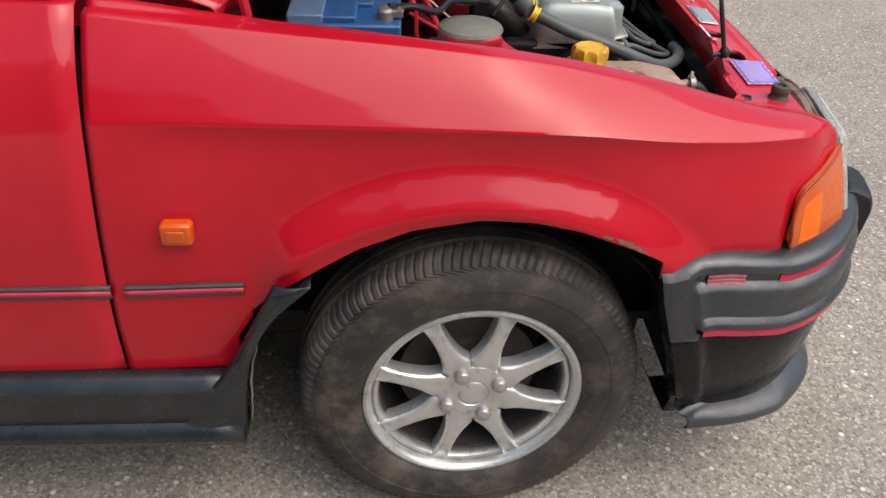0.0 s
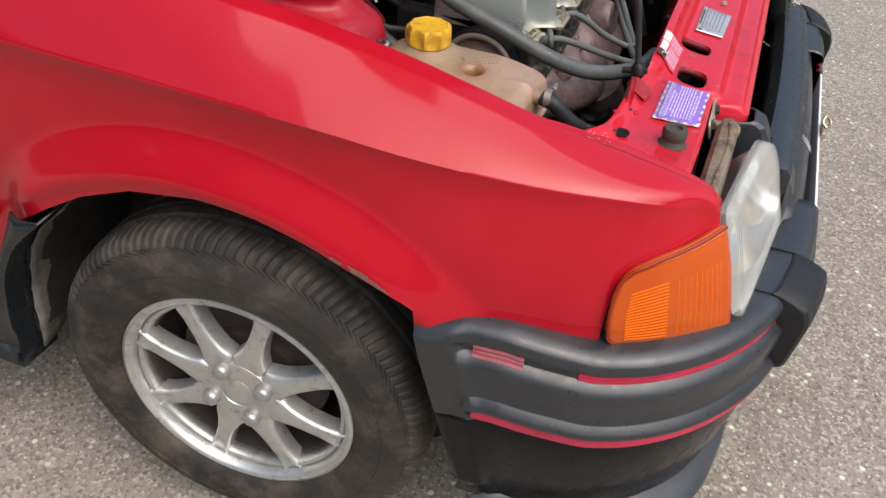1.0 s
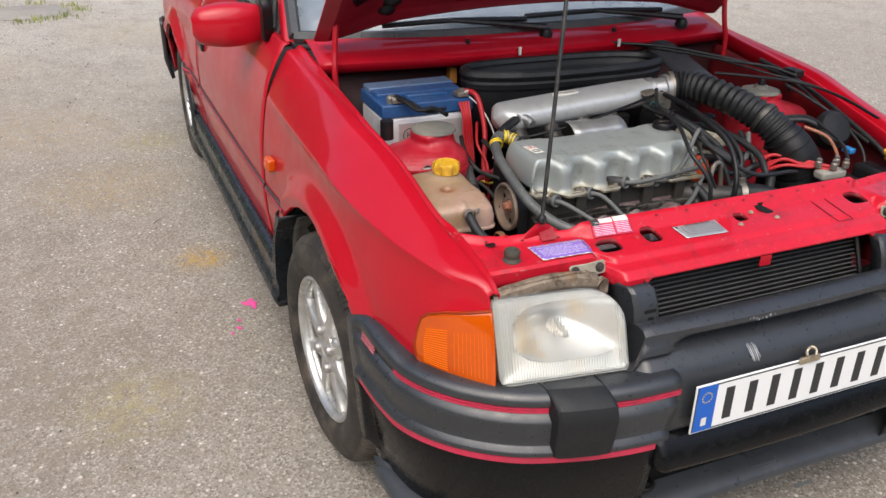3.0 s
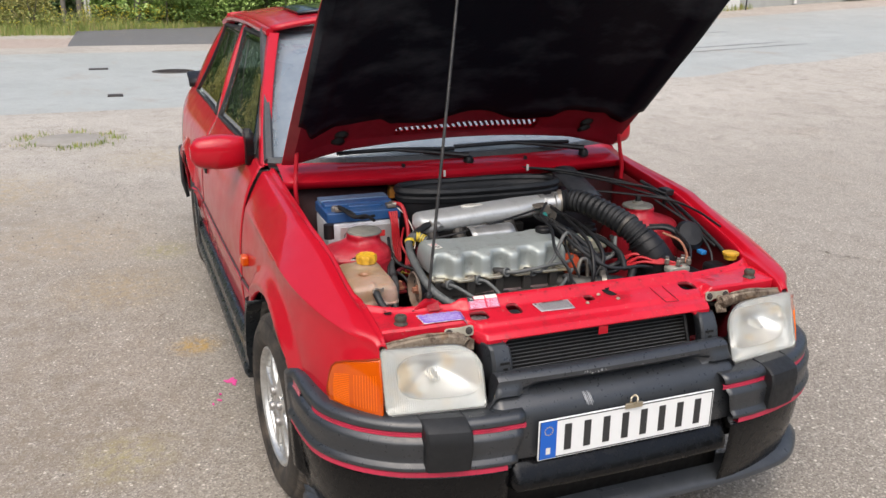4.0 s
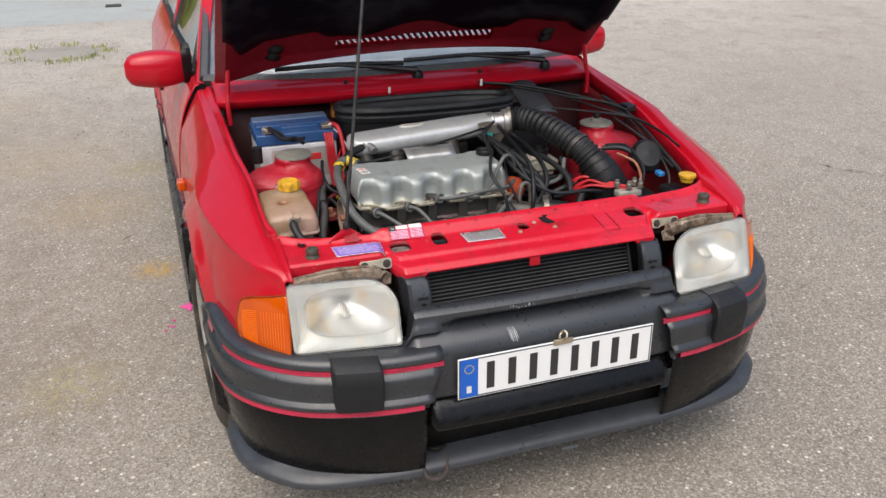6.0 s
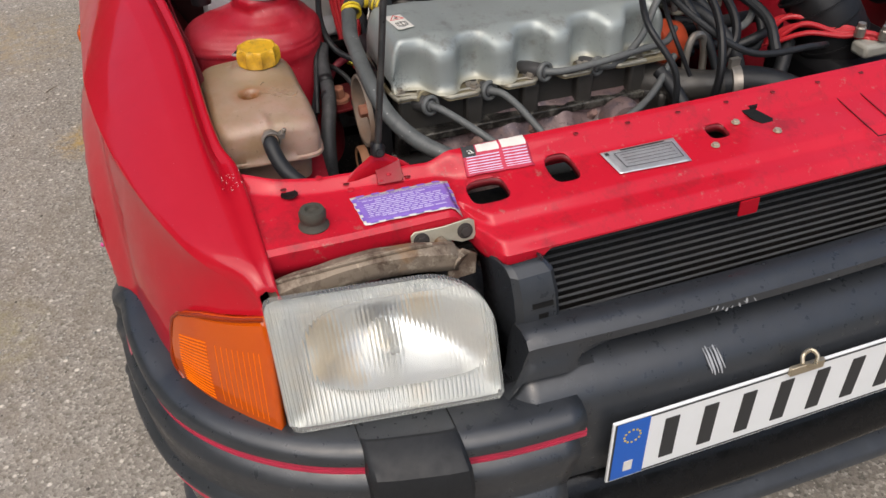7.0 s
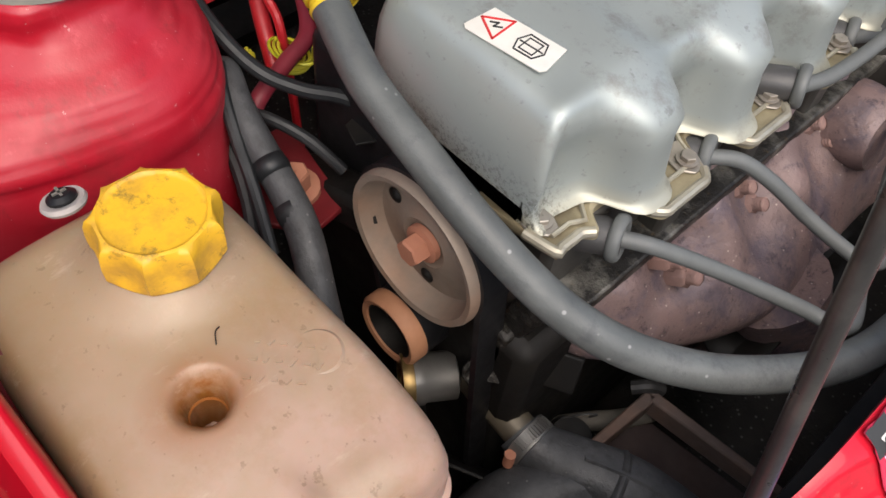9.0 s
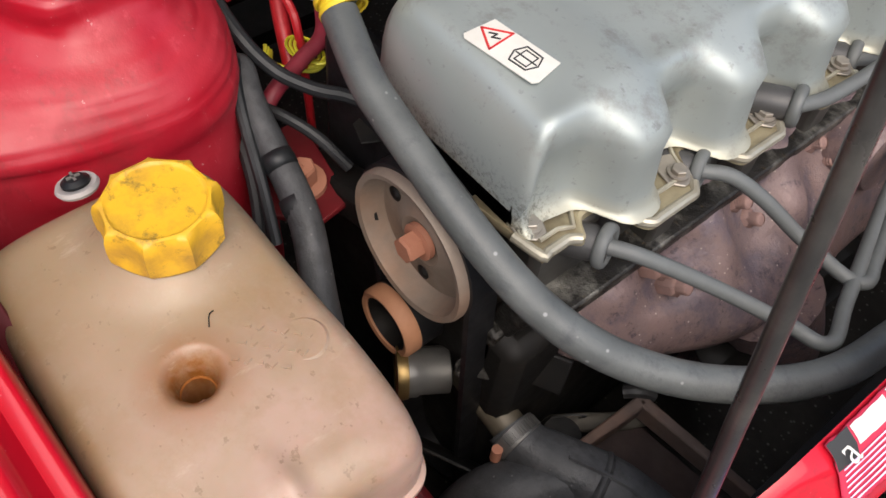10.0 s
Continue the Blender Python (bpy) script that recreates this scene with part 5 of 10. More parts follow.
TANK.mix(TANK.ramp(TANK.noise(7, 5), 0.42, 0.66, 0, 0.45), (0.37, 0.25, 0.18))
TANK.mix(TANK.math("MULTIPLY", TANK.ramp(TANK.axis(0), 0.23, 0.33, 0, 0.85), TANK.ramp(TANK.noise(14, 4), 0.35, 0.55, 0.3, 1)), (0.41, 0.265, 0.215))
TANK.mix(TANK.math("MULTIPLY", TANK.ramp(TANK.axis(1), -0.575, -0.615, 0, 0.7), TANK.ramp(TANK.noise(25, 5), 0.35, 0.6, 0.2, 1)), (0.23, 0.145, 0.06))
TANK.mix(TANK.ramp(TANK.noise(16, 6, 0.7), 0.52, 0.72, 0, 0.6), (0.24, 0.145, 0.065))
TANK.mix(TANK.ramp(TANK.noise(140, 3), 0.64, 0.70, 0, 0.5), (0.15, 0.095, 0.05))
_d = TANK.node("ShaderNodeVectorMath", operation="DISTANCE")
TANK.link(TANK.co, _d.inputs[0])
_d.inputs[1].default_value = (0.260, -0.563, 0.765)
TANK.mix(TANK.math("MULTIPLY", TANK.ramp(_d.outputs["Value"], 0.036, 0.018), TANK.ramp(TANK.noise(40, 4), 0.3, 0.6, 0.75, 1.0)), (0.22, 0.075, 0.012))
TANK.mix(TANK.ramp(TANK.noise(30, 6, 0.75), 0.55, 0.70, 0, 0.45), (0.37, 0.26, 0.18))
TANK.mix(TANK.ramp(TANK.noise(55, 6, 0.75, (1, 0.25, 1)), 0.60, 0.68, 0, 0.4), (0.46, 0.36, 0.26))
TANK.rough(TANK.noise(14, 4), 0.28, 0.50)
TANK.bump(TANK.noise(45, 3), 0.15, 0.002)
TANK = TANK.m
TANK_IN = plain("rusty_coolant", (0.34, 0.12, 0.03), 0.35, dirt=(0.2, 0.08, 0.02))
YELLOW = Mat("yellow_cap", (0.68, 0.38, 0.02), 0.45)
YELLOW.mix(YELLOW.ramp(YELLOW.noise(38, 5, 0.7), 0.42, 0.64, 0, 0.85), (0.43, 0.23, 0.03))
YELLOW.mix(YELLOW.ramp(YELLOW.noise(90, 5, 0.75), 0.55, 0.68, 0, 0.8), (0.12, 0.08, 0.03))
YELLOW.mix(YELLOW.ramp(YELLOW.noise(22, 5, 0.7, (1, 1, 3)), 0.58, 0.68, 0, 0.7), (0.16, 0.10, 0.03))
YELLOW.bump(YELLOW.noise(150, 3), 0.2, 0.001)
YELLOW = YELLOW.m
COVER = Mat("silver_cover_paint", (0.33, 0.36, 0.345), 0.42, 0.35)
COVER.mix(COVER.ramp(COVER.noise(7, 5), 0.42, 0.7, 0, 0.55), (0.39, 0.43, 0.42))
COVER.mix(COVER.ramp(COVER.axis(2), 0.768, 0.752, 0, 0.7), (0.42, 0.36, 0.22))
COVER.mix(COVER.ramp(COVER.noise(26, 6, 0.75), 0.54, 0.72, 0, 0.6), (0.17, 0.155, 0.13))
COVER.mix(COVER.ramp(COVER.noise(160, 3), 0.64, 0.74, 0, 0.4), (0.10, 0.09, 0.08))
COVER.mix(COVER.math("MULTIPLY", COVER.math("MULTIPLY", COVER.ramp(COVER.axis(2), 0.790, 0.760, 0, 1), COVER.ramp(COVER.axis(1), -0.335, -0.362, 0, 1)), COVER.ramp(COVER.noise(260, 6, 0.8), 0.50, 0.58, 0, 0.8)), (0.05, 0.043, 0.035))
COVER.rough(COVER.noise(18, 4), 0.32, 0.52)
COVER.bump(COVER.noise(180, 3), 0.1, 0.0006)
COVER = COVER.m
CAST = Mat("cast_aluminium", (0.50, 0.50, 0.49), 0.42, 0.8)
CAST.mix(CAST.ramp(CAST.noise(20, 6), 0.5, 0.72, 0, 0.6), (0.25, 0.24, 0.22))
CAST.bump(CAST.noise(260, 3), 0.25, 0.0008)
CAST = CAST.m
OILY = plain("oily_aluminium", (0.065, 0.061, 0.055), 0.4, 0.4, dirt=(0.03, 0.025, 0.02), dirty=0.7, grain=40)
STEEL = plain("dirty_steel", (0.33, 0.30, 0.26), 0.45, 0.7, dirt=(0.12, 0.08, 0.05), dirty=0.5)
MANIFOLD = Mat("burnt_iron", (0.185, 0.132, 0.127), 0.50, 0.2)
MANIFOLD.mix(MANIFOLD.ramp(MANIFOLD.noise(9, 5), 0.44, 0.66, 0, 0.85), (0.235, 0.152, 0.138))
MANIFOLD.mix(MANIFOLD.ramp(MANIFOLD.noise(26, 6, 0.7), 0.50, 0.66, 0, 0.8), (0.115, 0.098, 0.125))
MANIFOLD.mix(MANIFOLD.ramp(MANIFOLD.noise(13, 5, 0.7), 0.50, 0.62, 0, 0.7), (0.085, 0.066, 0.078))
MANIFOLD.mix(MANIFOLD.ramp(MANIFOLD.noise(95, 6, 0.8), 0.55, 0.66, 0, 0.85), (0.045, 0.035, 0.042))
MANIFOLD.mix(MANIFOLD.ramp(MANIFOLD.voronoi(120), 0.12, 0.05, 0, 0.7), (0.55, 0.47, 0.42))
MANIFOLD.bump(MANIFOLD.noise(70, 5, 0.7), 0.7, 0.0030)
MANIFOLD = MANIFOLD.m
PULLEY = plain("rusty_pulley", (0.24, 0.19, 0.15), 0.65, 0.3, dirt=(0.30, 0.15, 0.08), dirty=0.6)
COPPER = plain("rust_red_bolt", (0.36, 0.15, 0.09), 0.7, dirt=(0.2, 0.08, 0.05))
LEAD = plain("spark_lead", (0.110, 0.116, 0.113), 0.55, dirt=(0.085, 0.08, 0.075), dirty=0.5)
BOOT = plain("dark_boot_rubber", (0.035, 0.034, 0.034), 0.5, dirt=(0.09, 0.085, 0.08), dirty=0.5)
HOSE_GREY = Mat("grey_breather_hose", (0.074, 0.079, 0.077), 0.5)
HOSE_GREY.mix(HOSE_GREY.ramp(HOSE_GREY.noise(16, 5), 0.42, 0.68, 0, 0.7), (0.130, 0.137, 0.132))
HOSE_GREY.mix(HOSE_GREY.ramp(HOSE_GREY.noise(55, 6, 0.75), 0.52, 0.66, 0, 0.7), (0.050, 0.052, 0.055))
HOSE_GREY.mix(HOSE_GREY.ramp(HOSE_GREY.voronoi(60), 0.09, 0.05, 0, 0.5), (0.42, 0.42, 0.41))
HOSE_GREY.rough(HOSE_GREY.noise(20, 4), 0.4, 0.62)
HOSE_GREY.bump(HOSE_GREY.noise(120, 4, 0.7), 0.35, 0.0012)
HOSE_GREY = HOSE_GREY.m
OLD_HOSE = Mat("perished_hose", (0.040, 0.041, 0.043), 0.58)
OLD_HOSE.mix(OLD_HOSE.ramp(OLD_HOSE.noise(22, 5, 0.7), 0.42, 0.64, 0, 0.8), (0.078, 0.078, 0.080))
OLD_HOSE.mix(OLD_HOSE.ramp(OLD_HOSE.noise(70, 6, 0.75), 0.52, 0.66, 0, 0.7), (0.022, 0.021, 0.022))
OLD_HOSE.mix(OLD_HOSE.ramp(OLD_HOSE.voronoi(95), 0.10, 0.04, 0, 0.5), (0.24, 0.235, 0.22))
OLD_HOSE.rough(OLD_HOSE.noise(24, 4), 0.42, 0.68)
OLD_HOSE.bump(OLD_HOSE.noise(60, 5, 0.7), 0.5, 0.003)
OLD_HOSE = OLD_HOSE.m
BRIGHT_STEEL = plain("worn_bright_steel", (0.15, 0.146, 0.138), 0.45, 0.6, dirt=(0.06, 0.052, 0.042), dirty=0.7)
BRASS = plain("dull_brass", (0.22, 0.15, 0.06), 0.4, 0.8, dirt=(0.12, 0.08, 0.04), dirty=0.5)
YEL_CLIP = plain("yellow_clip", (0.75, 0.55, 0.03), 0.4)
RED_WIRE = plain("red_wire", (0.46, 0.015, 0.022), 0.45, dirt=(0.3, 0.02, 0.03))
CREAM = plain("aged_reservoir", (0.48, 0.46, 0.36), 0.4, dirt=(0.3, 0.26, 0.18), Subsurface_Weight=0.1)
SILVER_LABEL = plain("foil_label", (0.62, 0.62, 0.60), 0.35, 0.5, dirt=(0.3, 0.3, 0.28), dirty=0.3)
INK = Mat("print_black", (0.03, 0.03, 0.03), 0.6).m
PAPER = plain("white_sticker", (0.72, 0.70, 0.64), 0.5, dirt=(0.5, 0.42, 0.32), dirty=0.35)
PURPLE = plain("purple_sticker", (0.25, 0.14, 0.55), 0.45, dirt=(0.4, 0.3, 0.6), dirty=0.3)
PRINT_LILAC = Mat("print_lilac", (0.68, 0.62, 0.82), 0.5).m
PRINT_RED = Mat("print_red", (0.60, 0.03, 0.03), 0.5).m


def hexbolt(name, p, axis, r, h, mat, parent, washer=1.5):
    q = Vector(axis).normalized()
    g = G().lathe([(r * washer, 0), (r * washer, h * 0.25), (r * 1.05, h * 0.3)], p, axis, 16, True)
    g.lathe([(r, h * 0.28), (r, h * 0.92), (r * 0.86, h), (0.0005, h)], p, axis, 6)
    return part(name, g, mat, parent, sharp=25)


# --- coolant tank
def tank_xy(u, v):
    """A rounded rectangle from a square."""
    m = max(abs(u), abs(v), 1e-6)
    n = (abs(u) ** 7 + abs(v) ** 7) ** (1 / 7)
    f = m / max(n, 1e-6)
    x, y = u * f, v * f
    skew = sstep((x + 0.2) / 1.2)
    return 0.238 + 0.106 * x + (0.006 * y - 0.002) * skew, -0.556 + 0.067 * y + 0.003 * skew * max(0.0, y)


def tank_top(x, y, u, v):
    e = max(abs(u), abs(v))
    z = 0.787 - 0.007 * sstep((x - 0.27) / 0.06) + 0.004 * math.exp(-((y + 0.556) / 0.006) ** 2) * sstep((x - 0.30) / 0.03) - 0.004 * ((y + 0.555) / 0.06) ** 2
    z -= 0.020 * (1 - math.sqrt(max(0.0, 1 - max(0.0, (e - 0.80) / 0.2) ** 2)))
    d = math.hypot(x - 0.260, y + 0.563)
    z -= 0.010 * (1 - sstep((d - 0.0065) / 0.010)) + 0.030 * (1 - sstep((d - 0.0072) / 0.0025))
    z += 0.013 * math.exp(-((math.hypot(x - 0.188, y + 0.536) / 0.036) ** 4))
    return z


def tank_mesh():
    n, k = 130, 84
    g = G()
    rows = []
    for j in range(k + 1):
        row = []
        for i in range(n + 1):
            u, v = math.sin(math.pi * (-0.5 + i / n)) * 0.4 + (-1 + 2 * i / n) * 0.6, math.sin(math.pi * (-0.5 + j / k)) * 0.4 + (-1 + 2 * j / k) * 0.6
            x, y = tank_xy(u, v)
            row.append((x, y, tank_top(x, y, u, v)))
        rows.append(row)
    g.grid(rows)
    loop = rows[0] + [r[-1] for r in rows[1:]] + rows[-1][::-1][1:] + [r[0] for r in rows[1:-1]][::-1]
    c = (0.238, -0.556)
    walls = [loop]
    for grow, z in ((1.015, 0.752), (1.02, 0.742), (1.02, 0.731), (1.045, 0.7295), (1.045, 0.7255), (0.96, 0.7245), (0.84, 0.722), (0.80, 0.68)):
        walls.append([(c[0] + (x - c[0]) * grow, c[1] + (y - c[1]) * grow, min(z, zz - 0.001)) for x, y, zz in loop])
    g.grid(walls, close_v=True)
    return g


tank = part("coolant_tank", tank_mesh(), TANK, car, "brown-stained translucent coolant tank", sharp=60)
cap = G()
rows = []
for r, z, lobe in ((0.0285, 0.7975, 0.2), (0.0295, 0.799, 0.4), (0.0304, 0.8015, 1), (0.0307, 0.809, 1), (0.0302, 0.8155, 1), (0.0287, 0.8195, 0.8), (0.0265, 0.8210, 0.4), (0.0238, 0.8214, 0.1), (0.0225, 0.8202, 0), (0.0210, 0.8199, 0), (0.0095, 0.8202, 0), (0.0, 0.8203, 0)):
    rows.append([(0.189 + (r - 0.0044 * lobe * abs(math.sin(4.5 * a)) ** 0.8) * math.cos(a), -0.536 + (r - 0.0044 * lobe * abs(math.sin(4.5 * a)) ** 0.8) * math.sin(a), z) for a in (2 * math.pi * k / 126 for k in range(126))])
part("tank_cap", cap.grid(rows, close_v=True), YELLOW, tank, "grimy yellow screw cap", sharp=40)
part("tank_pit", G().lathe([(0.0092, 0), (0.0092, -0.012), (0.0, -0.0125)], (0.260, -0.563, 0.7600), (0, 0, 1), 24), TANK_IN, tank, "rust-coloured hole in the tank's top", thick=0.0005)
part("tank_rim", G().lathe([(0.0080, -0.001), (0.0086, 0.0004), (0.0092, -0.0006)], (0.260, -0.563, 0.7695), (0, 0, 1), 24), TANK_IN, tank)
part("mount_tab", G().lathe([(0.0065, -0.002), (0.0105, -0.002), (0.0115, 0.0), (0.0105, 0.002), (0.0065, 0.002)], (0.131, -0.556, 0.788), (-0.3, 0, 1), 28), plain("grey_eyelet", (0.36, 0.33, 0.31), 0.6, dirt=(0.2, 0.15, 0.13), dirty=0.5), tank, "grey plastic mounting eye", thick=0.001)
part("tab_screw", G().lathe([(0.0075, 0.0), (0.0075, 0.003), (0.005, 0.005), (0.0, 0.0052)], (0.131, -0.556, 0.7885), (-0.3, 0, 1), 18), BLACK, tank)
part("screw_slot", G().box((0.1295, -0.556, 0.7938), (0.007, 0.0014, 0.001)).box((0.1295, -0.556, 0.7938), (0.0014, 0.007, 0.001)), STEEL, tank)
_mr = random.Random(3)
for i in range(3):
    u = 0.0
    for k in range(7 - i):
        w = _mr.uniform(0.0022, 0.0045)
        px, py = 0.252 + 0.55 * u + 0.006 * i, -0.530 + 0.55 * u - 0.007 * i
        part("moulded_mark", G().box((px, py, tank_top(px, py, 0, 0) + 0.0003), (w, 0.0016, 0.0012), Matrix.Rotation(radians(45 + 60 * (k % 2)), 4, 'Z')), TANK, tank)
        u += 0.0075
part("mould_badge", G().lathe([(0.0, 0.0012), (0.011, 0.0012), (0.0125, 0.0)], (0.272, -0.513, 0.7838), (0, 0, 1), 24), TANK, tank)
part("tank_seam_burr", G().tube([(0.243, -0.545, 0.788), (0.238, -0.542, 0.789), (0.2365, -0.539, 0.7885)], 0.00035, 5), BLACK_DEEP, tank)
# outlet nipple, clamp and hose
part("tank_outlet", G().rod((0.330, -0.555, 0.764), (0.362, -0.555, 0.7685), 0.0085), TANK, tank)
hose1 = part("overflow_hose", G().tube([(0.350, -0.555, 0.7675), (0.368, -0.557, 0.763), (0.388, -0.549, 0.742), (0.404, -0.533, 0.725), (0.417, -0.512, 0.711), (0.43, -0.48, 0.69), (0.44, -0.45, 0.66)], 0.0098, 16), RUBBER, car, "black rubber hose from the tank")
part("hose_clamp", G().lathe([(0.0105, -0.005), (0.0122, -0.004), (0.0122, 0.004), (0.0105, 0.005)], (0.359, -0.555, 0.768), (1, 0, 0.05), 24).box((0.361, -0.542, 0.7735), (0.009, 0.008, 0.006)), STEEL, hose1, "steel hose clamp", thick=0.0008)
hexbolt("clamp_screw", (0.3615, -0.541, 0.7755), (0.2, 0.6, 1), 0.003, 0.008, STEEL, hose1)
hose2 = part("lower_tank_hose", G().tube([(0.33, -0.575, 0.67), (0.345, -0.575, 0.61), (0.35, -0.57, 0.55)], 0.014, 14), RUBBER, car, "black hose under the tank")
part("hose_clamp", G().lathe([(0.0145, -0.006), (0.016, -0.005), (0.016, 0.005), (0.0145, 0.006)], (0.339, -0.576, 0.642), (0.2, 0, -1), 22).box((0.337, -0.556, 0.642), (0.014, 0.014, 0.009)), STEEL, hose2, thick=0.0008)

# --- suspension towers
for s in (-1, 1):
    neck = [(0.0, 0.831), (0.036, 0.831), (0.0495, 0.830), (0.0515, 0.827), (0.052, 0.822), (0.052, 0.815), (0.0535, 0.807), (0.057, 0.800), (0.063, 0.794), (0.071, 0.788), (0.078, 0.781), (0.0835, 0.774), (0.0865, 0.767), (0.088, 0.758), (0.089, 0.74), (0.092, 0.69), (0.098, 0.62), (0.106, 0.55)]
    prof = [tuple(Vector(a).lerp(Vector(b), k / 4)) for a, b in zip(neck, neck[1:]) for k in range(4)] + neck[-1:]
    rows = []
    for r, z in prof:
        row = []
        for k in range(72):
            a = 2 * math.pi * k / 72
            dx, dy = math.cos(a), math.sin(a)
            ext = 1 + 0.10 * max(0, -dx) * sstep((0.82 - z) / 0.06)
            wob = 0.0012 * math.sin(5 * a + z * 90) + 0.0025 * noise.noise(Vector((2.5 * math.cos(a), 2.5 * math.sin(a), z * 60)))
            wob += 0.0013 * noise.noise(Vector((1.6 * math.cos(a), 1.6 * math.sin(a), z * 230))) * sstep((z - 0.728) / 0.012) * sstep((0.802 - z) / 0.006)
            wide = 1 + 0.62 * max(0, -dy) ** 0.7 * sstep((0.812 - z) / 0.03) - 0.10 * max(0, dy)
            row.append((-0.002 + 0.014 * max(0, dx) * sstep((0.82 - z) / 0.03) + r * ext * (dx if dy > 0 else math.copysign(abs(dx) ** 0.6, dx)) + wob, s * (0.488 - (r + wob) * dy * wide), z))
        rows.append(row)
    tw = part("strut_tower", G().grid(rows, close_v=True, flip=s < 0), TOWER_RED, car, "faded red suspension tower with black rubber top", sharp=50)
    part("strut_plate", G().lathe([(0.0, 0.014 if s > 0 else 0.005), (0.016, 0.014 if s > 0 else 0.005), (0.018, 0.008 if s > 0 else 0.005), (0.022, 0.005), (0.038, 0.005), (0.044, 0.003), (0.0510, 0.001), (0.0535, -0.004)], (-0.002, s * 0.488, 0.834), (0, 0, 1), 36), plain("dusty_lid", (0.15, 0.145, 0.125), 0.7, dirt=(0.26, 0.24, 0.19), dirty=0.6) if s < 0 else bpy.data.materials["dusty_lid"], tw, "dusty grey strut plate")
    if s > 0:
        part("strut_nut", G().lathe([(0.010, 0.0), (0.010, 0.012), (0.007, 0.02), (0.0, 0.021)], (-0.002, s * 0.488, 0.846), (0, 0, 1), 14), BLACK, tw)

# --- valve cover
def bulge(y):
    """1 where the cover swells between its bolts."""
    return 0.5 + 0.5 * math.tanh(1.6 * math.cos(2 * math.pi * (y + 0.2095) / 0.088)) / math.tanh(1.6)


def cover_mesh():
    rows = []
    ys = [-0.369, -0.3685, -0.367, -0.364, -0.360, -0.355, -0.350] + list(np.linspace(-0.345, 0.038, 100)) + [0.043, 0.048, 0.052, 0.055, 0.0565, 0.057]
    for y in ys:
        d = min(y + 0.369, 0.057 - y)
        end = min(1.0, d / 0.020)
        end = math.sqrt(max(0.0, 1 - (1 - end) ** 2))
        high = 0.829 + 0.003 * sstep((-0.265 - y) / 0.03) + 0.004 * sstep((y + 0.03) / 0.03)
        zt = 0.778 + (high - 0.778) * end
        b = max(bulge(y), 0.0) if y > -0.33 else 0.0 + bulge(y)
        round_ = min(1.0, d / 0.034)
        xf = 0.270 + 0.033 * b - 0.030 * (1 - math.sqrt(1 - (1 - round_) ** 2))
        xr = 0.128 + 0.012 * (1 - end)
        top = min(xf - 0.012, 0.256)
        row = [(xr - 0.012, y, 0.752), (xr - 0.002, y, 0.756), (xr, y, 0.76), (xr + 0.003, y, zt - 0.016), (xr + 0.009, y, zt - 0.005), (xr + 0.020, y, zt)]
        row += [(xr + 0.020 + (top - xr - 0.020) * k / 6, y, zt - 0.002 * (k / 6) ** 3 - 0.003 * (1 - b) * (k / 6) ** 4) for k in range(1, 7)]
        low = 0.003 * (1 - b)
        edge = top + 0.010
        row += [(edge - 0.004, y, zt - 0.0035), (edge + (xf - edge) * 0.25, y, zt - 0.008), (edge + (xf - edge) * 0.62, y, zt - 0.014 - low), (edge + (xf - edge) * 0.85, y, zt - 0.022 - low), (xf - 0.006, y, zt - 0.036), (xf - 0.003, y, min(0.772, zt - 0.004)), (xf - 0.002, y, 0.7655), (xf + 0.001, y, 0.7600), (xf + 0.004, y, 0.7575), (xf + 0.006, y, 0.7570), (xf + 0.007, y, 0.7560)]
        rows.append(row)
    return G().grid(rows, flip=True).add(rows[0], [tuple(range(len(rows[0])))[::-1]])


cover = part("valve_cover", cover_mesh(), COVER, car, "silver rocker cover with scalloped front, oily rim", sharp=70)


def flange_x(y):
    """The front edge of the flange: tongues at the bolts, bays at the plugs."""
    return 0.311 - 0.030 * sum(math.exp(-((y - c) / 0.017) ** 4) for c in (-0.322, -0.233, -0.145, -0.057)) - 0.021 * sstep((-0.335 - y) / 0.012) - 0.05 * sstep((-0.368 - y) / 0.008)


ys = np.linspace(-0.376, 0.055, 220)
flange = part("cover_flange", G().grid([[(0.235, y, 0.7535), (flange_x(y) - 0.006, y, 0.7530), (flange_x(y) - 0.003, y, 0.7545), (flange_x(y), y, 0.7555), (flange_x(y) + 0.003, y, 0.7545), (flange_x(y) + 0.0035, y, 0.749), (flange_x(y) - 0.003, y, 0.7475)] for y in ys]), plain("oily_flange", (0.36, 0.31, 0.20), 0.42, 0.4, dirt=(0.10, 0.07, 0.035), dirty=0.85, grain=110), cover, "oil-stained pressed steel flange", thick=0.0008)
LIP_STEEL = plain("rolled_lip_steel", (0.42, 0.39, 0.31), 0.42, 0.55, dirt=(0.14, 0.10, 0.05), dirty=0.7, grain=120)
for y0, y1 in ((-0.3715, -0.340), (-0.303, -0.252), (-0.215, -0.164), (-0.127, -0.076), (-0.039, 0.012)):
    part("flange_lip", G().tube([(flange_x(y) + 0.0015, y, 0.7535) for y in np.linspace(y0, y1, 9)], 0.0034, 10, 3), LIP_STEEL, flange, "rolled steel lip")
part("flange_bead", G().tube([(min(flange_x(y) - 0.007, 0.299), y, 0.7548) for y in np.linspace(-0.362, 0.05, 90)], 0.0016, 6, 1), LIP_STEEL, flange)
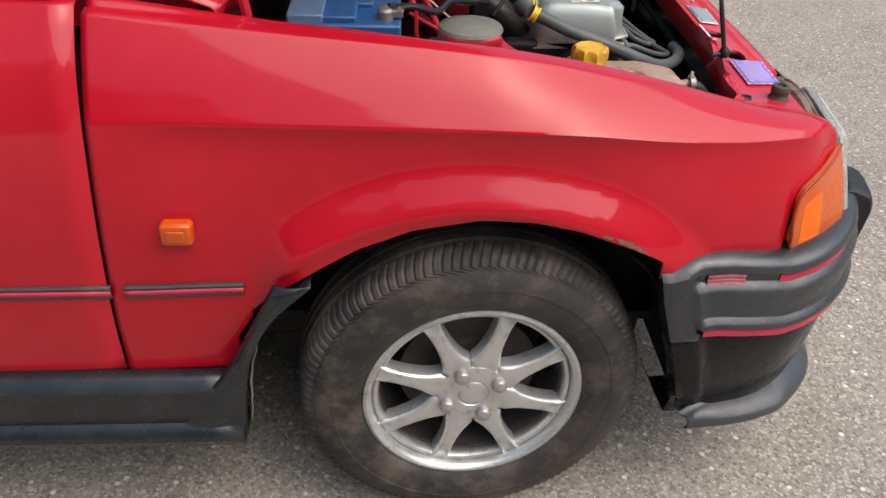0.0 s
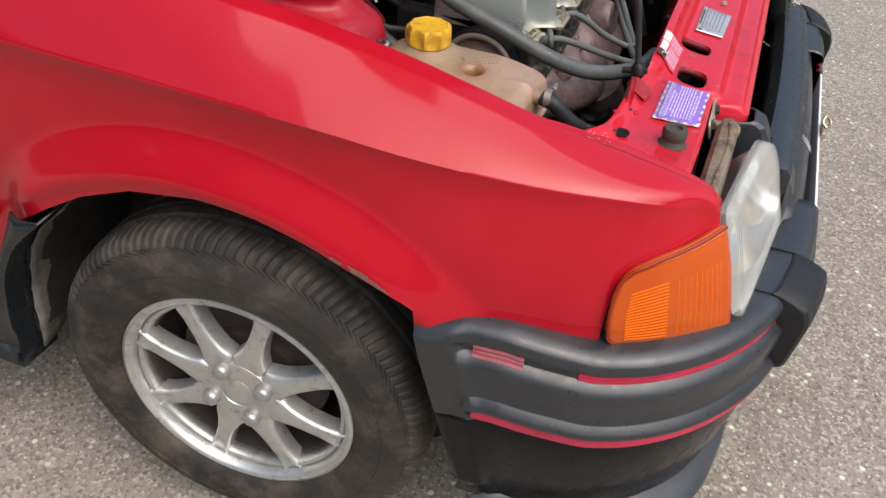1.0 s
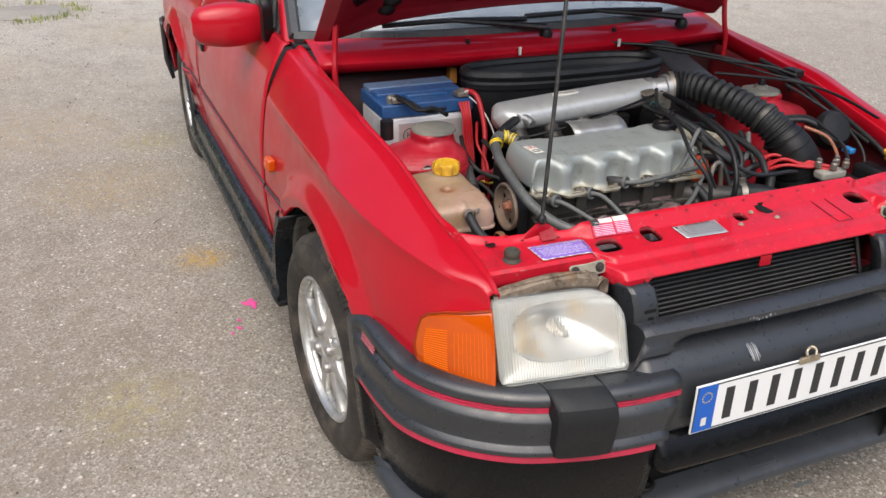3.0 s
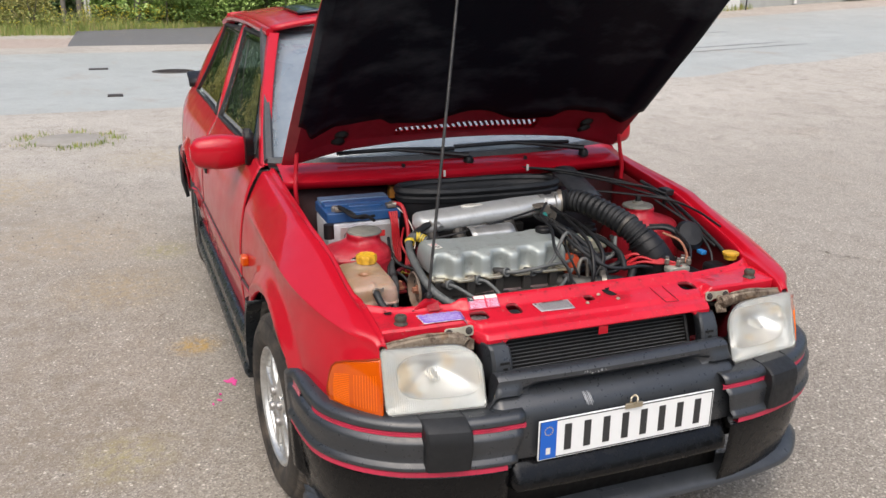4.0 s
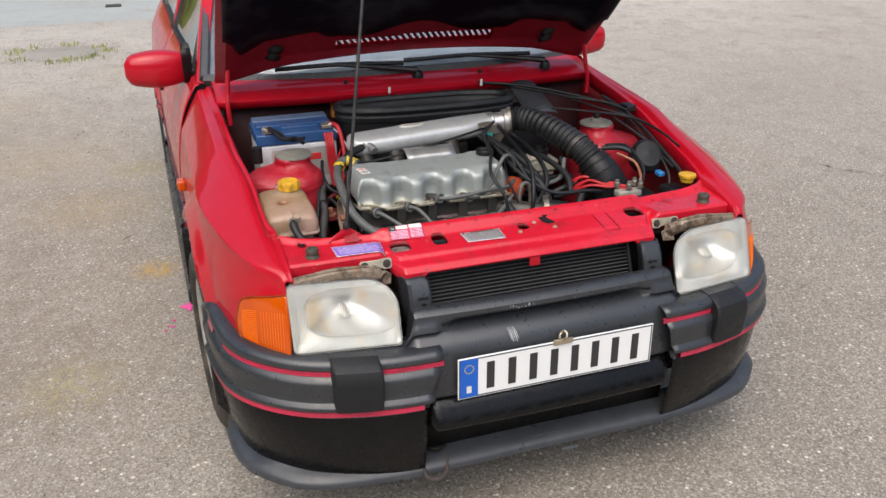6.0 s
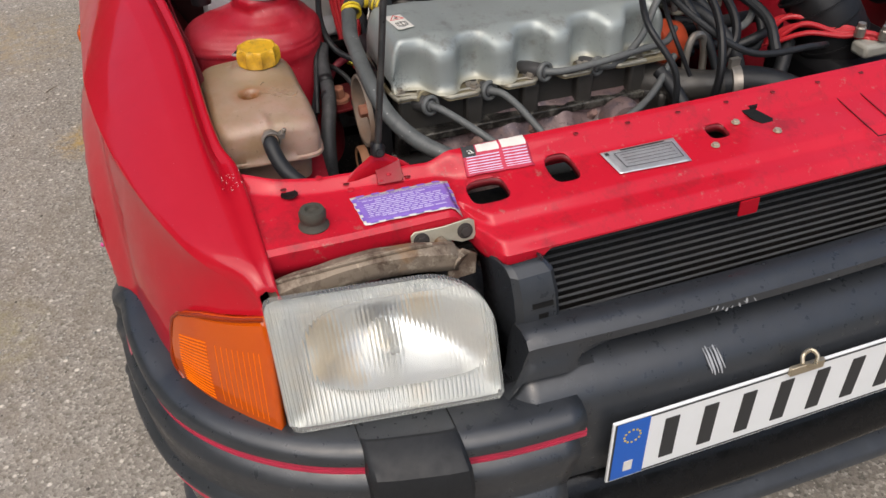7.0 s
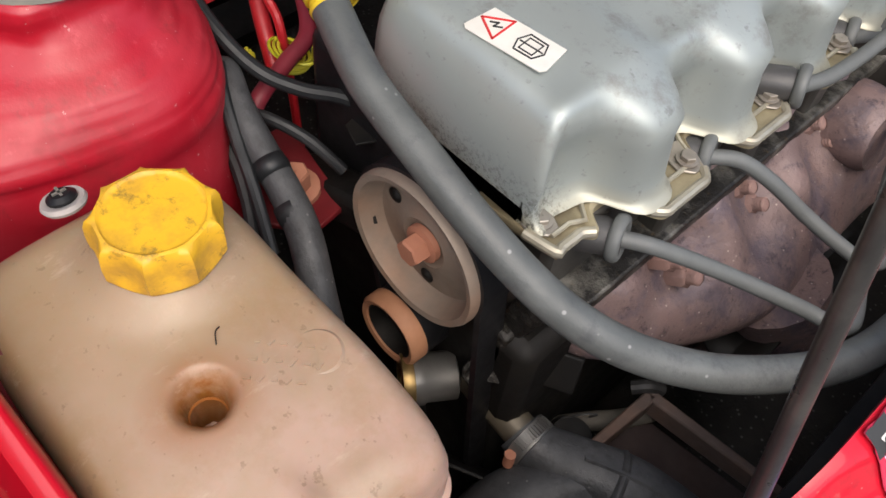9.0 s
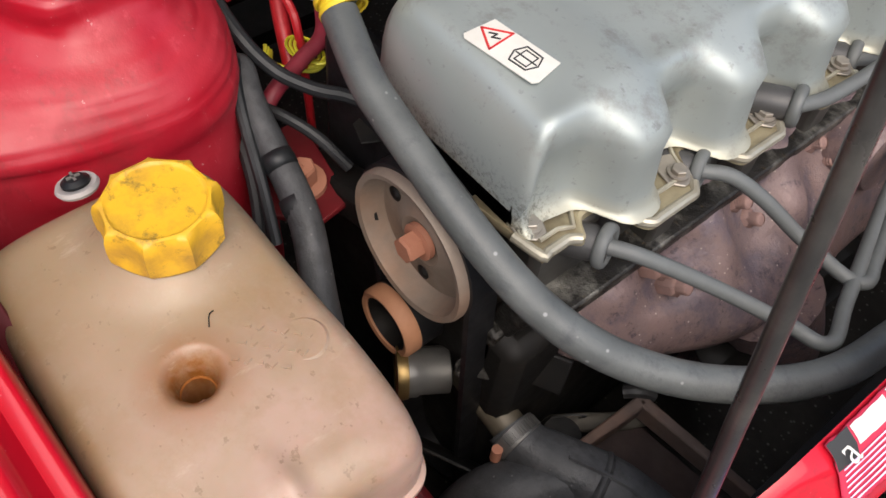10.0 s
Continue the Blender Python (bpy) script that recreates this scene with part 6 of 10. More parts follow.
for bx, y in ((-0.024, -0.3595), (0, -0.256), (0, -0.168), (0, -0.080), (0, 0.008)):
    hexbolt("cover_bolt", (0.296 + bx, y, 0.7560), (0, 0, 1), 0.0052, 0.0045, STEEL, cover, 1.4)
    tri_pl = G().prism([(0.276 + bx, y - 0.007), (0.298 + bx, y - 0.011), (0.306 + bx, y - 0.004), (0.306 + bx, y + 0.005), (0.296 + bx, y + 0.010), (0.282 + bx, y + 0.009)], 0.0018, Matrix.Translation((0, 0, 0.7535)))
    part("bolt_plate", tri_pl, STEEL, cover, bevel=0.0008)
# warning sticker on the cover
lab = Matrix.Translation((0.212, -0.3365, 0.8322)) @ Matrix.Rotation(radians(6), 4, 'Z') @ Matrix.Diagonal((0.72, 0.86, 1, 1))
sticker = part("warning_sticker", G().prism([(-0.034, -0.013), (-0.030, -0.016), (0.036, -0.014), (0.039, -0.010), (0.036, 0.014), (-0.030, 0.013)], 0.0006, lab), PAPER, cover, "white warning sticker with a red triangle")


def line_shape(pts, w, m, closed=False, h=0.0004):
    g = G()
    P = pts + pts[:1] if closed else pts
    for (x0, y0), (x1, y1) in zip(P, P[1:]):
        d = math.hypot(x1 - x0, y1 - y0)
        g.box(m @ Vector(((x0 + x1) / 2, (y0 + y1) / 2, 0)), (d + w * 0.6, w, h), m @ Matrix.Rotation(math.atan2(y1 - y0, x1 - x0), 4, 'Z'))
    return g


up = lab @ Matrix.Translation((0, 0, 0.0008))
part("red_triangle", line_shape([(-0.030, 0.0), (-0.009, 0.0115), (-0.009, -0.0115)], 0.0016, up, True), PRINT_RED, sticker)
part("bolt_symbol", line_shape([(-0.022, 0.0), (-0.0165, 0.003), (-0.017, -0.002), (-0.0115, 0.001)], 0.0013, up), INK, sticker)
part("book_symbol", line_shape([(0.004, 0.0), (0.008, 0.009), (0.024, 0.0085), (0.028, 0.0), (0.024, -0.0085), (0.008, -0.009)], 0.0011, up, True), INK, sticker)
part("book_symbol", line_shape([(0.006, 0.0), (0.026, 0.0)], 0.001, up), INK, sticker)
part("book_symbol", line_shape([(0.010, 0.006), (0.022, 0.006), (0.022, -0.006), (0.010, -0.006)], 0.0009, up, True), INK, sticker)
oil = part("oil_cap", G().lathe([(0.020, -0.01), (0.021, 0.004), (0.026, 0.006), (0.026, 0.016), (0.022, 0.02), (0.0, 0.0205)], (0.185, 0.028, 0.828), (0, 0, 1), 24), BLACK, cover, "black oil filler cap")
part("cap_mark", line_shape([(-0.012, 0), (0.012, 0)], 0.005, Matrix.Translation((0.185, 0.028, 0.8492)) @ Matrix.Rotation(radians(80), 4, 'Z')), STEEL, oil)

# --- cylinder head, block, exhaust side
part("cylinder_head", G().box((0.205, -0.158, 0.705), (0.165, 0.415, 0.088)), OILY, car, "oily aluminium cylinder head", bevel=0.006)
GREASY = Mat("greasy_bare_alloy", (0.20, 0.19, 0.165), 0.4, 0.5)
GREASY.mix(GREASY.ramp(GREASY.noise(28, 6, 0.7), 0.34, 0.52, 0, 0.97), (0.020, 0.018, 0.016))
GREASY.mix(GREASY.ramp(GREASY.noise(130, 5, 0.8), 0.60, 0.66, 0, 0.6), (0.13, 0.085, 0.035))
GREASY.bump(GREASY.noise(90, 5, 0.7), 0.8, 0.003)
GREASY = GREASY.m
ledge = part("head_ledge", G().box((0.296, -0.155, 0.695), (0.03, 0.42, 0.012)), GREASY, car, "greasy bare aluminium ledge", bevel=0.002)
for k in range(1, 5):
    part("head_lug", G().box((0.294, -0.345 + 0.088 * k, 0.72), (0.020, 0.026, 0.05)), OILY, ledge, bevel=0.004)
part("engine_block", G().box((0.19, -0.12, 0.52), (0.23, 0.52, 0.28)).box((0.14, -0.30, 0.60), (0.10, 0.10, 0.16)), BLACK_DEEP, car, "oily black engine block", bevel=0.012)
# exhaust manifold
ports = (-0.292, -0.204, -0.116, -0.028)


def manifold_mesh():
    """One broad casting that falls away from the head, humped at each port."""
    line = smooth_line([(0.288, 0, 0.704), (0.300, 0, 0.694), (0.308, 0, 0.668), (0.330, 0, 0.646), (0.350, 0, 0.632), (0.366, 0, 0.612), (0.370, 0, 0.590), (0.352, 0, 0.572), (0.32, 0, 0.56)], 5)
    rows = []
    for i in range(121):
        y = -0.335 + 0.395 * i / 120
        p = max(math.exp(-((y - c) / 0.025) ** 2) for c in ports)
        end = min(1.0, math.sqrt(max(0.0, 1 - (1 - min(1, (y + 0.335) / 0.05)) ** 2)) + 0.02)
        row = []
        for k, q in enumerate(line):
            t = k / (len(line) - 1)
            lift = 0.022 * p * math.exp(-((t - 0.30) / 0.16) ** 2) + 0.010 * math.exp(-((y + 0.17) / 0.08) ** 2) * math.exp(-((t - 0.62) / 0.2) ** 2)
            lift += 0.004 * noise.noise(Vector((y * 24, t * 7, 0.3))) + 0.0014 * noise.noise(Vector((y * 90, t * 24, 1.3)))
            x, z = q[0] + lift * 0.68, q[2] + lift * 0.72
            wide = sstep((y + 0.337) / 0.16)
            row.append((0.285 + (x - 0.285) * (0.25 + 0.75 * end) * (0.50 + 0.50 * wide), y, 0.655 + (z - 0.655) * (0.55 + 0.45 * end) * (0.6 + 0.4 * wide)))
        rows.append(row)
    g = G().grid(rows)
    g.add(rows[0], [tuple(range(len(rows[0])))])
    return g


manifold = part("exhaust_manifold", manifold_mesh(), MANIFOLD, car, "burnt purple-brown cast-iron exhaust manifold", sharp=70)
part("manifold_boss", G().tube([(0.302, -0.022, 0.655), (0.322, -0.026, 0.668), (0.343, -0.030, 0.672), (0.352, -0.031, 0.674)], [0.036, 0.034, 0.031, 0.027], 20, 6), MANIFOLD, manifold, bevel=0.003)
part("manifold_boss", G().tube([(0.350, -0.100, 0.622), (0.372, -0.098, 0.612)], [0.016, 0.011], 14, 4), MANIFOLD, manifold)
part("down_pipe", G().tube([(0.36, -0.15, 0.60), (0.385, -0.13, 0.54), (0.38, -0.10, 0.45), (0.34, -0.08, 0.36)], [0.045, 0.036, 0.03, 0.03], 18), MANIFOLD, manifold)
STUD = plain("rusted_stud", (0.27, 0.16, 0.135), 0.8, dirt=(0.16, 0.12, 0.12), dirty=0.6, grain=160, bump=0.5)
for y, x0 in ((-0.254, 0.314), (-0.162, 0.306), (-0.063, 0.303)):
    for dy, dx, dz in ((-0.004, 0.0, 0.004), (0.007, 0.011, -0.013)):
        g = G().lathe([(0.0085, -0.012), (0.0085, 0.003), (0.006, 0.006)], (x0 + dx, y + dy, 0.670 + dz), (0.75, 0, 0.65), 7)
        for k in range(4):
            g.lathe([(0.0042, 0.005 + 0.0025 * k), (0.0055, 0.006 + 0.0025 * k), (0.0042, 0.0073 + 0.0025 * k)], (x0 + dx, y + dy, 0.670 + dz), (0.75, 0, 0.65), 12)
        part("manifold_stud", g.lathe([(0.0042, 0.014), (0.0, 0.0145)], (x0 + dx, y + dy, 0.670 + dz), (0.75, 0, 0.65), 12), STUD, manifold, sharp=40)
part("heat_shield_edge", G().grid([[(0.345 + 0.05 * t, y, 0.585 - 0.02 * math.sin(t * 3)) for t in np.linspace(0, 1, 6)] for y in np.linspace(-0.215, 0.0, 10)]), BLACK_DEEP, car, "black heat shield under the manifold", thick=0.002)

# --- plugs and leads
lead_paths = (
    [(0.303, -0.324, 0.742), (0.318, -0.312, 0.740), (0.340, -0.290, 0.728), (0.365, -0.265, 0.712), (0.399, -0.238, 0.695), (0.418, -0.230, 0.691), (0.424, -0.222, 0.690), (0.4225, -0.212, 0.690), (0.413, -0.19, 0.690), (0.401, -0.155, 0.690), (0.378, -0.088, 0.690), (0.350, -0.01, 0.70), (0.31, 0.06, 0.73)],
    [(0.298, -0.233, 0.745), (0.314, -0.218, 0.744), (0.335, -0.202, 0.730), (0.360, -0.185, 0.708), (0.392, -0.172, 0.692), (0.405, -0.168, 0.690), (0.411, -0.162, 0.690), (0.410, -0.154, 0.690), (0.405, -0.142, 0.690), (0.384, -0.083, 0.694), (0.350, 0.0, 0.71), (0.30, 0.07, 0.745)],
    [(0.306, -0.150, 0.762), (0.314, -0.12, 0.762), (0.318, -0.06, 0.768), (0.312, 0.0, 0.772), (0.295, 0.055, 0.768), (0.27, 0.085, 0.775)],
    [(0.296, -0.060, 0.750), (0.308, -0.035, 0.755), (0.310, 0.0, 0.79), (0.30, 0.025, 0.835), (0.285, 0.05, 0.855), (0.25, 0.085, 0.83), (0.24, 0.10, 0.79)],
)
for pth in lead_paths:
    ld = part("spark_lead", G().tube(pth, 0.0052, 12, 10), LEAD, car, "grey ignition lead")
    o = Vector(pth[0])
    d = (Vector(pth[1]) - o).normalized()
    part("plug_boot", G().lathe([(0.0085, -0.05), (0.0115, -0.03), (0.0115, -0.008), (0.0095, -0.002), (0.0095, 0.002)], o, Vector((0.9, 0.6, 0.1)), 20), BOOT, ld, "dark rubber plug boot", sharp=50, thick=0.001)
    part("boot_collar", G().lathe([(0.0068 + 0.0062 * (1 - math.cos(b)) * 0.5 + 0.002, 0.0042 * math.sin(b)) for b in np.linspace(0.0, 2 * math.pi, 13)], o, Vector((0.95, 0.35, 0.15)), 28).lathe([(0.0095, -0.001), (0.006, 0.003), (0.0, 0.003)], o, Vector((0.95, 0.35, 0.15)), 20), LEAD, ld, "grey rubber collar ring", sharp=60)

# --- breather hoses at the front of the engine
big = part("breather_hose", G().tube([(0.125, -0.388, 0.820), (0.162, -0.397, 0.805), (0.186, -0.398, 0.795), (0.214, -0.398, 0.785), (0.246, -0.398, 0.774), (0.280, -0.395, 0.760), (0.310, -0.388, 0.746), (0.336, -0.376, 0.733), (0.361, -0.357, 0.720), (0.386, -0.333, 0.711), (0.408, -0.305, 0.705), (0.428, -0.271, 0.700), (0.441, -0.235, 0.698), (0.447, -0.18, 0.69)], 0.0112, 24, 8), HOSE_GREY, car, "thick grey rubber breather hose, scuffed")
part("breather_tee", G().tube([(0.112, -0.381, 0.824), (0.098, -0.362, 0.830), (0.104, -0.345, 0.828), (0.125, -0.330, 0.82)], 0.0135, 18), HOSE_GREY, car, "grey rubber breather elbow")
for o, d in (((0.118, -0.382, 0.820), (0.6, -0.1, -0.3)), ((0.101, -0.351, 0.829), (0.2, 0.8, -0.1)), ((0.114, -0.337, 0.824), (0.7, 0.6, -0.2))):
    d = Vector(d).normalized()
    clip = part("yellow_clip", G().lathe([(0.0130, -0.006), (0.0150, -0.0055), (0.0150, -0.0025), (0.0130, -0.002)], o, d, 22).lathe([(0.0130, 0.002), (0.0150, 0.0025), (0.0150, 0.0055), (0.0130, 0.006)], o, d, 22).lathe([(0.0125, -0.004), (0.0138, 0.0), (0.0125, 0.004)], o, d, 22), YEL_CLIP, big, "yellow spring clip", thick=0.001)
pipe = part("plenum_hose", G().tube([(0.098, -0.362, 0.834), (0.075, -0.335, 0.842), (0.05, -0.30, 0.848), (0.03, -0.27, 0.852)], 0.011, 14), RUBBER, car, "black hose to the inlet")
part("hose_clamp", G().lathe([(0.0115, -0.007), (0.0135, -0.006), (0.0135, 0.006), (0.0115, 0.007)], (0.045, -0.293, 0.849), (-0.5, 0.75, 0.1), 20), STEEL, pipe, thick=0.001)
part("pipe_stub", G().tube([(0.04, -0.285, 0.852), (0.062, -0.272, 0.848), (0.078, -0.268, 0.842)], 0.0105, 16), CAST, pipe)

# --- pulleys and belt
cam_p = Vector((0.217, -0.402, 0.706))
pul = part("cam_pulley", G().lathe([(0.0, -0.012), (0.014, -0.012), (0.018, -0.009), (0.030, -0.013), (0.044, -0.014), (0.047, -0.006), (0.049, 0.002), (0.053, 0.003), (0.0545, 0.0), (0.0545, -0.006), (0.050, -0.009), (0.050, -0.026), (0.0545, -0.028)], cam_p, (0, -1, 0), 56), PULLEY, car, "dished rusty pulley", sharp=40)
hexbolt("pulley_bolt", cam_p + Vector((0, 0.011, 0)), (0, -1, 0), 0.0095, 0.016, COPPER, pul, 1.4)
for k in range(3):
    a = 0.6 + k * 2.1
    part("pulley_hole", G().lathe([(0.0, 0.0), (0.0055, 0.0)], cam_p + Vector((0.034 * math.cos(a), 0.0125, 0.034 * math.sin(a))), (0, -1, 0), 14), BLACK_DEEP, pul, thick=0.0006)
RIM_RUST = plain("rusty_rim", (0.40, 0.19, 0.10), 0.7, 0.1, dirt=(0.20, 0.09, 0.05), dirty=0.6)
small_p = Vector((0.210, -0.408, 0.612))
pul2 = part("idler_pulley", G().lathe([(0.0, -0.014), (0.014, -0.014), (0.0215, -0.012), (0.0225, 0.004), (0.026, 0.005), (0.0285, 0.002), (0.0285, -0.008)], small_p, (0, -1, 0), 40), RIM_RUST, car, "small pulley with a rusty rim", sharp=40)
part("pulley_drum", G().lathe([(0.0280, -0.008), (0.0280, -0.05), (0.02, -0.052)], small_p, (0, -1, 0), 32), BLACK, pul2)
part("pulley_hub", G().lathe([(0.0221, 0.0025), (0.0212, -0.011), (0.012, -0.0125), (0.0, -0.0125)], small_p, (0, -1, 0), 24), BLACK_DEEP, pul2)


def belt_loop(c1, r1, c2, r2, y0, y1):
    g = G()
    ring = [(c1[0] + r1 * math.cos(a), c1[1] + r1 * math.sin(a)) for a in np.linspace(-0.15, math.pi + 0.15, 26)] + [(c2[0] + r2 * math.cos(a), c2[1] + r2 * math.sin(a)) for a in np.linspace(math.pi + 0.2, 2 * math.pi - 0.2, 16)]
    inner = [(c1[0] + (r1 - 0.005) * math.cos(a), c1[1] + (r1 - 0.005) * math.sin(a)) for a in np.linspace(-0.15, math.pi + 0.15, 26)] + [(c2[0] + (r2 - 0.005) * math.cos(a), c2[1] + (r2 - 0.005) * math.sin(a)) for a in np.linspace(math.pi + 0.2, 2 * math.pi - 0.2, 16)]
    return g.grid([[(x, y1, z) for x, z in inner], [(x, y0, z) for x, z in inner], [(x, y0, z) for x, z in ring], [(x, y1, z) for x, z in ring]], close_u=True, close_v=True)


part("drive_belt", belt_loop((0.217, 0.706), 0.057, (0.262, 0.47), 0.035, -0.398, -0.375), BLACK, car, "black rubber drive belt")
part("belt_cover", G().box((0.165, -0.352, 0.70), (0.19, 0.03, 0.13)).box((0.20, -0.35, 0.58), (0.14, 0.03, 0.18)), BLACK, car, "black plastic belt cover", bevel=0.01)
fitting = part("sensor_fitting", G().lathe([(0.0175, 0.0), (0.0195, 0.002), (0.0195, 0.010), (0.0180, 0.012), (0.0180, 0.034), (0.012, 0.036), (0.0, 0.037)], (0.234, -0.412, 0.577), (0.55, 0.85, 0.0), 28), BRIGHT_STEEL, car, "bright steel union on the engine's end", sharp=40)
part("brass_ring", G().lathe([(0.0150, -0.006), (0.0205, -0.005), (0.0212, -0.001), (0.0205, 0.003), (0.0180, 0.004)], (0.234, -0.412, 0.577), (0.55, 0.85, 0.0), 28), BRASS, fitting, "brass ring", sharp=40)
for dx, dy, dz in ((0.276, -0.372, 0.608), (0.288, -0.362, 0.600), (0.268, -0.380, 0.600)):
    hexbolt("greasy_nut", (dx, dy, dz), (0.5, -0.6, 0.6), 0.0075, 0.014, GREASY, car, 1.3)
part("alloy_bracket", G().prism([(-0.020, -0.016), (0.020, -0.016), (0.020, 0.004), (0.012, 0.004), (0.012, -0.010), (-0.012, -0.010), (-0.012, 0.016), (-0.020, 0.016)], 0.030, Matrix.Translation((0.300, -0.338, 0.588)) @ Matrix.Rotation(0.5, 4, 'Z') @ Matrix.Rotation(-0.5, 4, 'X')), BLACK_DEEP, car, "dull black bracket below the head", bevel=0.0015)
part("pump_block", G().box((0.268, -0.335, 0.57), (0.05, 0.04, 0.035), Matrix.Rotation(0.5, 4, 'Y')), OILY, car, bevel=0.005)
part("front_casting", G().box((0.284, -0.362, 0.680), (0.022, 0.02, 0.045), Matrix.Rotation(0.35, 4, 'Y')).box((0.275, -0.37, 0.645), (0.02, 0.02, 0.035)), GREASY, car, "oily cast lug beside the head", bevel=0.004)

# --- tubes between tower and pulley
cond = part("wiring_conduit", G().tube([(0.028, -0.412, 0.700), (0.040, -0.416, 0.730), (0.056, -0.419, 0.742), (0.079, -0.427, 0.735), (0.104, -0.431, 0.722), (0.132, -0.434, 0.709), (0.160, -0.440, 0.695), (0.19, -0.452, 0.665), (0.21, -0.458, 0.63), (0.215, -0.46, 0.57)], [0.007, 0.0075, 0.0085, 0.0095, 0.0105, 0.0108, 0.0112, 0.0115, 0.0115, 0.0115], 18, 8), OLD_HOSE, car, "dusty black taped wiring conduit")
for p, d, r in (((0.118, -0.4325, 0.7155), (1, -0.1, -0.45), 0.0109), ((0.146, -0.437, 0.702), (1, -0.15, -0.5), 0.0112)):
    part("tape_ring", G().lathe([(r + 0.0001, -0.006), (r + 0.0006, 0.0), (r + 0.0001, 0.006)], p, d, 20), RUBBER, cond, thick=0.0006)
part("thin_cable", G().tube([(0.030, -0.430, 0.715), (0.050, -0.434, 0.722), (0.087, -0.441, 0.706), (0.112, -0.449, 0.693), (0.135, -0.460, 0.672), (0.15, -0.466, 0.63)], 0.0052, 10), RUBBER, car, "thin dusty black cable")
part("thin_cable", G().tube([(0.056, -0.424, 0.752), (0.075, -0.434, 0.744), (0.098, -0.442, 0.728), (0.125, -0.450, 0.708), (0.15, -0.458, 0.68)], 0.0042, 10), RUBBER, car)
part("thin_cable", G().tube([(-0.04, -0.40, 0.79), (0.002, -0.409, 0.770), (0.041, -0.410, 0.755), (0.067, -0.401, 0.740), (0.091, -0.387, 0.735), (0.106, -0.369, 0.730), (0.125, -0.35, 0.72)], 0.0050, 10), RUBBER, car, "thin dusty black cable")
part("thin_cable", G().tube([(0.060, -0.420, 0.715), (0.085, -0.408, 0.716), (0.108, -0.396, 0.708), (0.13, -0.385, 0.69)], 0.0042, 10), RUBBER, car)
part("vacuum_pipe", G().tube([(-0.02, -0.35, 0.78), (0.03, -0.345, 0.77), (0.08, -0.352, 0.755), (0.115, -0.35, 0.75)], 0.006, 10), RUBBER, car)
part("red_fuel_pipe", G().tube([(-0.10, -0.25, 0.79), (-0.05, -0.29, 0.76), (0.0, -0.32, 0.735), (0.035, -0.341, 0.722), (0.048, -0.37, 0.718), (0.061, -0.406, 0.707), (0.07, -0.43, 0.66), (0.07, -0.44, 0.60)], 0.0062, 12), plain("maroon_hose", (0.22, 0.02, 0.035), 0.5), car, "dark red rubber pipe")
part("red_wire", G().tube([(-0.10, -0.33, 0.80), (-0.03, -0.36, 0.77), (0.0, -0.350, 0.735), (0.02, -0.352, 0.71), (0.03, -0.35, 0.60)], 0.0035, 8), RED_WIRE, car)
for k in range(3):
    part("yellow_wire", G().tube([(-0.01 + 0.004 * k, -0.365, 0.69), (0.005 + 0.005 * k, -0.372, 0.685 + 0.004 * k), (0.022 + 0.004 * k, -0.355 + 0.003 * k, 0.685), (0.03, -0.335, 0.69), (0.02, -0.325, 0.70)], 0.0016, 6), plain("yellow_wire", (0.6, 0.55, 0.03), 0.45) if k == 0 else bpy.data.materials["yellow_wire"], car)
part("yellow_wire", G().tube([(0.018 + 0.016 * math.cos(b * 1.0) + 0.0010 * b, -0.352 + 0.009 * math.sin(b), 0.700 + 0.0006 * b) for b in np.linspace(0, 19, 60)], 0.0013, 6, 1), bpy.data.materials["yellow_wire"], car, "coiled yellow wire")
part("steel_tab", G().prism([(0.112, -0.352), (0.118, -0.374), (0.136, -0.380), (0.142, -0.368), (0.13, -0.350)], 0.002, Matrix.Translation((0, 0, 0.715))), BLACK_DEEP, car, bevel=0.0008)
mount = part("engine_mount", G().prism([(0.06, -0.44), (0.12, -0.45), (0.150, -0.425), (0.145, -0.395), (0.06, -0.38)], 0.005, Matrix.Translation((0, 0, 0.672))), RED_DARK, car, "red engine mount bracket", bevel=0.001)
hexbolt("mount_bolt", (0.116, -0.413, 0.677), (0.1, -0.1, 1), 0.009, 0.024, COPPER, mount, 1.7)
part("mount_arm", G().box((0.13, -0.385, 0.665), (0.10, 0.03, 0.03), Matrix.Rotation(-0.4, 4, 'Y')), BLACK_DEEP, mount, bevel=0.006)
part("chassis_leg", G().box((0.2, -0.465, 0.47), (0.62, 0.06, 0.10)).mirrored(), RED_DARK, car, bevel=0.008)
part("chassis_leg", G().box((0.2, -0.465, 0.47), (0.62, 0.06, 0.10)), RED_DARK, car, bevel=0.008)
brace = G().grid([[(0.262, -0.520, 0.672), (0.266, -0.478, 0.676)], [(0.296, -0.513, 0.660), (0.302, -0.479, 0.660)], [(0.356, -0.534, 0.622), (0.382, -0.484, 0.620)], [(0.400, -0.545, 0.590), (0.425, -0.480, 0.588)]])
part("wing_brace", brace, TOWER_RED, car, "bright red pressed brace beside the tank", thick=0.003)
# --- lower hoses by the radiator
low = part("radiator_hose", G().tube([(0.309, -0.3685, 0.5545), (0.316, -0.3685, 0.553), (0.330, -0.3660, 0.551), (0.356, -0.356, 0.548), (0.394, -0.338, 0.542), (0.45, -0.318, 0.522), (0.51, -0.30, 0.49)], [0.0178, 0.0180, 0.0195, 0.0240, 0.0270, 0.026, 0.024], 24, 8), OLD_HOSE, car, "thick perished black radiator hose")
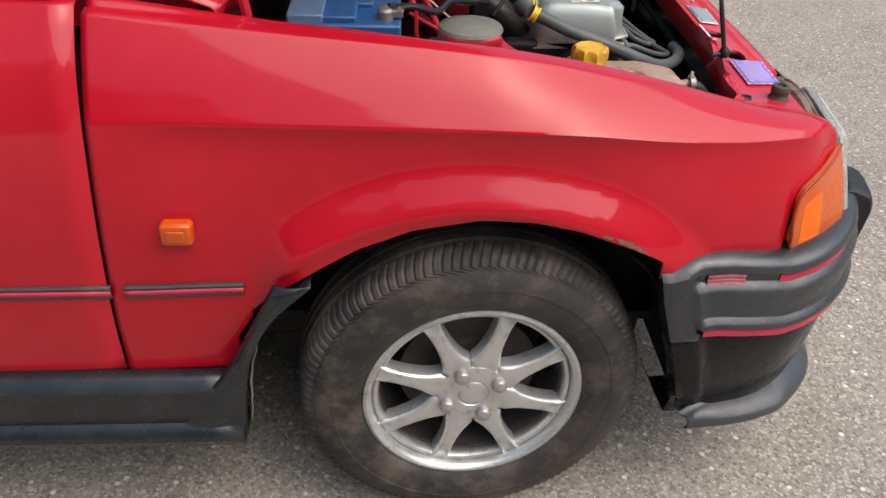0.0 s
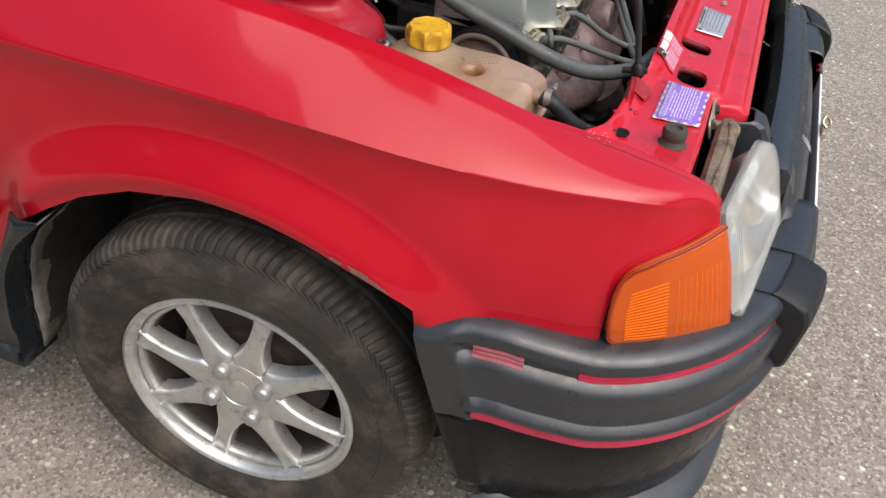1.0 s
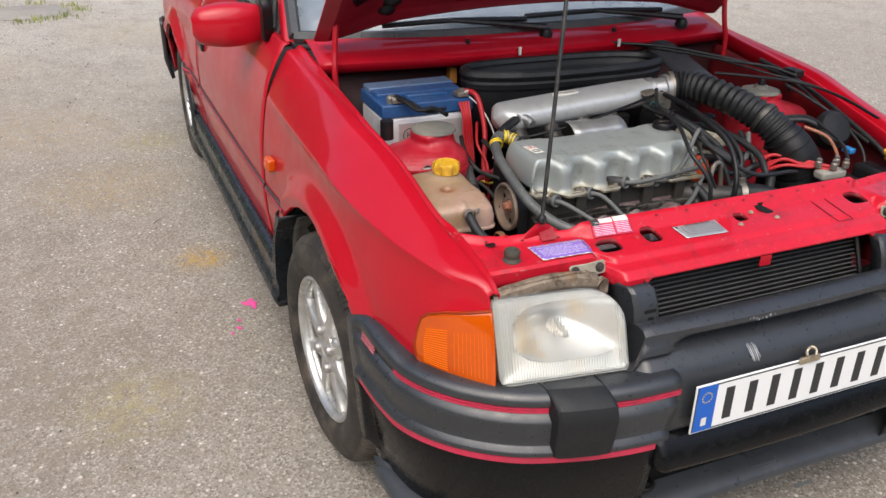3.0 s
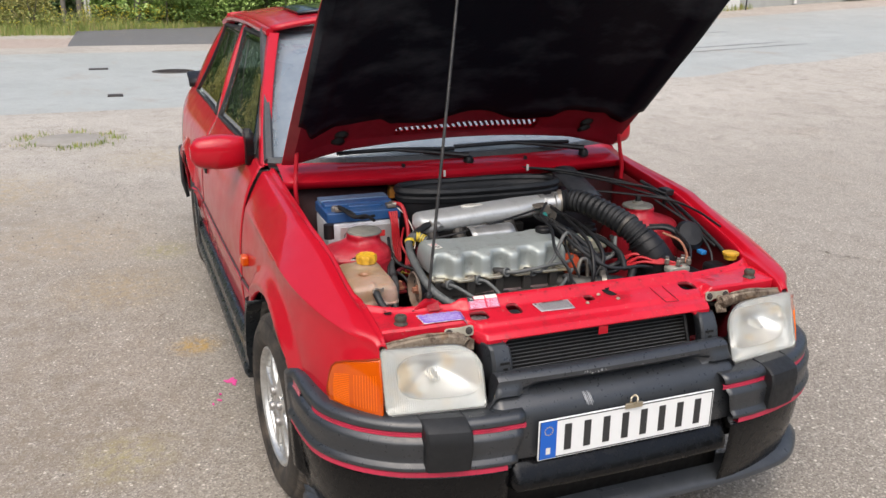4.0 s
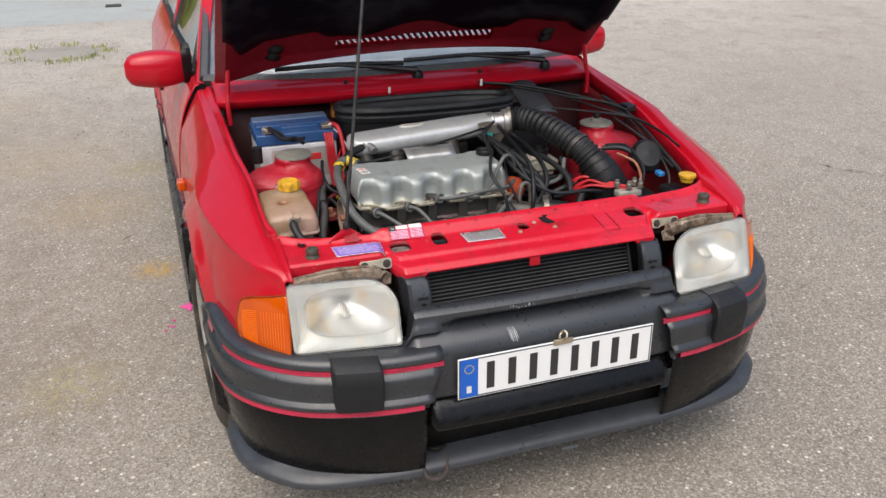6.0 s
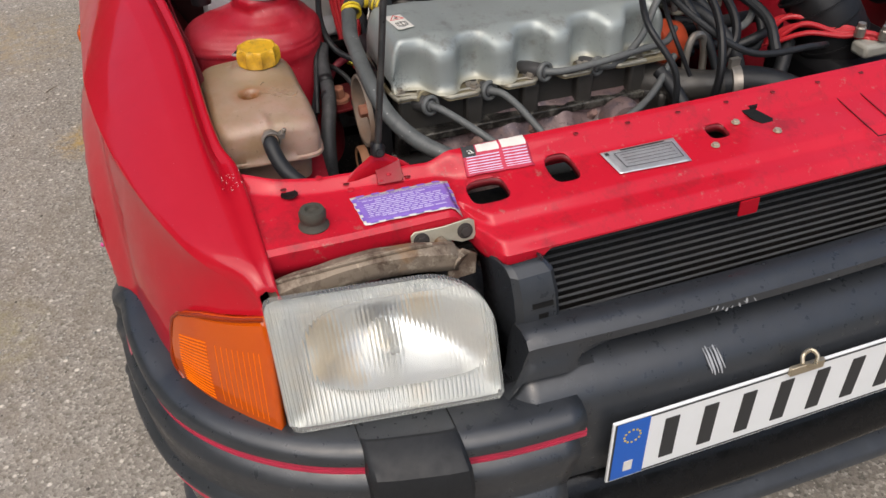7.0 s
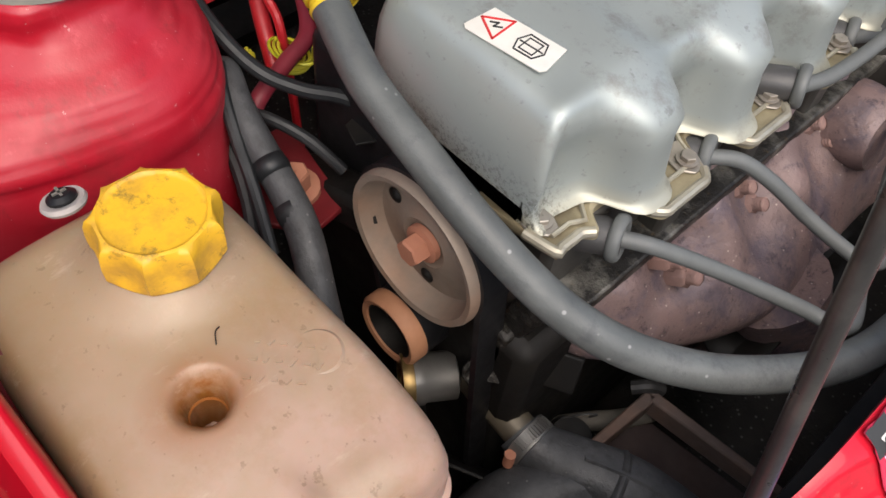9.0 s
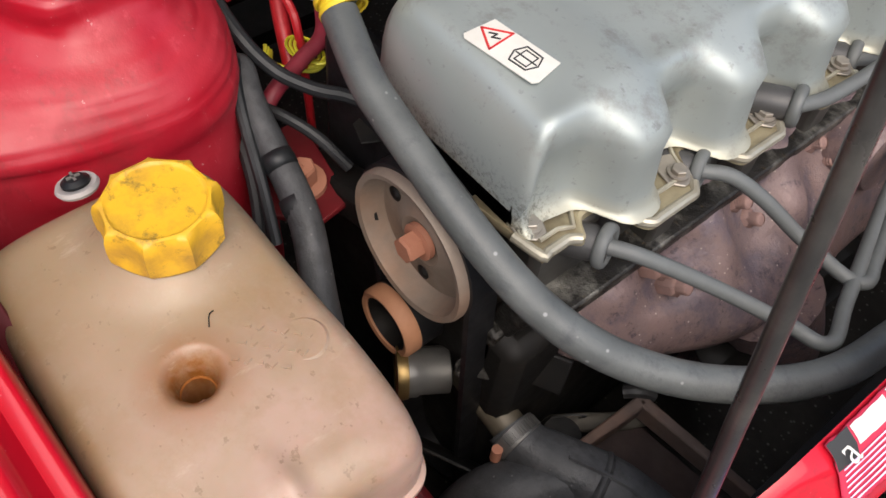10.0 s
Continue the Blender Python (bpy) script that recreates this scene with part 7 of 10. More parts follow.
part("water_pipe", G().tube([(0.232, -0.370, 0.574), (0.269, -0.370, 0.563), (0.296, -0.3685, 0.557), (0.314, -0.3685, 0.553)], [0.0125, 0.0130, 0.0135, 0.0140], 20, 8), plain("greasy_pipe", (0.10, 0.085, 0.062), 0.5, 0.4, dirt=(0.20, 0.16, 0.10), dirty=0.5), low, "greasy steel water pipe")
part("hose_branch", G().tube([(0.372, -0.350, 0.544), (0.354, -0.380, 0.540), (0.338, -0.402, 0.528), (0.328, -0.420, 0.49), (0.325, -0.425, 0.44)], [0.022, 0.024, 0.025, 0.024, 0.022], 20), OLD_HOSE, low)
part("hose_seam", G().tube([(0.357, -0.3565, 0.5725), (0.394, -0.3385, 0.5695), (0.42, -0.329, 0.5615), (0.45, -0.319, 0.549)], 0.0022, 6), OLD_HOSE, low)
part("hose_collar", G().lathe([(0.0262, -0.004), (0.0280, 0.0), (0.0262, 0.004)], (0.380, -0.3445, 0.5445), (1, 0.46, -0.16), 26), OLD_HOSE, low, thick=0.001)
clamp = part("hose_clamp", G().lathe([(0.0188, -0.0065), (0.0200, -0.0060), (0.0202, 0.0), (0.0200, 0.0060), (0.0188, 0.0065)], (0.318, -0.3685, 0.5525), (1, 0.06, -0.13), 28), BRIGHT_STEEL, low, "steel worm-drive hose clamp", thick=0.001)
for k in range(15):
    a = radians(40 + 7 * k)
    part("clamp_ridge", G().box((0.318 + 0.0026 * math.sin(a), -0.3685 + 0.0205 * math.cos(a), 0.5525 + 0.0205 * math.sin(a)), (0.0085, 0.0012, 0.0016), Matrix.Rotation(a, 4, 'X')), BRIGHT_STEEL, clamp)
part("clamp_housing", G().rod((0.319, -0.390, 0.562), (0.320, -0.3910, 0.549), 0.0042, 12), COPPER, clamp, "rusty clamp screw", bevel=0.001)
bracket = part("steel_bracket", G().prism([(0.345, -0.249), (0.353, -0.243), (0.470, -0.232), (0.468, -0.240), (0.450, -0.242), (0.352, -0.254)], 0.022, Matrix.Translation((0, 0, 0.497))).prism([(0.343, -0.318), (0.351, -0.320), (0.356, -0.246), (0.345, -0.249)], 0.020, Matrix.Translation((0, 0, 0.499))), RUST, car, "rusty angled steel bracket", bevel=0.002)
part("bracket_web", G().prism([(0.347, -0.318), (0.352, -0.248), (0.468, -0.236), (0.478, -0.318)], 0.003, Matrix.Translation((0, 0, 0.480))), plain("black_rust", (0.035, 0.022, 0.020), 0.8, dirt=(0.075, 0.042, 0.034), dirty=0.6), bracket, bevel=0.001)
part("lower_pipe", G().tube([(0.29, -0.335, 0.47), (0.322, -0.290, 0.478), (0.345, -0.262, 0.484), (0.362, -0.230, 0.488)], 0.0085, 12), plain("dusty_pipe", (0.11, 0.098, 0.08), 0.7, dirt=(0.2, 0.17, 0.13), dirty=0.5), car, "dusty steel pipe low in the bay")
part("lower_pipe", G().tube([(0.335, -0.254, 0.515), (0.344, -0.246, 0.520), (0.352, -0.236, 0.514)], 0.006, 10), BOOT, car)
part("loose_wire", G().tube([(0.318, -0.326, 0.53), (0.330, -0.318, 0.545), (0.336, -0.308, 0.540), (0.331, -0.306, 0.525)], 0.0008, 6), BOOT, car)
part("drain_cap", G().lathe([(0.018, 0.0), (0.020, 0.004), (0.018, 0.012), (0.0, 0.013)], (0.326, -0.315, 0.485), (0.3, -0.1, 1), 24), BLACK_DEEP, car, "black rubber cap", sharp=40)
part("lower_clutter", G().box((0.40, -0.36, 0.42), (0.05, 0.10, 0.05), Matrix.Rotation(0.3, 4, 'Z')), BLACK_DEEP, car, bevel=0.006)
part("splash_plate", G().box((0.282, -0.405, 0.505), (0.060, 0.003, 0.06), Matrix.Rotation(0.45, 4, 'Z') @ Matrix.Rotation(0.5, 4, 'X')), BLACK_DEEP, car, "black splash plate", bevel=0.001)

# --- inlet plenum and throttle
def plenum_mesh():
    rows = []
    for i in range(41):
        t = i / 40
        y = -0.335 + 0.455 * t
        w = 0.056 * min(1, (1 - (1 - min(1, t / 0.11)) ** 2) ** 0.5 + 0.02) * (1 - 0.25 * sstep((t - 0.8) / 0.2))
        h = 0.031 * min(1, (1 - (1 - min(1, t / 0.05)) ** 2) ** 0.5 + 0.05)
        cx, cz = 0.005 - 0.03 * t, 0.841 + 0.018 * t
        rows.append([(cx + w * math.copysign(abs(math.cos(a)) ** 0.75, math.cos(a)), y, cz + h * math.copysign(abs(math.sin(a)) ** 0.75, math.sin(a))) for a in (2 * math.pi * k / 28 for k in range(28))])
    g = G().grid(rows, close_v=True)
    g.add(rows[0], [tuple(range(28))])
    g.add(rows[-1], [tuple(range(28))[::-1]])
    return g


PALE_CAST = Mat("pale_cast_alloy", (0.56, 0.57, 0.56), 0.40, 0.45)
PALE_CAST.mix(PALE_CAST.ramp(PALE_CAST.noise(24, 6), 0.52, 0.72, 0, 0.5), (0.36, 0.35, 0.33))
PALE_CAST.bump(PALE_CAST.noise(300, 3), 0.3, 0.0008)
PALE_CAST = PALE_CAST.m
plenum = part("inlet_plenum", plenum_mesh(), PALE_CAST, car, "cast aluminium inlet plenum with an oval badge", sharp=60)
part("oval_badge", G().add([(-0.012 + 0.013 * math.cos(2 * math.pi * k / 28), -0.13 + 0.037 * math.sin(2 * math.pi * k / 28), 0.8825) for k in range(28)] + [(-0.012 + 0.013 * math.cos(2 * math.pi * k / 28), -0.13 + 0.037 * math.sin(2 * math.pi * k / 28), 0.874) for k in range(28)], [tuple(range(28))] + [(k, k + 28, (k + 1) % 28 + 28, (k + 1) % 28) for k in range(28)]), PAPER, plenum, "pale oval badge")
part("badge_mark", line_shape([(-0.022, 0.0), (0.022, 0.0)], 0.006, Matrix.Translation((-0.012, -0.13, 0.8828)) @ Matrix.Rotation(radians(90), 4, 'Z')), STEEL, plenum)
for y in (-0.285, -0.195, -0.105, -0.02):
    part("inlet_runner", G().tube([(0.01, y, 0.83), (0.05, y, 0.80), (0.09, y + 0.005, 0.765), (0.125, y + 0.008, 0.735)], [0.026, 0.022, 0.022, 0.024], 16), OILY, plenum, "dark cast runner")
part("plenum_web", G().box((0.03, -0.15, 0.80), (0.03, 0.36, 0.05)), BLACK_DEEP, plenum, bevel=0.004)
shield = part("fuel_rail_shield", G().grid([[(0.092 + 0.055 * t, y, 0.845 - 0.018 * t + 0.008 * math.sin(3.1 * t)) for t in np.linspace(0, 1, 6)] for y in np.linspace(-0.19, -0.045, 8)]), CAST, car, "bent bare aluminium shield", thick=0.0015)
part("throttle_cable", G().tube([(0.05, -0.34, 0.80), (0.085, -0.25, 0.818), (0.10, -0.12, 0.845), (0.08, 0.0, 0.862), (0.05, 0.09, 0.87)], 0.0035, 8), BLACK, car, "thin black throttle cable")
thr = part("throttle_body", G().lathe([(0.030, -0.03), (0.034, -0.028), (0.034, -0.012), (0.030, -0.008), (0.030, 0.02), (0.037, 0.022), (0.037, 0.035), (0.033, 0.038)], (-0.018, 0.145, 0.862), (0.15, 1, 0.08), 28, True), CAST, car, "alloy throttle body", sharp=35)
part("throttle_lever", G().prism([(0.0, -0.03), (0.02, -0.035), (0.035, 0.0), (0.03, 0.03), (0.01, 0.035), (-0.005, 0.01)], 0.004, Matrix.Translation((0.03, 0.125, 0.84)) @ Matrix.Rotation(radians(80), 4, 'X') @ Matrix.Rotation(0.4, 4, 'Y')), STEEL, thr, "steel throttle lever", bevel=0.001)
part("throttle_spring", G().tube([(0.035, 0.10 + 0.0035 * (k % 2), 0.84 + 0.0022 * k) for k in range(10)], 0.0022, 6, 3), STEEL, thr)
part("green_sensor", G().lathe([(0.009, 0), (0.011, 0.008), (0.011, 0.02), (0.006, 0.026)], (0.055, 0.085, 0.845), (1, 0.2, 0.3), 14, True), plain("green_plastic", (0.02, 0.22, 0.20), 0.45), thr, "green plastic sensor")
part("throttle_bracket", G().box((0.03, 0.09, 0.872), (0.03, 0.045, 0.004), Matrix.Rotation(0.25, 4, 'Y')).box((0.045, 0.115, 0.86), (0.004, 0.05, 0.03)), STEEL, thr, bevel=0.001)
# corrugated air hose
air = part("air_hose", G().tube([(-0.015, 0.185, 0.867), (0.005, 0.22, 0.873), (0.05, 0.248, 0.872), (0.115, 0.275, 0.860), (0.17, 0.298, 0.845), (0.216, 0.318, 0.826), (0.245, 0.338, 0.80), (0.262, 0.352, 0.775)], [0.036, 0.036, 0.036, 0.036, 0.037, 0.038, 0.04, 0.042], 28, 26, wave=0.07, waves=23), RUBBER, car, "black corrugated air hose", sharp=60)
part("hose_clamp", G().lathe([(0.036, -0.007), (0.039, -0.006), (0.039, 0.006), (0.036, 0.007)], (-0.014, 0.188, 0.868), (0.35, 0.9, 0.1), 30), STEEL, air, thick=0.001)
part("hose_clamp", G().lathe([(0.040, -0.006), (0.0425, -0.005), (0.0425, 0.005), (0.040, 0.006)], (0.205, 0.313, 0.831), (0.7, 0.35, -0.4), 30), OILY, air, "dull steel clamp", thick=0.001)
elbow = part("air_elbow", G().tube([(0.245, 0.337, 0.80), (0.268, 0.358, 0.768), (0.282, 0.378, 0.73), (0.288, 0.395, 0.68)], [0.045, 0.052, 0.056, 0.056], 26, 12), BLACK, car, "ribbed black air elbow")
for k, (x, y, z) in enumerate(((0.252, 0.343, 0.79), (0.266, 0.356, 0.77), (0.276, 0.368, 0.747), (0.283, 0.382, 0.72))):
    part("elbow_rib", G().lathe([(0.047 + 0.0025 * k, -0.003), (0.0515 + 0.0025 * k, -0.002), (0.0515 + 0.0025 * k, 0.002), (0.047 + 0.0025 * k, 0.003)], (x, y, z), (0.45 - 0.1 * k, 0.4, -0.8), 28), BLACK, elbow, thick=0.001)
part("air_box", G().box((0.30, 0.43, 0.60), (0.22, 0.20, 0.20)), BLACK, car, "black air filter box", bevel=0.02)

# --- cables and pipes that cross the bay
for pts, r, mat in (
        ([(0.02, 0.12, 0.875), (0.133, 0.045, 0.872), (0.25, 0.02, 0.858), (0.352, -0.02, 0.832), (0.40, 0.004, 0.775), (0.405, 0.01, 0.70)], 0.0048, RUBBER),
        ([(0.03, 0.130, 0.868), (0.14, 0.108, 0.872), (0.218, 0.104, 0.862), (0.321, 0.109, 0.828), (0.385, 0.092, 0.765), (0.39, 0.08, 0.68)], 0.0062, BLACK),
        ([(0.10, 0.07, 0.852), (0.22, 0.060, 0.846), (0.325, 0.078, 0.812), (0.372, 0.152, 0.765), (0.37, 0.26, 0.755), (0.33, 0.33, 0.73)], 0.0052, RUBBER),
        ([(0.06, 0.16, 0.845), (0.16, 0.165, 0.838), (0.25, 0.175, 0.812), (0.315, 0.165, 0.772), (0.33, 0.13, 0.72)], 0.0070, BLACK),
        ([(0.12, 0.20, 0.80), (0.20, 0.225, 0.795), (0.28, 0.245, 0.77), (0.33, 0.235, 0.735)], 0.0085, RUBBER),
        ([(-0.02, 0.335, 0.890), (0.03, 0.42, 0.885), (0.079, 0.545, 0.868), (0.18, 0.59, 0.852), (0.30, 0.598, 0.828)], 0.0038, BLACK),
        ([(0.13, 0.45, 0.80), (0.175, 0.49, 0.808), (0.235, 0.492, 0.796), (0.32, 0.47, 0.782), (0.375, 0.437, 0.765)], 0.0040, RUBBER),
        ([(-0.10, 0.42, 0.90), (0.0, 0.48, 0.885), (0.10, 0.575, 0.862), (0.24, 0.60, 0.84)], 0.0032, BLACK),
        ([(0.18, 0.14, 0.83), (0.20, 0.09, 0.838), (0.27, 0.055, 0.828), (0.33, 0.04, 0.80), (0.36, 0.06, 0.74)], 0.0034, BLACK)):
    part("bay_cable", G().tube(pts, r, 10, 8), mat, car, "black cable across the engine bay")
for y, z in ((0.055, 0.865), (0.100, 0.871)):
    part("cable_tie", G().lathe([(0.0075, -0.003), (0.0082, 0.0), (0.0075, 0.003)], (0.18, y, z), (1, -0.1, -0.05), 14), BLACK_DEEP, car, thick=0.0006)

# --- heater trunk with its rubber seal
ring = [(-0.215 + 0.075 * math.copysign(abs(math.cos(a)) ** 0.8, math.cos(a)) + 0.06 * (0.29 * math.sin(a) + 0.0), -0.02 + 0.285 * math.copysign(abs(math.sin(a)) ** 0.7, math.sin(a))) for a in (2 * math.pi * k / 64 for k in range(64))]
trunk = part("heater_trunk", G().grid([[(x, y, z) for x, y in ring] for z in (0.895, 0.86, 0.80, 0.70)], close_v=True, flip=True), BLACK, car, "black heater air trunk", thick=0.006)
seal = G().grid([[(x + dx * 0.012 * math.cos(2 * math.pi * k / 64), y + dx * 0.012 * math.sin(2 * math.pi * k / 64), 0.895 + dz) for k, (x, y) in enumerate(ring)] for dx, dz in ((-0.9, 0.0), (-0.5, 0.010), (0.3, 0.013), (0.9, 0.008), (1.2, -0.002), (0.8, -0.012), (0.3, -0.014), (0.9, -0.022), (0.6, -0.036), (-0.2, -0.036))], close_v=True, flip=True)
part("trunk_seal", seal, RUBBER, trunk, "thick rubber sealing ring")
part("trunk_bottom", G().add([(x, y, 0.84) for x, y in ring], [tuple(range(64))]), BLACK_DEEP, trunk)
part("bulkhead_flap", G().grid([[(-0.30 + 0.24 * t, 0.30 + 0.10 * u - 0.02 * t, 0.905 - 0.05 * t + 0.012 * math.sin(3 * u)) for t in np.linspace(0, 1, 6)] for u in np.linspace(0, 1, 6)], flip=True), plain("flap_plastic", (0.040, 0.044, 0.050), 0.5, dirt=(0.08, 0.08, 0.08), dirty=0.3), car, "dark grey plastic water deflector", thick=0.003)
part("wiper_motor", G().box((-0.33, 0.36, 0.865), (0.06, 0.12, 0.05)).rod((-0.33, 0.28, 0.86), (-0.33, 0.40, 0.86), 0.026), STEEL, car, "dull steel wiper motor", bevel=0.004)

# --- battery
batt = part("battery", G().box((-0.205, -0.455, 0.755), (0.172, 0.236, 0.145)), plain("battery_case", (0.66, 0.68, 0.70), 0.45, dirt=(0.3, 0.29, 0.27), dirty=0.4), car, "grey battery with a blue lid", bevel=0.006)
BLUE = plain("battery_blue", (0.02, 0.08, 0.22), 0.4, dirt=(0.1, 0.12, 0.15), dirty=0.3)
lid = part("battery_lid", G().box((-0.205, -0.455, 0.846), (0.178, 0.242, 0.034)), BLUE, batt, "dark blue battery lid", bevel=0.004)
part("lid_cover", G().box((-0.222, -0.455, 0.867), (0.075, 0.225, 0.012)).box((-0.19, -0.44, 0.866), (0.06, 0.11, 0.010)), BLUE, batt, bevel=0.003)
part("lid_top", G().box((-0.262, -0.455, 0.868), (0.055, 0.23, 0.016)), plain("lid_grey_blue", (0.10, 0.16, 0.26), 0.5), batt, bevel=0.003)
front = -0.205 + 0.0868
part("battery_label", G().box((front, -0.447, 0.768), (0.0012, 0.175, 0.09)), SILVER_LABEL, batt, "silver label with round and red marks")
ringm = Matrix.Translation((front + 0.001, -0.505, 0.782)) @ Matrix.Rotation(radians(90), 4, 'Z') @ Matrix.Rotation(radians(90), 4, 'X')
part("label_ring", line_shape([(0.017 * math.cos(a), 0.017 * math.sin(a)) for a in (2 * math.pi * k / 20 for k in range(20))], 0.002, ringm, True).add(*(lambda q: (q.v, q.f))(line_shape([(-0.006, -0.008), (-0.006, 0.008), (-0.006, 0), (0.006, 0), (0.006, 0.008), (0.006, -0.008)], 0.002, ringm))), INK, batt)
part("label_bar", G().box((front + 0.001, -0.425, 0.784), (0.0012, 0.075, 0.020)), PRINT_RED, batt, "red print bar")
part("label_bar", G().box((front + 0.001, -0.47, 0.742), (0.0012, 0.07, 0.016)), BLUE, batt, "blue print bar")
for y, s in ((-0.548, -1), (-0.352, 1)):
    tm = part("battery_clamp", G().lathe([(0.013, 0), (0.013, 0.014), (0.008, 0.018), (0.0, 0.018)], (-0.14, y + s * -0.004, 0.863), (0, 0, 1), 16).box((-0.128, y - s * 0.012, 0.872), (0.03, 0.03, 0.012)), STEEL, batt, "corroded battery clamp", bevel=0.002)
    hexbolt("clamp_bolt", (-0.118, y - s * 0.01, 0.876), (0, s, 0.3), 0.0045, 0.014, STEEL, tm)
part("battery_cable", G().tube([(-0.135, -0.545, 0.876), (-0.10, -0.53, 0.878), (-0.06, -0.505, 0.862), (-0.035, -0.475, 0.87), (0.01, -0.46, 0.866)], 0.0055, 10), BLACK, car, "black battery cable")
part("battery_cable", G().tube([(-0.135, -0.535, 0.880), (-0.09, -0.51, 0.872), (-0.055, -0.485, 0.858), (-0.02, -0.45, 0.872)], 0.0045, 10), BLACK, car)
part("battery_cable", G().tube([(-0.13, -0.35, 0.878), (-0.10, -0.335, 0.872), (-0.075, -0.328, 0.83), (-0.05, -0.33, 0.78), (-0.02, -0.345, 0.72), (0.02, -0.36, 0.68)], 0.0065, 12), RED_WIRE, car, "red battery cable")
for k in range(4):
    part("red_cable", G().tube([(-0.11, -0.375 + 0.008 * k, 0.855), (-0.09, -0.372 + 0.006 * k, 0.82), (-0.085, -0.37 + 0.007 * k, 0.76), (-0.06, -0.365 + 0.004 * k, 0.70)], 0.0035, 8), RED_WIRE, car)
part("white_cable", G().tube([(-0.12, -0.345, 0.865), (-0.085, -0.325, 0.84), (-0.04, -0.315, 0.80), (0.0, -0.325, 0.77), (0.03, -0.345, 0.75)], 0.0018, 6), PAPER, car)
part("battery_tray", G().box((-0.205, -0.455, 0.672), (0.20, 0.26, 0.015)), BLACK_DEEP, car, bevel=0.003)
part("relay_stub", G().rod((-0.06, -0.585, 0.80), (-0.06, -0.585, 0.845), 0.016, 14), BLACK, car, "black rubber bung", bevel=0.003)
part("orange_relay", G().box((-0.36, -0.29, 0.86), (0.03, 0.022, 0.05)), plain("amber_relay", (0.5, 0.2, 0.03), 0.5), car, "amber relay on the bulkhead", bevel=0.003)

# --- left half of the bay
res = part("brake_reservoir", G().box((0.085, 0.235, 0.752), (0.085, 0.12, 0.035)).box((0.085, 0.235, 0.728), (0.07, 0.10, 0.02)), CREAM, car, "aged translucent brake fluid reservoir", bevel=0.006)
part("reservoir_cap", G().lathe([(0.023, 0.0), (0.0245, 0.004), (0.0245, 0.018), (0.019, 0.022), (0.019, 0.034), (0.012, 0.038), (0.0, 0.038)], (0.065, 0.262, 0.770), (0, 0, 1), 22), BLACK, res, "black reservoir cap", sharp=35)
part("master_cylinder", G().rod((-0.06, 0.28, 0.715), (0.12, 0.25, 0.71), 0.02, 16), CAST, car, bevel=0.003)
servo = part("brake_servo", G().lathe([(0.0, 0.0), (0.05, 0.004), (0.10, 0.02), (0.115, 0.05), (0.10, 0.08), (0.03, 0.09)], (-0.12, 0.30, 0.72), (-1, 0, 0.05), 32), BLACK, car, "black brake servo")
dist = part("distributor", G().lathe([(0.03, 0), (0.036, 0.006), (0.036, 0.03), (0.028, 0.05), (0.02, 0.055), (0.0, 0.055)], (0.235, 0.07, 0.735), (0, 1, 0.05), 28), plain("orange_cap", (0.62, 0.09, 0.03), 0.45, dirt=(0.3, 0.08, 0.04)), car, "orange distributor cap", sharp=35)
for k in range(5):
    a = k * 1.25
    part("cap_tower", G().rod((0.235 + 0.022 * math.cos(a), 0.118, 0.735 + 0.022 * math.sin(a)), (0.235 + 0.022 * math.cos(a), 0.145, 0.735 + 0.022 * math.sin(a)), 0.008, 12), BLACK, dist, bevel=0.002)
part("lifting_eye", G().tube([(0.315, 0.085, 0.70), (0.312, 0.083, 0.745), (0.308, 0.092, 0.772), (0.305, 0.110, 0.772), (0.306, 0.118, 0.745), (0.31, 0.118, 0.70)], 0.006, 10), STEEL, car, "steel lifting eye")
therm = part("thermostat_housing", G().tube([(0.27, 0.03, 0.70), (0.31, 0.06, 0.702), (0.335, 0.10, 0.705), (0.345, 0.135, 0.705)], [0.034, 0.03, 0.024, 0.022], 20), OILY, car, "oily alloy thermostat housing")
part("housing_flange", G().box((0.30, 0.045, 0.68), (0.06, 0.06, 0.05), Matrix.Rotation(0.5, 4, 'Z')), OILY, therm, bevel=0.008)
top_hose = part("top_hose", G().tube([(0.343, 0.13, 0.705), (0.355, 0.17, 0.708), (0.38, 0.215, 0.70), (0.42, 0.25, 0.68), (0.48, 0.265, 0.65)], 0.024, 22), RUBBER, car, "black radiator top hose")
part("hose_clamp", G().lathe([(0.0245, -0.008), (0.028, -0.007), (0.028, 0.007), (0.0245, 0.008)], (0.349, 0.15, 0.7065), (0.35, 0.9, 0.05), 28).box((0.345, 0.147, 0.738), (0.008, 0.016, 0.016)), STEEL, top_hose, "wide steel clamp", thick=0.001)
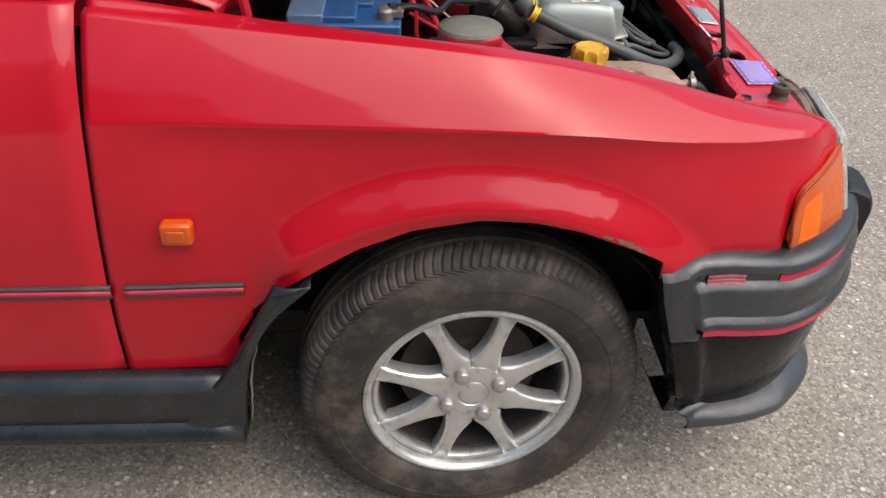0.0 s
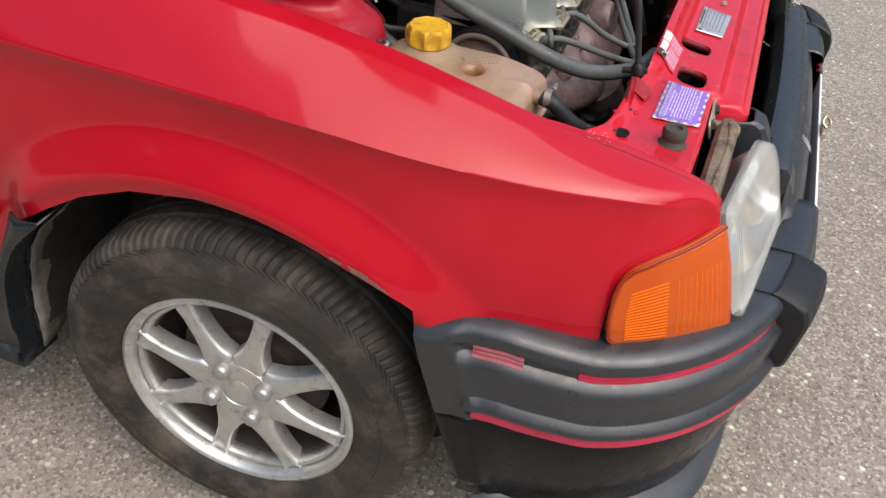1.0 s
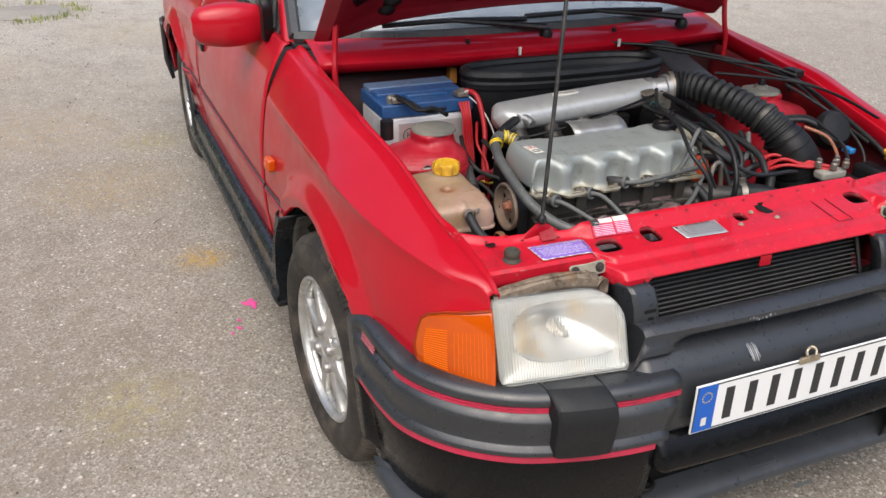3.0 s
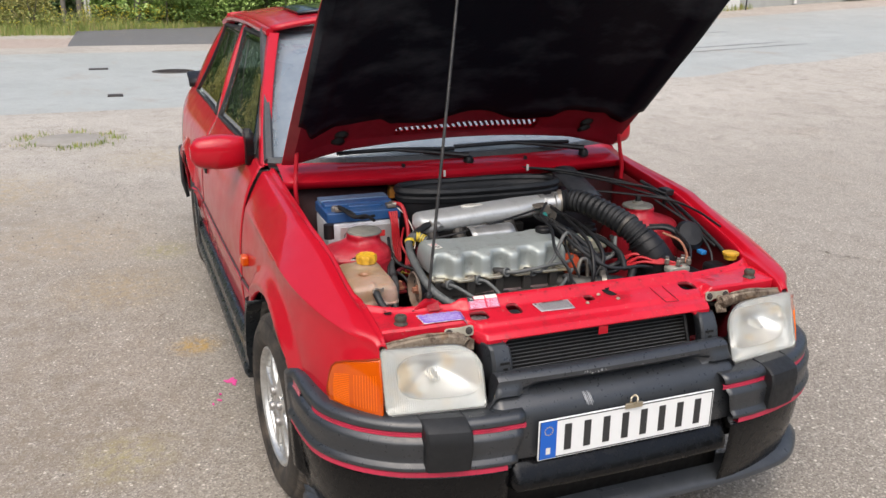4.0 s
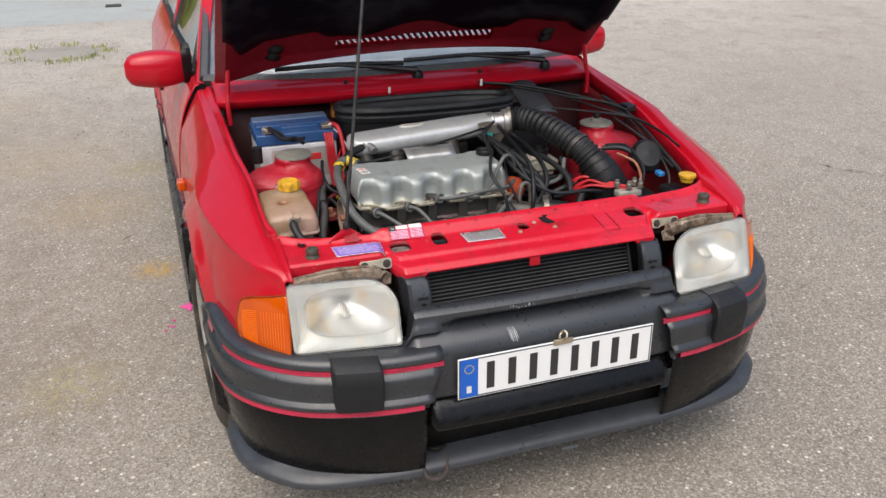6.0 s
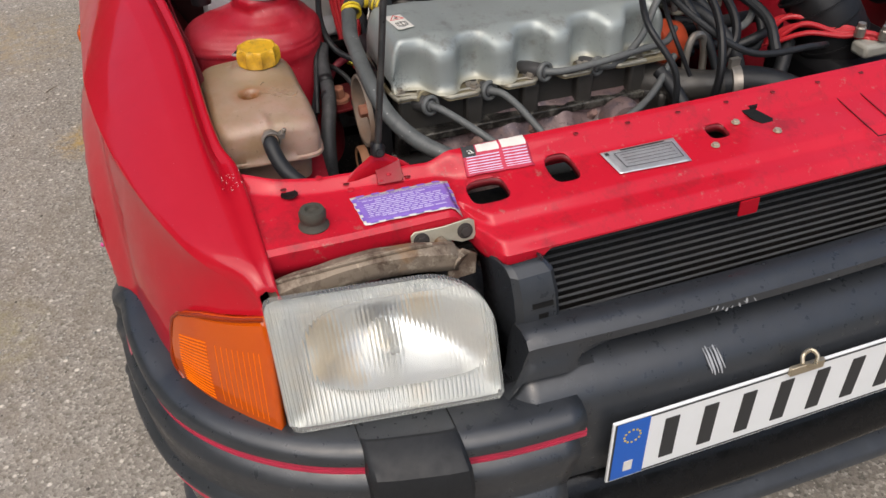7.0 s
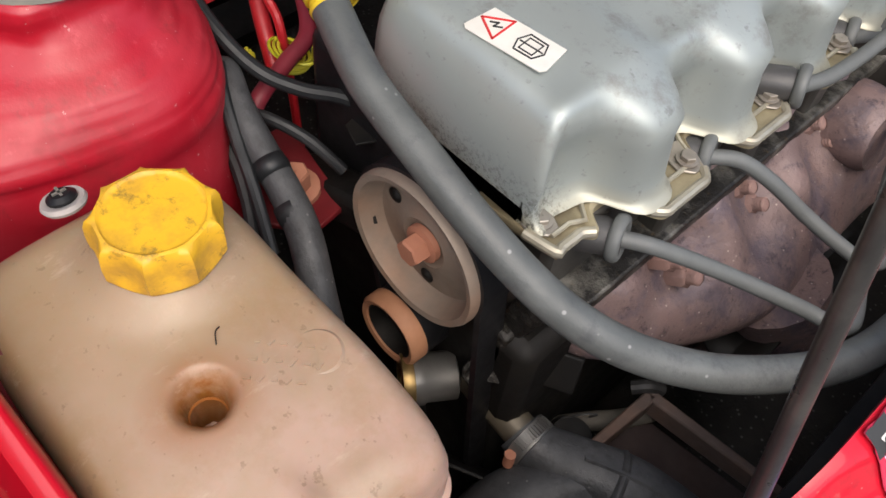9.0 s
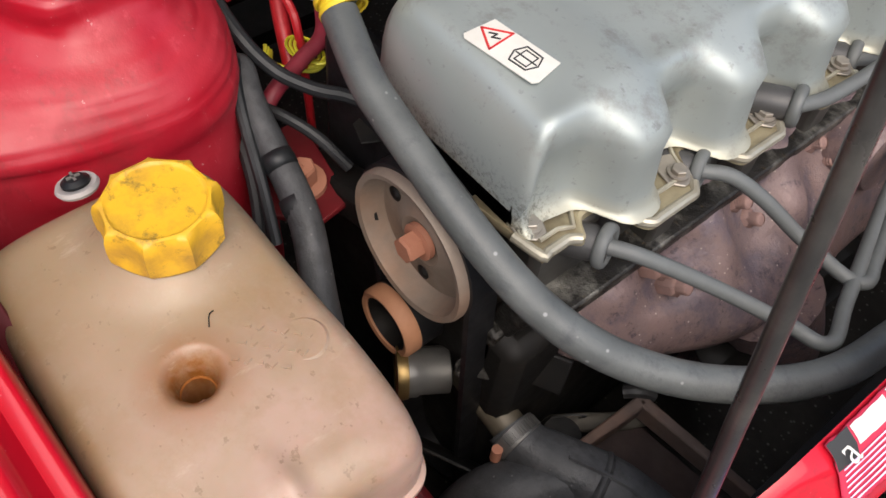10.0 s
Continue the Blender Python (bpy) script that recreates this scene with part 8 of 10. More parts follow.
hoses = (
    ([(0.22, 0.10, 0.80), (0.27, 0.13, 0.79), (0.32, 0.155, 0.755), (0.345, 0.165, 0.70), (0.35, 0.17, 0.62)], 0.0105),
    ([(0.075, 0.07, 0.852), (0.13, 0.085, 0.845), (0.19, 0.11, 0.83), (0.24, 0.14, 0.80), (0.275, 0.17, 0.76)], 0.0085),
    ([(0.06, 0.06, 0.848), (0.12, 0.055, 0.85), (0.18, 0.08, 0.845), (0.23, 0.10, 0.825), (0.30, 0.12, 0.77), (0.33, 0.13, 0.72)], 0.0065),
    ([(0.20, 0.13, 0.75), (0.22, 0.18, 0.745), (0.21, 0.24, 0.74), (0.20, 0.30, 0.735)], 0.011),
    ([(0.24, 0.15, 0.735), (0.26, 0.20, 0.72), (0.27, 0.25, 0.735), (0.25, 0.30, 0.74)], 0.008),
    ([(0.17, 0.28, 0.79), (0.20, 0.275, 0.77), (0.245, 0.27, 0.735), (0.26, 0.255, 0.71), (0.25, 0.22, 0.70)], 0.007),
    ([(0.31, 0.04, 0.73), (0.345, 0.05, 0.71), (0.375, 0.055, 0.68), (0.40, 0.05, 0.62)], 0.011),
    ([(0.28, 0.30, 0.72), (0.31, 0.27, 0.69), (0.33, 0.24, 0.65)], 0.012),
    ([(-0.30, 0.25, 0.915), (-0.20, 0.36, 0.905), (-0.12, 0.44, 0.895), (-0.04, 0.54, 0.885), (0.02, 0.585, 0.87)], 0.004),
    ([(-0.35, 0.10, 0.925), (-0.25, 0.30, 0.918), (-0.20, 0.42, 0.90), (-0.10, 0.53, 0.88), (0.0, 0.575, 0.86), (0.15, 0.58, 0.81), (0.30, 0.585, 0.765)], 0.0045),
    ([(-0.10, 0.56, 0.89), (0.0, 0.585, 0.865), (0.12, 0.592, 0.83), (0.22, 0.59, 0.80), (0.32, 0.59, 0.765), (0.37, 0.585, 0.74)], 0.006),
    ([(0.05, 0.52, 0.86), (0.12, 0.545, 0.835), (0.2, 0.575, 0.80), (0.29, 0.575, 0.75), (0.33, 0.56, 0.70)], 0.004),
    ([(0.16, 0.42, 0.80), (0.19, 0.47, 0.805), (0.22, 0.51, 0.785)], 0.008),
    ([(-0.35, -0.20, 0.925), (-0.33, -0.10, 0.928), (-0.32, 0.02, 0.918)], 0.003),
)
for pth, r in hoses:
    part("rubber_hose", G().tube(pth, r, 12), RUBBER, car)
part("coil_lead", G().tube([(0.245, 0.145, 0.74), (0.27, 0.19, 0.752), (0.25, 0.24, 0.76), (0.21, 0.27, 0.80)], 0.006, 10), LEAD, car)
for k in range(7):
    dy = 0.009 * k
    part("red_hose", G().tube([(0.245 + 0.006 * k, 0.255 + dy * 0.3, 0.70 + 0.004 * k), (0.25 + 0.010 * k, 0.285 + dy * 0.4, 0.745 + 0.006 * (k % 3)), (0.285 + 0.009 * k, 0.325 + dy * 0.5, 0.762 - 0.003 * k), (0.325 + 0.006 * k, 0.36 + dy * 0.4, 0.752), (0.355 + 0.004 * k, 0.37 + dy * 0.6, 0.742)], 0.0042, 9), RED_WIRE, car, "bright red hose" if k == 0 else "")
valve = part("vacuum_valve_block", G().box((0.368, 0.395, 0.732), (0.035, 0.075, 0.022)), plain("grey_valve_plastic", (0.30, 0.29, 0.25), 0.5), car, "pale valve block with red hoses", bevel=0.006)
for dx, dy in ((-0.012, -0.03), (0.012, -0.005), (-0.01, 0.025), (0.014, 0.03)):
    part("valve_post", G().lathe([(0.008, 0), (0.008, 0.014), (0.006, 0.016), (0.006, 0.022), (0.0, 0.022)], (0.368 + dx, 0.395 + dy, 0.748), (0, 0, 1), 10), STEEL, valve, sharp=25)
part("copper_pipe", G().tube([(0.22, 0.44, 0.80), (0.27, 0.47, 0.785), (0.31, 0.47, 0.755), (0.335, 0.45, 0.735)], 0.004, 8), COPPER, car, "copper brake pipe")
part("resonator", G().lathe([(0.034, -0.03), (0.048, -0.026), (0.051, 0.008), (0.040, 0.020), (0.0, 0.023)], (0.214, 0.545, 0.778), (0.75, -0.1, 0.6), 26, True), BLACK, car, "blue-black rounded plastic cover", sharp=40)
part("blue_clip", G().box((0.26, 0.568, 0.735), (0.03, 0.02, 0.014)), plain("blue_plastic", (0.03, 0.22, 0.55), 0.4), car, "blue plastic connector", bevel=0.003)
part("washer_cap", G().lathe([(0.019, 0.0), (0.020, 0.012), (0.025, 0.014), (0.025, 0.021), (0.020, 0.023), (0.0, 0.0225)], (0.385, 0.577, 0.750), (0, 0, 1), 22), YELLOW, car, "yellow washer bottle cap", sharp=35)
part("wing_box", G().box((-0.017, 0.610, 0.868), (0.05, 0.035, 0.022)).box((-0.012, 0.603, 0.84), (0.012, 0.012, 0.05)), BLACK, car, "black sensor box on the wing", bevel=0.004)
part("washer_bottle", G().box((0.36, 0.56, 0.65), (0.10, 0.06, 0.15)), BLACK, car, "washer bottle", bevel=0.012)

# ---------------------------------------------------------------- fittings on the front panel
def on_panel(x, y, turn=0.0, lift=0.002):
    z = panel_z(x, y)
    nx, ny = (panel_z(x + 0.01, y) - panel_z(x - 0.01, y)) / 0.02, (panel_z(x, y + 0.01) - panel_z(x, y - 0.01)) / 0.02
    q = Vector((-nx, -ny, 1)).normalized().to_track_quat('Z', 'Y').to_matrix().to_4x4()
    return Matrix.Translation((x, y, z + lift)) @ q @ Matrix.Rotation(turn, 4, 'Z')


def label_sheet(corners, lift, nu=16, nv=16, ragged=0.0):
    a, b, c, d = (Vector(p) for p in corners)
    rows = []
    for j in range(nv + 1):
        row = []
        for i in range(nu + 1):
            p = a.lerp(b, i / nu).lerp(d.lerp(c, i / nu), j / nv)
            if ragged and (i in (0, nu) or j in (0, nv)):
                p += Vector((noise.noise(Vector((i * 1.7, j * 2.1, 0))), noise.noise(Vector((i * 2.3, j * 1.9, 5))))) * ragged
            row.append((p.x, p.y, panel_z(p.x, p.y) + lift))
        rows.append(row)
    return G().grid(rows, flip=False)


SC = [(0.484, -0.489), (0.488, -0.367), (0.546, -0.369), (0.543, -0.486)]
purple = part("purple_sticker", label_sheet(SC, 0.0032, ragged=0.002), PAPER, slam_panel, "purple and white service sticker, edges torn", thick=-0.0004)


def in_sticker(u, v):
    a, b, c, d = (Vector(p) for p in SC)
    return a.lerp(b, u).lerp(d.lerp(c, u), v)


def sticker_band(u0, u1, v0, v1, lift):
    a, b, c, d = in_sticker(u0, v0), in_sticker(u1, v0), in_sticker(u1, v1), in_sticker(u0, v1)
    return label_sheet((a, b, c, d), lift, 8, 3)


part("purple_field", label_sheet([in_sticker(*p) for p in ((0.03, 0.06), (0.97, 0.06), (0.97, 0.95), (0.03, 0.95))], 0.0038, 18, 14), PURPLE, purple, thick=-0.0003)
for k in range(6):
    for v in (0.0, 0.945):
        part("edge_dash", sticker_band(0.06 + 0.155 * k, 0.14 + 0.155 * k, v, v + 0.055, 0.0043), PURPLE, purple)
for k in range(4):
    for u in (0.0, 0.965):
        part("edge_dash", sticker_band(u, u + 0.033, 0.10 + 0.22 * k, 0.22 + 0.22 * k, 0.0043), PURPLE, purple)


def lettering(words, size, m):
    """Words in the built-in font as a flat mesh."""
    cu = bpy.data.curves.new("words", 'FONT')
    cu.body, cu.size, cu.align_x, cu.align_y = words, size, 'CENTER', 'CENTER'
    tmp = bpy.data.objects.new("words", cu)
    scene.collection.objects.link(tmp)
    me = bpy.data.meshes.new_from_object(tmp.evaluated_get(bpy.context.evaluated_depsgraph_get()))
    bpy.data.objects.remove(tmp)
    g = G()
    g.v = [tuple(m @ v.co) for v in me.vertices]
    g.f = [tuple(p.vertices) for p in me.polygons]
    bpy.data.meshes.remove(me)
    return g


def on_sticker(u, v):
    """A frame on the purple sticker, x along its lines."""
    p, q, r = (in_sticker(u, v), in_sticker(u + 0.05, v), in_sticker(u, v - 0.05))
    ex = Vector((q.x - p.x, q.y - p.y, 0)).normalized()
    ez = Vector((0, 0, 1))
    ey = ez.cross(ex)
    return Matrix.Translation((p.x, p.y, panel_z(p.x, p.y) + 0.0058)) @ Matrix((ex, ey, ez)).transposed().to_4x4()


head = lettering("UPPLYSNINGAR OM MOTORINSTÄLLNING", 0.0056, on_sticker(0.5, 0.135))
head.v = [(x, y, panel_z(x, y) + 0.0052) for x, y, z in head.v]
part("print_line", head, PAPER, purple)
rs = random.Random(4)
for k in range(10):
    v = 0.22 + 0.066 * k
    u = 0.09 + 0.12 * (k in (1, 9))
    while u < 0.88 - 0.2 * (k in (0, 1, 8)):
        w = rs.uniform(0.03, 0.12)
        part("print_bar", sticker_band(u, min(0.93, u + w), v, v + 0.026, 0.0044), PRINT_LILAC, purple)
        u += w + 0.018
for v in (0.19, 0.44, 0.80):
    part("print_rule", sticker_band(0.05, 0.95, v, v + 0.006, 0.0044), PRINT_LILAC, purple)
LC = [(0.460, -0.339), (0.461, -0.254), (0.494, -0.252), (0.490, -0.341)]
warn = part("warning_label", label_sheet(LC, 0.0032, ragged=0.0012), PINSTRIPE, slam_panel, "worn red warning label with white panels", thick=-0.0004)


def warn_band(u0, u1, v0, v1, mat, lift=0.0038, rag=0.0008):
    a, b, c, d = (Vector(p) for p in LC)
    f = lambda u, v: a.lerp(b, u).lerp(d.lerp(c, u), v)
    part("print_panel", label_sheet((f(u0, v0), f(u1, v0), f(u1, v1), f(u0, v1)), lift, 6, 3, rag), mat, warn)


warn_band(0.0, 0.2, 0.02, 0.45, INK)
part("print_letter", lettering("a", 0.020, Matrix.Translation((0.4695, -0.330, panel_z(0.4695, -0.330) + 0.0052)) @ Matrix.Rotation(radians(93), 4, 'Z')), PAPER, warn)
warn_band(0.22, 0.56, 0.05, 0.36, PAPER)
warn_band(0.60, 0.98, 0.02, 0.36, PAPER)
for k in range(7):
    warn_band(0.04, 0.54, 0.46 + 0.075 * k, 0.485 + 0.075 * k, PRINT_LILAC, 0.0042, 0.0003)
    warn_band(0.60, 0.97, 0.42 + 0.075 * k, 0.445 + 0.075 * k, PRINT_LILAC, 0.0042, 0.0003)
PC = [(0.499, -0.163), (0.500, -0.056), (0.547, -0.057), (0.542, -0.157)]
vin = part("maker_plate", label_sheet(PC, 0.003), plain("plate_metal", (0.66, 0.67, 0.67), 0.42, 0.7, dirt=(0.34, 0.34, 0.34), dirty=0.4, grain=200), slam_panel, "riveted silver maker's plate", thick=-0.0006)


def vin_band(u0, u1, v0, v1, mat=INK):
    a, b, c, d = (Vector(p) for p in PC)
    f = lambda u, v: a.lerp(b, u).lerp(d.lerp(c, u), v)
    part("plate_line", label_sheet((f(u0, v0), f(u1, v0), f(u1, v1), f(u0, v1)), 0.0042, 8, 2), mat, vin)


for b in ((0.14, 0.94, 0.16, 0.18), (0.14, 0.94, 0.80, 0.82), (0.14, 0.15, 0.16, 0.82), (0.93, 0.94, 0.16, 0.82), (0.25, 0.85, 0.05, 0.10), (0.20, 0.88, 0.27, 0.285), (0.20, 0.88, 0.40, 0.415), (0.20, 0.88, 0.53, 0.545), (0.20, 0.88, 0.66, 0.675), (0.03, 0.08, 0.08, 0.2)):
    vin_band(*b)
part("key_slot", G().prism([(-0.012, 0.018), (-0.004, 0.022), (0.004, 0.016), (0.02, -0.014), (0.014, -0.022), (0.004, -0.022), (-0.008, 0.0)], 0.0012, on_panel(0.494, 0.075, 0.25)), BLACK_DEEP, slam_panel, "dark latch slot")
part("latch_pin", G().rod((0.476, 0.079, 0.73), (0.476, 0.079, 0.748), 0.009, 12), BLACK, slam_panel, bevel=0.002)
for x, y in ((0.529, -0.010), (0.496, 0.043), (0.528, 0.087)):
    hexbolt("panel_bolt", (x, y, panel_z(x, y) + 0.001), (0, 0, 1), 0.0045, 0.004, ZINC, slam_panel, 1.3)
part("pressed_field", line_shape([(-0.020, -0.056), (0.020, -0.056), (0.020, 0.056), (-0.020, 0.056)], 0.0012, on_panel(0.524, 0.232, -0.03, 0.0012), True, 0.0014), RED_DARK, slam_panel)
for k in range(16):
    y = -0.56 + 0.075 * k
    x = panel_x0(y) + 0.012
    part("spot_weld", G().lathe([(0.004, 0), (0.0035, 0.0007), (0, 0.001)], (x, y, panel_z(x, y)), (0, 0, 1), 10), RED_DARK, slam_panel)
# centre tab under the panel edge
part("panel_tab", G().prism([(-0.014, -0.012), (0.014, -0.012), (0.014, 0.010), (-0.014, 0.010)], 0.002, Matrix.Translation((0.606, -0.004, 0.684)) @ Matrix.Rotation(radians(90), 4, 'Y') @ Matrix.Rotation(radians(90), 4, 'Z')), RED, slam_panel)
# lamp support: rusty bar and zinc bracket
SURF_RUST = Mat("flaky_bar", (0.24, 0.19, 0.14), 0.6, 0.35)
SURF_RUST.mix(SURF_RUST.ramp(SURF_RUST.noise(22, 6, 0.75), 0.45, 0.6, 0, 0.9), (0.075, 0.045, 0.028))
SURF_RUST.mix(SURF_RUST.ramp(SURF_RUST.noise(50, 5, 0.7), 0.56, 0.66, 0, 0.8), (0.42, 0.36, 0.27))
SURF_RUST.mix(SURF_RUST.ramp(SURF_RUST.noise(12, 4), 0.58, 0.7, 0, 0.7), (0.30, 0.15, 0.05))
SURF_RUST.bump(SURF_RUST.noise(60, 5), 0.6, 0.002)
SURF_RUST = SURF_RUST.m
for s, mir in ((-1, False), (1, True)):
    bar_rows = []
    for t in np.linspace(0, 1, 22):
        w = 0.003 * noise.noise(Vector((t * 6, 3.3, 0)))
        z0 = 0.700 + 0.016 * math.sin(2.9 * t) + w
        bar_rows.append([(0.562 + 0.008 * t + o, -0.608 + 0.215 * t, z0 + dz * (1 + 6 * w)) for o, dz in ((0.0, -0.020), (-0.002, 0.002), (0.004, 0.011), (0.014, 0.013), (0.024, 0.006), (0.027, -0.006), (0.026, -0.016))])
    bar_g = G().grid(bar_rows)
    rim_g = G().tube([(0.575, -0.600, 0.716), (0.580, -0.55, 0.722), (0.584, -0.50, 0.727), (0.584, -0.45, 0.727), (0.582, -0.42, 0.723)], 0.003, 8)
    br_m = Matrix.Translation((0.5565, -0.398, 0.7130)) @ Matrix.Rotation(radians(76), 4, 'Y') @ Matrix.Rotation(radians(90), 4, 'Z')
    br_g = G().prism([(-0.039, -0.011), (-0.036, -0.015), (-0.018, -0.014), (-0.008, -0.009), (0.010, -0.009), (0.022, -0.014), (0.037, -0.013), (0.040, -0.008), (0.040, 0.010), (0.034, 0.014), (0.0, 0.011), (-0.034, 0.012), (-0.039, 0.008)], 0.003, br_m)
    stud_g = G().tube([(0.558, -0.404, 0.708), (0.574, -0.398, 0.702), (0.592, -0.388, 0.695)], [0.007, 0.010, 0.012], 12)
    hang_g = G().prism([(-0.018, -0.02), (0.016, -0.018), (0.02, 0.006), (0.004, 0.016), (-0.016, 0.010)], 0.004, Matrix.Translation((0.588, -0.388, 0.694)) @ Matrix.Rotation(radians(75), 4, 'Y') @ Matrix.Rotation(radians(90), 4, 'Z'))
    if mir:
        bar_g, br_g, rim_g, stud_g, hang_g = (g.mirrored() for g in (bar_g, br_g, rim_g, stud_g, hang_g))
    lsb = part("lamp_support_bar", bar_g, SURF_RUST, car, "flaking rusty lamp support", thick=0.002)
    part("bar_rim", rim_g, SURF_RUST, lsb)
    for y in (-0.57, -0.50, -0.44):
        hexbolt("bar_rivet", (0.581, s * -y, 0.714 + 0.004 * (y > -0.52)), (0.8, 0, 0.6), 0.005, 0.004, SURF_RUST, lsb)
    bk = part("lamp_bracket", br_g, ZINC, car, "yellowed zinc lamp bracket", bevel=0.001)
    for dy in (-0.027, 0.027):
        hexbolt("bracket_bolt", (0.5590, s * (0.398 + dy), 0.7135), (0.97, 0, 0.24), 0.0065, 0.006, GRIME, bk)
    part("bracket_stud", stud_g, SURF_RUST, bk)
    part("bracket_hanger", hang_g, SURF_RUST, bk, bevel=0.001)

# riveted foot of the prop, a round hole and spot welds on the panel
part("drain_hole", G().lathe([(0.0, 0.0), (0.0092, 0.0), (0.0100, 0.0006), (0.0104, 0.0)], on_panel(0.456, -0.555, 0, 0.0035).translation, (0, 0, 1), 24), BLACK_DEEP, slam_panel, "round dark hole", sharp=50)
foot_g = G().prism([(-0.016, -0.017), (0.013, -0.017), (0.016, -0.013), (0.016, 0.013), (0.013, 0.017), (-0.016, 0.017)], 0.0016, on_panel(0.455, -0.431, 0.1, 0.0022))
prop_foot = part("prop_foot", foot_g, plain("rusty_red_plate", (0.30, 0.010, 0.020), 0.5, dirt=(0.13, 0.07, 0.05), dirty=0.9, grain=110), slam_panel, "red foot plate of the prop, rust showing through", bevel=0.0006)
for x, y in ((0.459, -0.432), (0.463, -0.443)):
    part("foot_rivet", G().lathe([(0.0038, 0.0), (0.0034, 0.0016), (0.0, 0.0022)], on_panel(x, y, 0, 0.0036).translation, (0, 0, 1), 14), TOWER_RED, prop_foot, sharp=50)
for x, y in ((0.441, -0.515), (0.462, -0.482)):
    part("weld_dimple", G().lathe([(0.0046, 0.0), (0.0040, 0.0006), (0.0022, 0.0007), (0.0, 0.0002)], on_panel(x, y, 0, 0.0008).translation, (0, 0, 1), 16), RED_DULL, slam_panel, sharp=60)

# ---------------------------------------------------------------- number plate: bars for its marks
plate.data.materials[0] = WHITE.m
part("plate_edge", line_shape([(-0.256, -0.051), (0.256, -0.051), (0.256, 0.051), (-0.256, 0.051)], 0.003, Matrix.Translation((0.7538, 0, 0.478)) @ Matrix.Rotation(radians(90), 4, 'Z') @ Matrix.Rotation(radians(90), 4, 'X'), True), INK, plate)
part("plate_blue_end", G().box((0.7536, -0.2325, 0.478), (0.001, 0.045, 0.104)), Mat("plate_blue", (0.01, 0.11, 0.50), 0.4).m, plate, "blue end band")
for k in range(12):
    a = k * math.pi / 6
    part("plate_star", G().box((0.7543, -0.2325 + 0.011 * math.cos(a), 0.503 + 0.011 * math.sin(a)), (0.0008, 0.0024, 0.0024)), YEL_CLIP, plate)
part("plate_mark", G().box((0.7543, -0.2325, 0.447), (0.0008, 0.012, 0.018)), PAPER, plate)
for k in range(8):
    part("plate_bar", G().box((0.7540, -0.178 + 0.0555 * k, 0.478), (0.0016, 0.020, 0.073)), INK, plate, bevel=0.0005)
clip = part("plate_clip", G().box((0.757, 0.008, 0.534), (0.006, 0.05, 0.014)).tube([(0.758, 0.006, 0.538), (0.766, 0.010, 0.546), (0.762, 0.014, 0.556), (0.754, 0.010, 0.560), (0.752, 0.002, 0.552), (0.760, -0.004, 0.546)], 0.003, 8), plain("brass_clip", (0.55, 0.47, 0.34), 0.35, 0.8), car, "bent metal clip holding the number plate", bevel=0.001)
# scraped patches on the bumper
SCUFF = plain("pale_scuff", (0.34, 0.35, 0.36), 0.7, dirt=(0.1, 0.1, 0.1), dirty=0.6, grain=200)
_rs = random.Random(8)


def face_x(z):
    """The front of the bumper's hollow at height z."""
    return float(np.interp(z, [0.525, 0.552, 0.570, 0.580], [0.739, 0.732, 0.718, 0.700]))


def stroke(y, z, dy, dz, w, x_of):
    g = G()
    rows = []
    for k in range(6):
        t = k / 5
        ww = w * math.sin(math.pi * (0.12 + 0.76 * t))
        yy, zz = y + dy * t, z + dz * t
        rows.append([(x_of(zz) + 0.0012, yy - ww, zz), (x_of(zz) + 0.0016, yy + ww, zz)])
    return g.grid(rows)


for dy, z, ln, w in ((-0.010, 0.573, -0.026, 0.0010), (-0.006, 0.574, -0.030, 0.0016), (-0.001, 0.572, -0.027, 0.0009), (0.004, 0.5735, -0.030, 0.0018), (0.008, 0.571, -0.022, 0.0010)):
    part("scuff_mark", stroke(-0.112 + dy, z, 0.006, ln, w, face_x), SCUFF, bpy.data.objects["bumper_centre"])
part("scuff_mark", stroke(-0.122, 0.5725, 0.020, 0.0, 0.001, face_x), SCUFF, bpy.data.objects["bumper_centre"])
for k in range(9):
    y = -0.105 + 0.007 * k + _rs.uniform(-0.003, 0.003)
    part("scuff_mark", stroke(y, 0.619 + _rs.uniform(-0.003, 0.003), _rs.uniform(-0.004, 0.006), _rs.uniform(-0.009, -0.003), _rs.uniform(0.0006, 0.0018), lambda z: float(np.interp(z, [0.603, 0.611, 0.621, 0.63], [0.692, 0.700, 0.699, 0.690])) - 0.001), SCUFF, bpy.data.objects["bumper_centre"])
part("scuff_mark", stroke(0.062, 0.617, 0.003, -0.003, 0.0025, lambda z: 0.6995), SCUFF, bpy.data.objects["bumper_centre"])

# ---------------------------------------------------------------- mirrors, wipers, trim
mir = []
for i in range(15):
    t = i / 14
    y = -0.735 - 0.195 * t
    w = 0.064 * (0.80 + 0.2 * math.sin(math.pi * min(1, t * 1.1))) * (1 - 0.55 * sstep((t - 0.9) / 0.1))
    d = 0.055 * (0.45 + 0.55 * math.sin(math.pi * (0.15 + 0.75 * t))) * (1 - 0.5 * sstep((t - 0.92) / 0.08))
    mir.append([(-0.77 + d * math.copysign(abs(math.cos(a)) ** 0.8, math.cos(a)) + 0.0, y, 0.953 + w * math.copysign(abs(math.sin(a)) ** 0.7, math.sin(a))) for a in (2 * math.pi * k / 24 for k in range(24))])
mg = G().grid(mir, close_v=True)
mg.add(mir[0], [tuple(range(24))])
mg.add(mir[-1], [tuple(range(24))[::-1]])
m1, m2 = both("door_mirror", mg, RED, car, "red door mirror on a black foot", sharp=60)
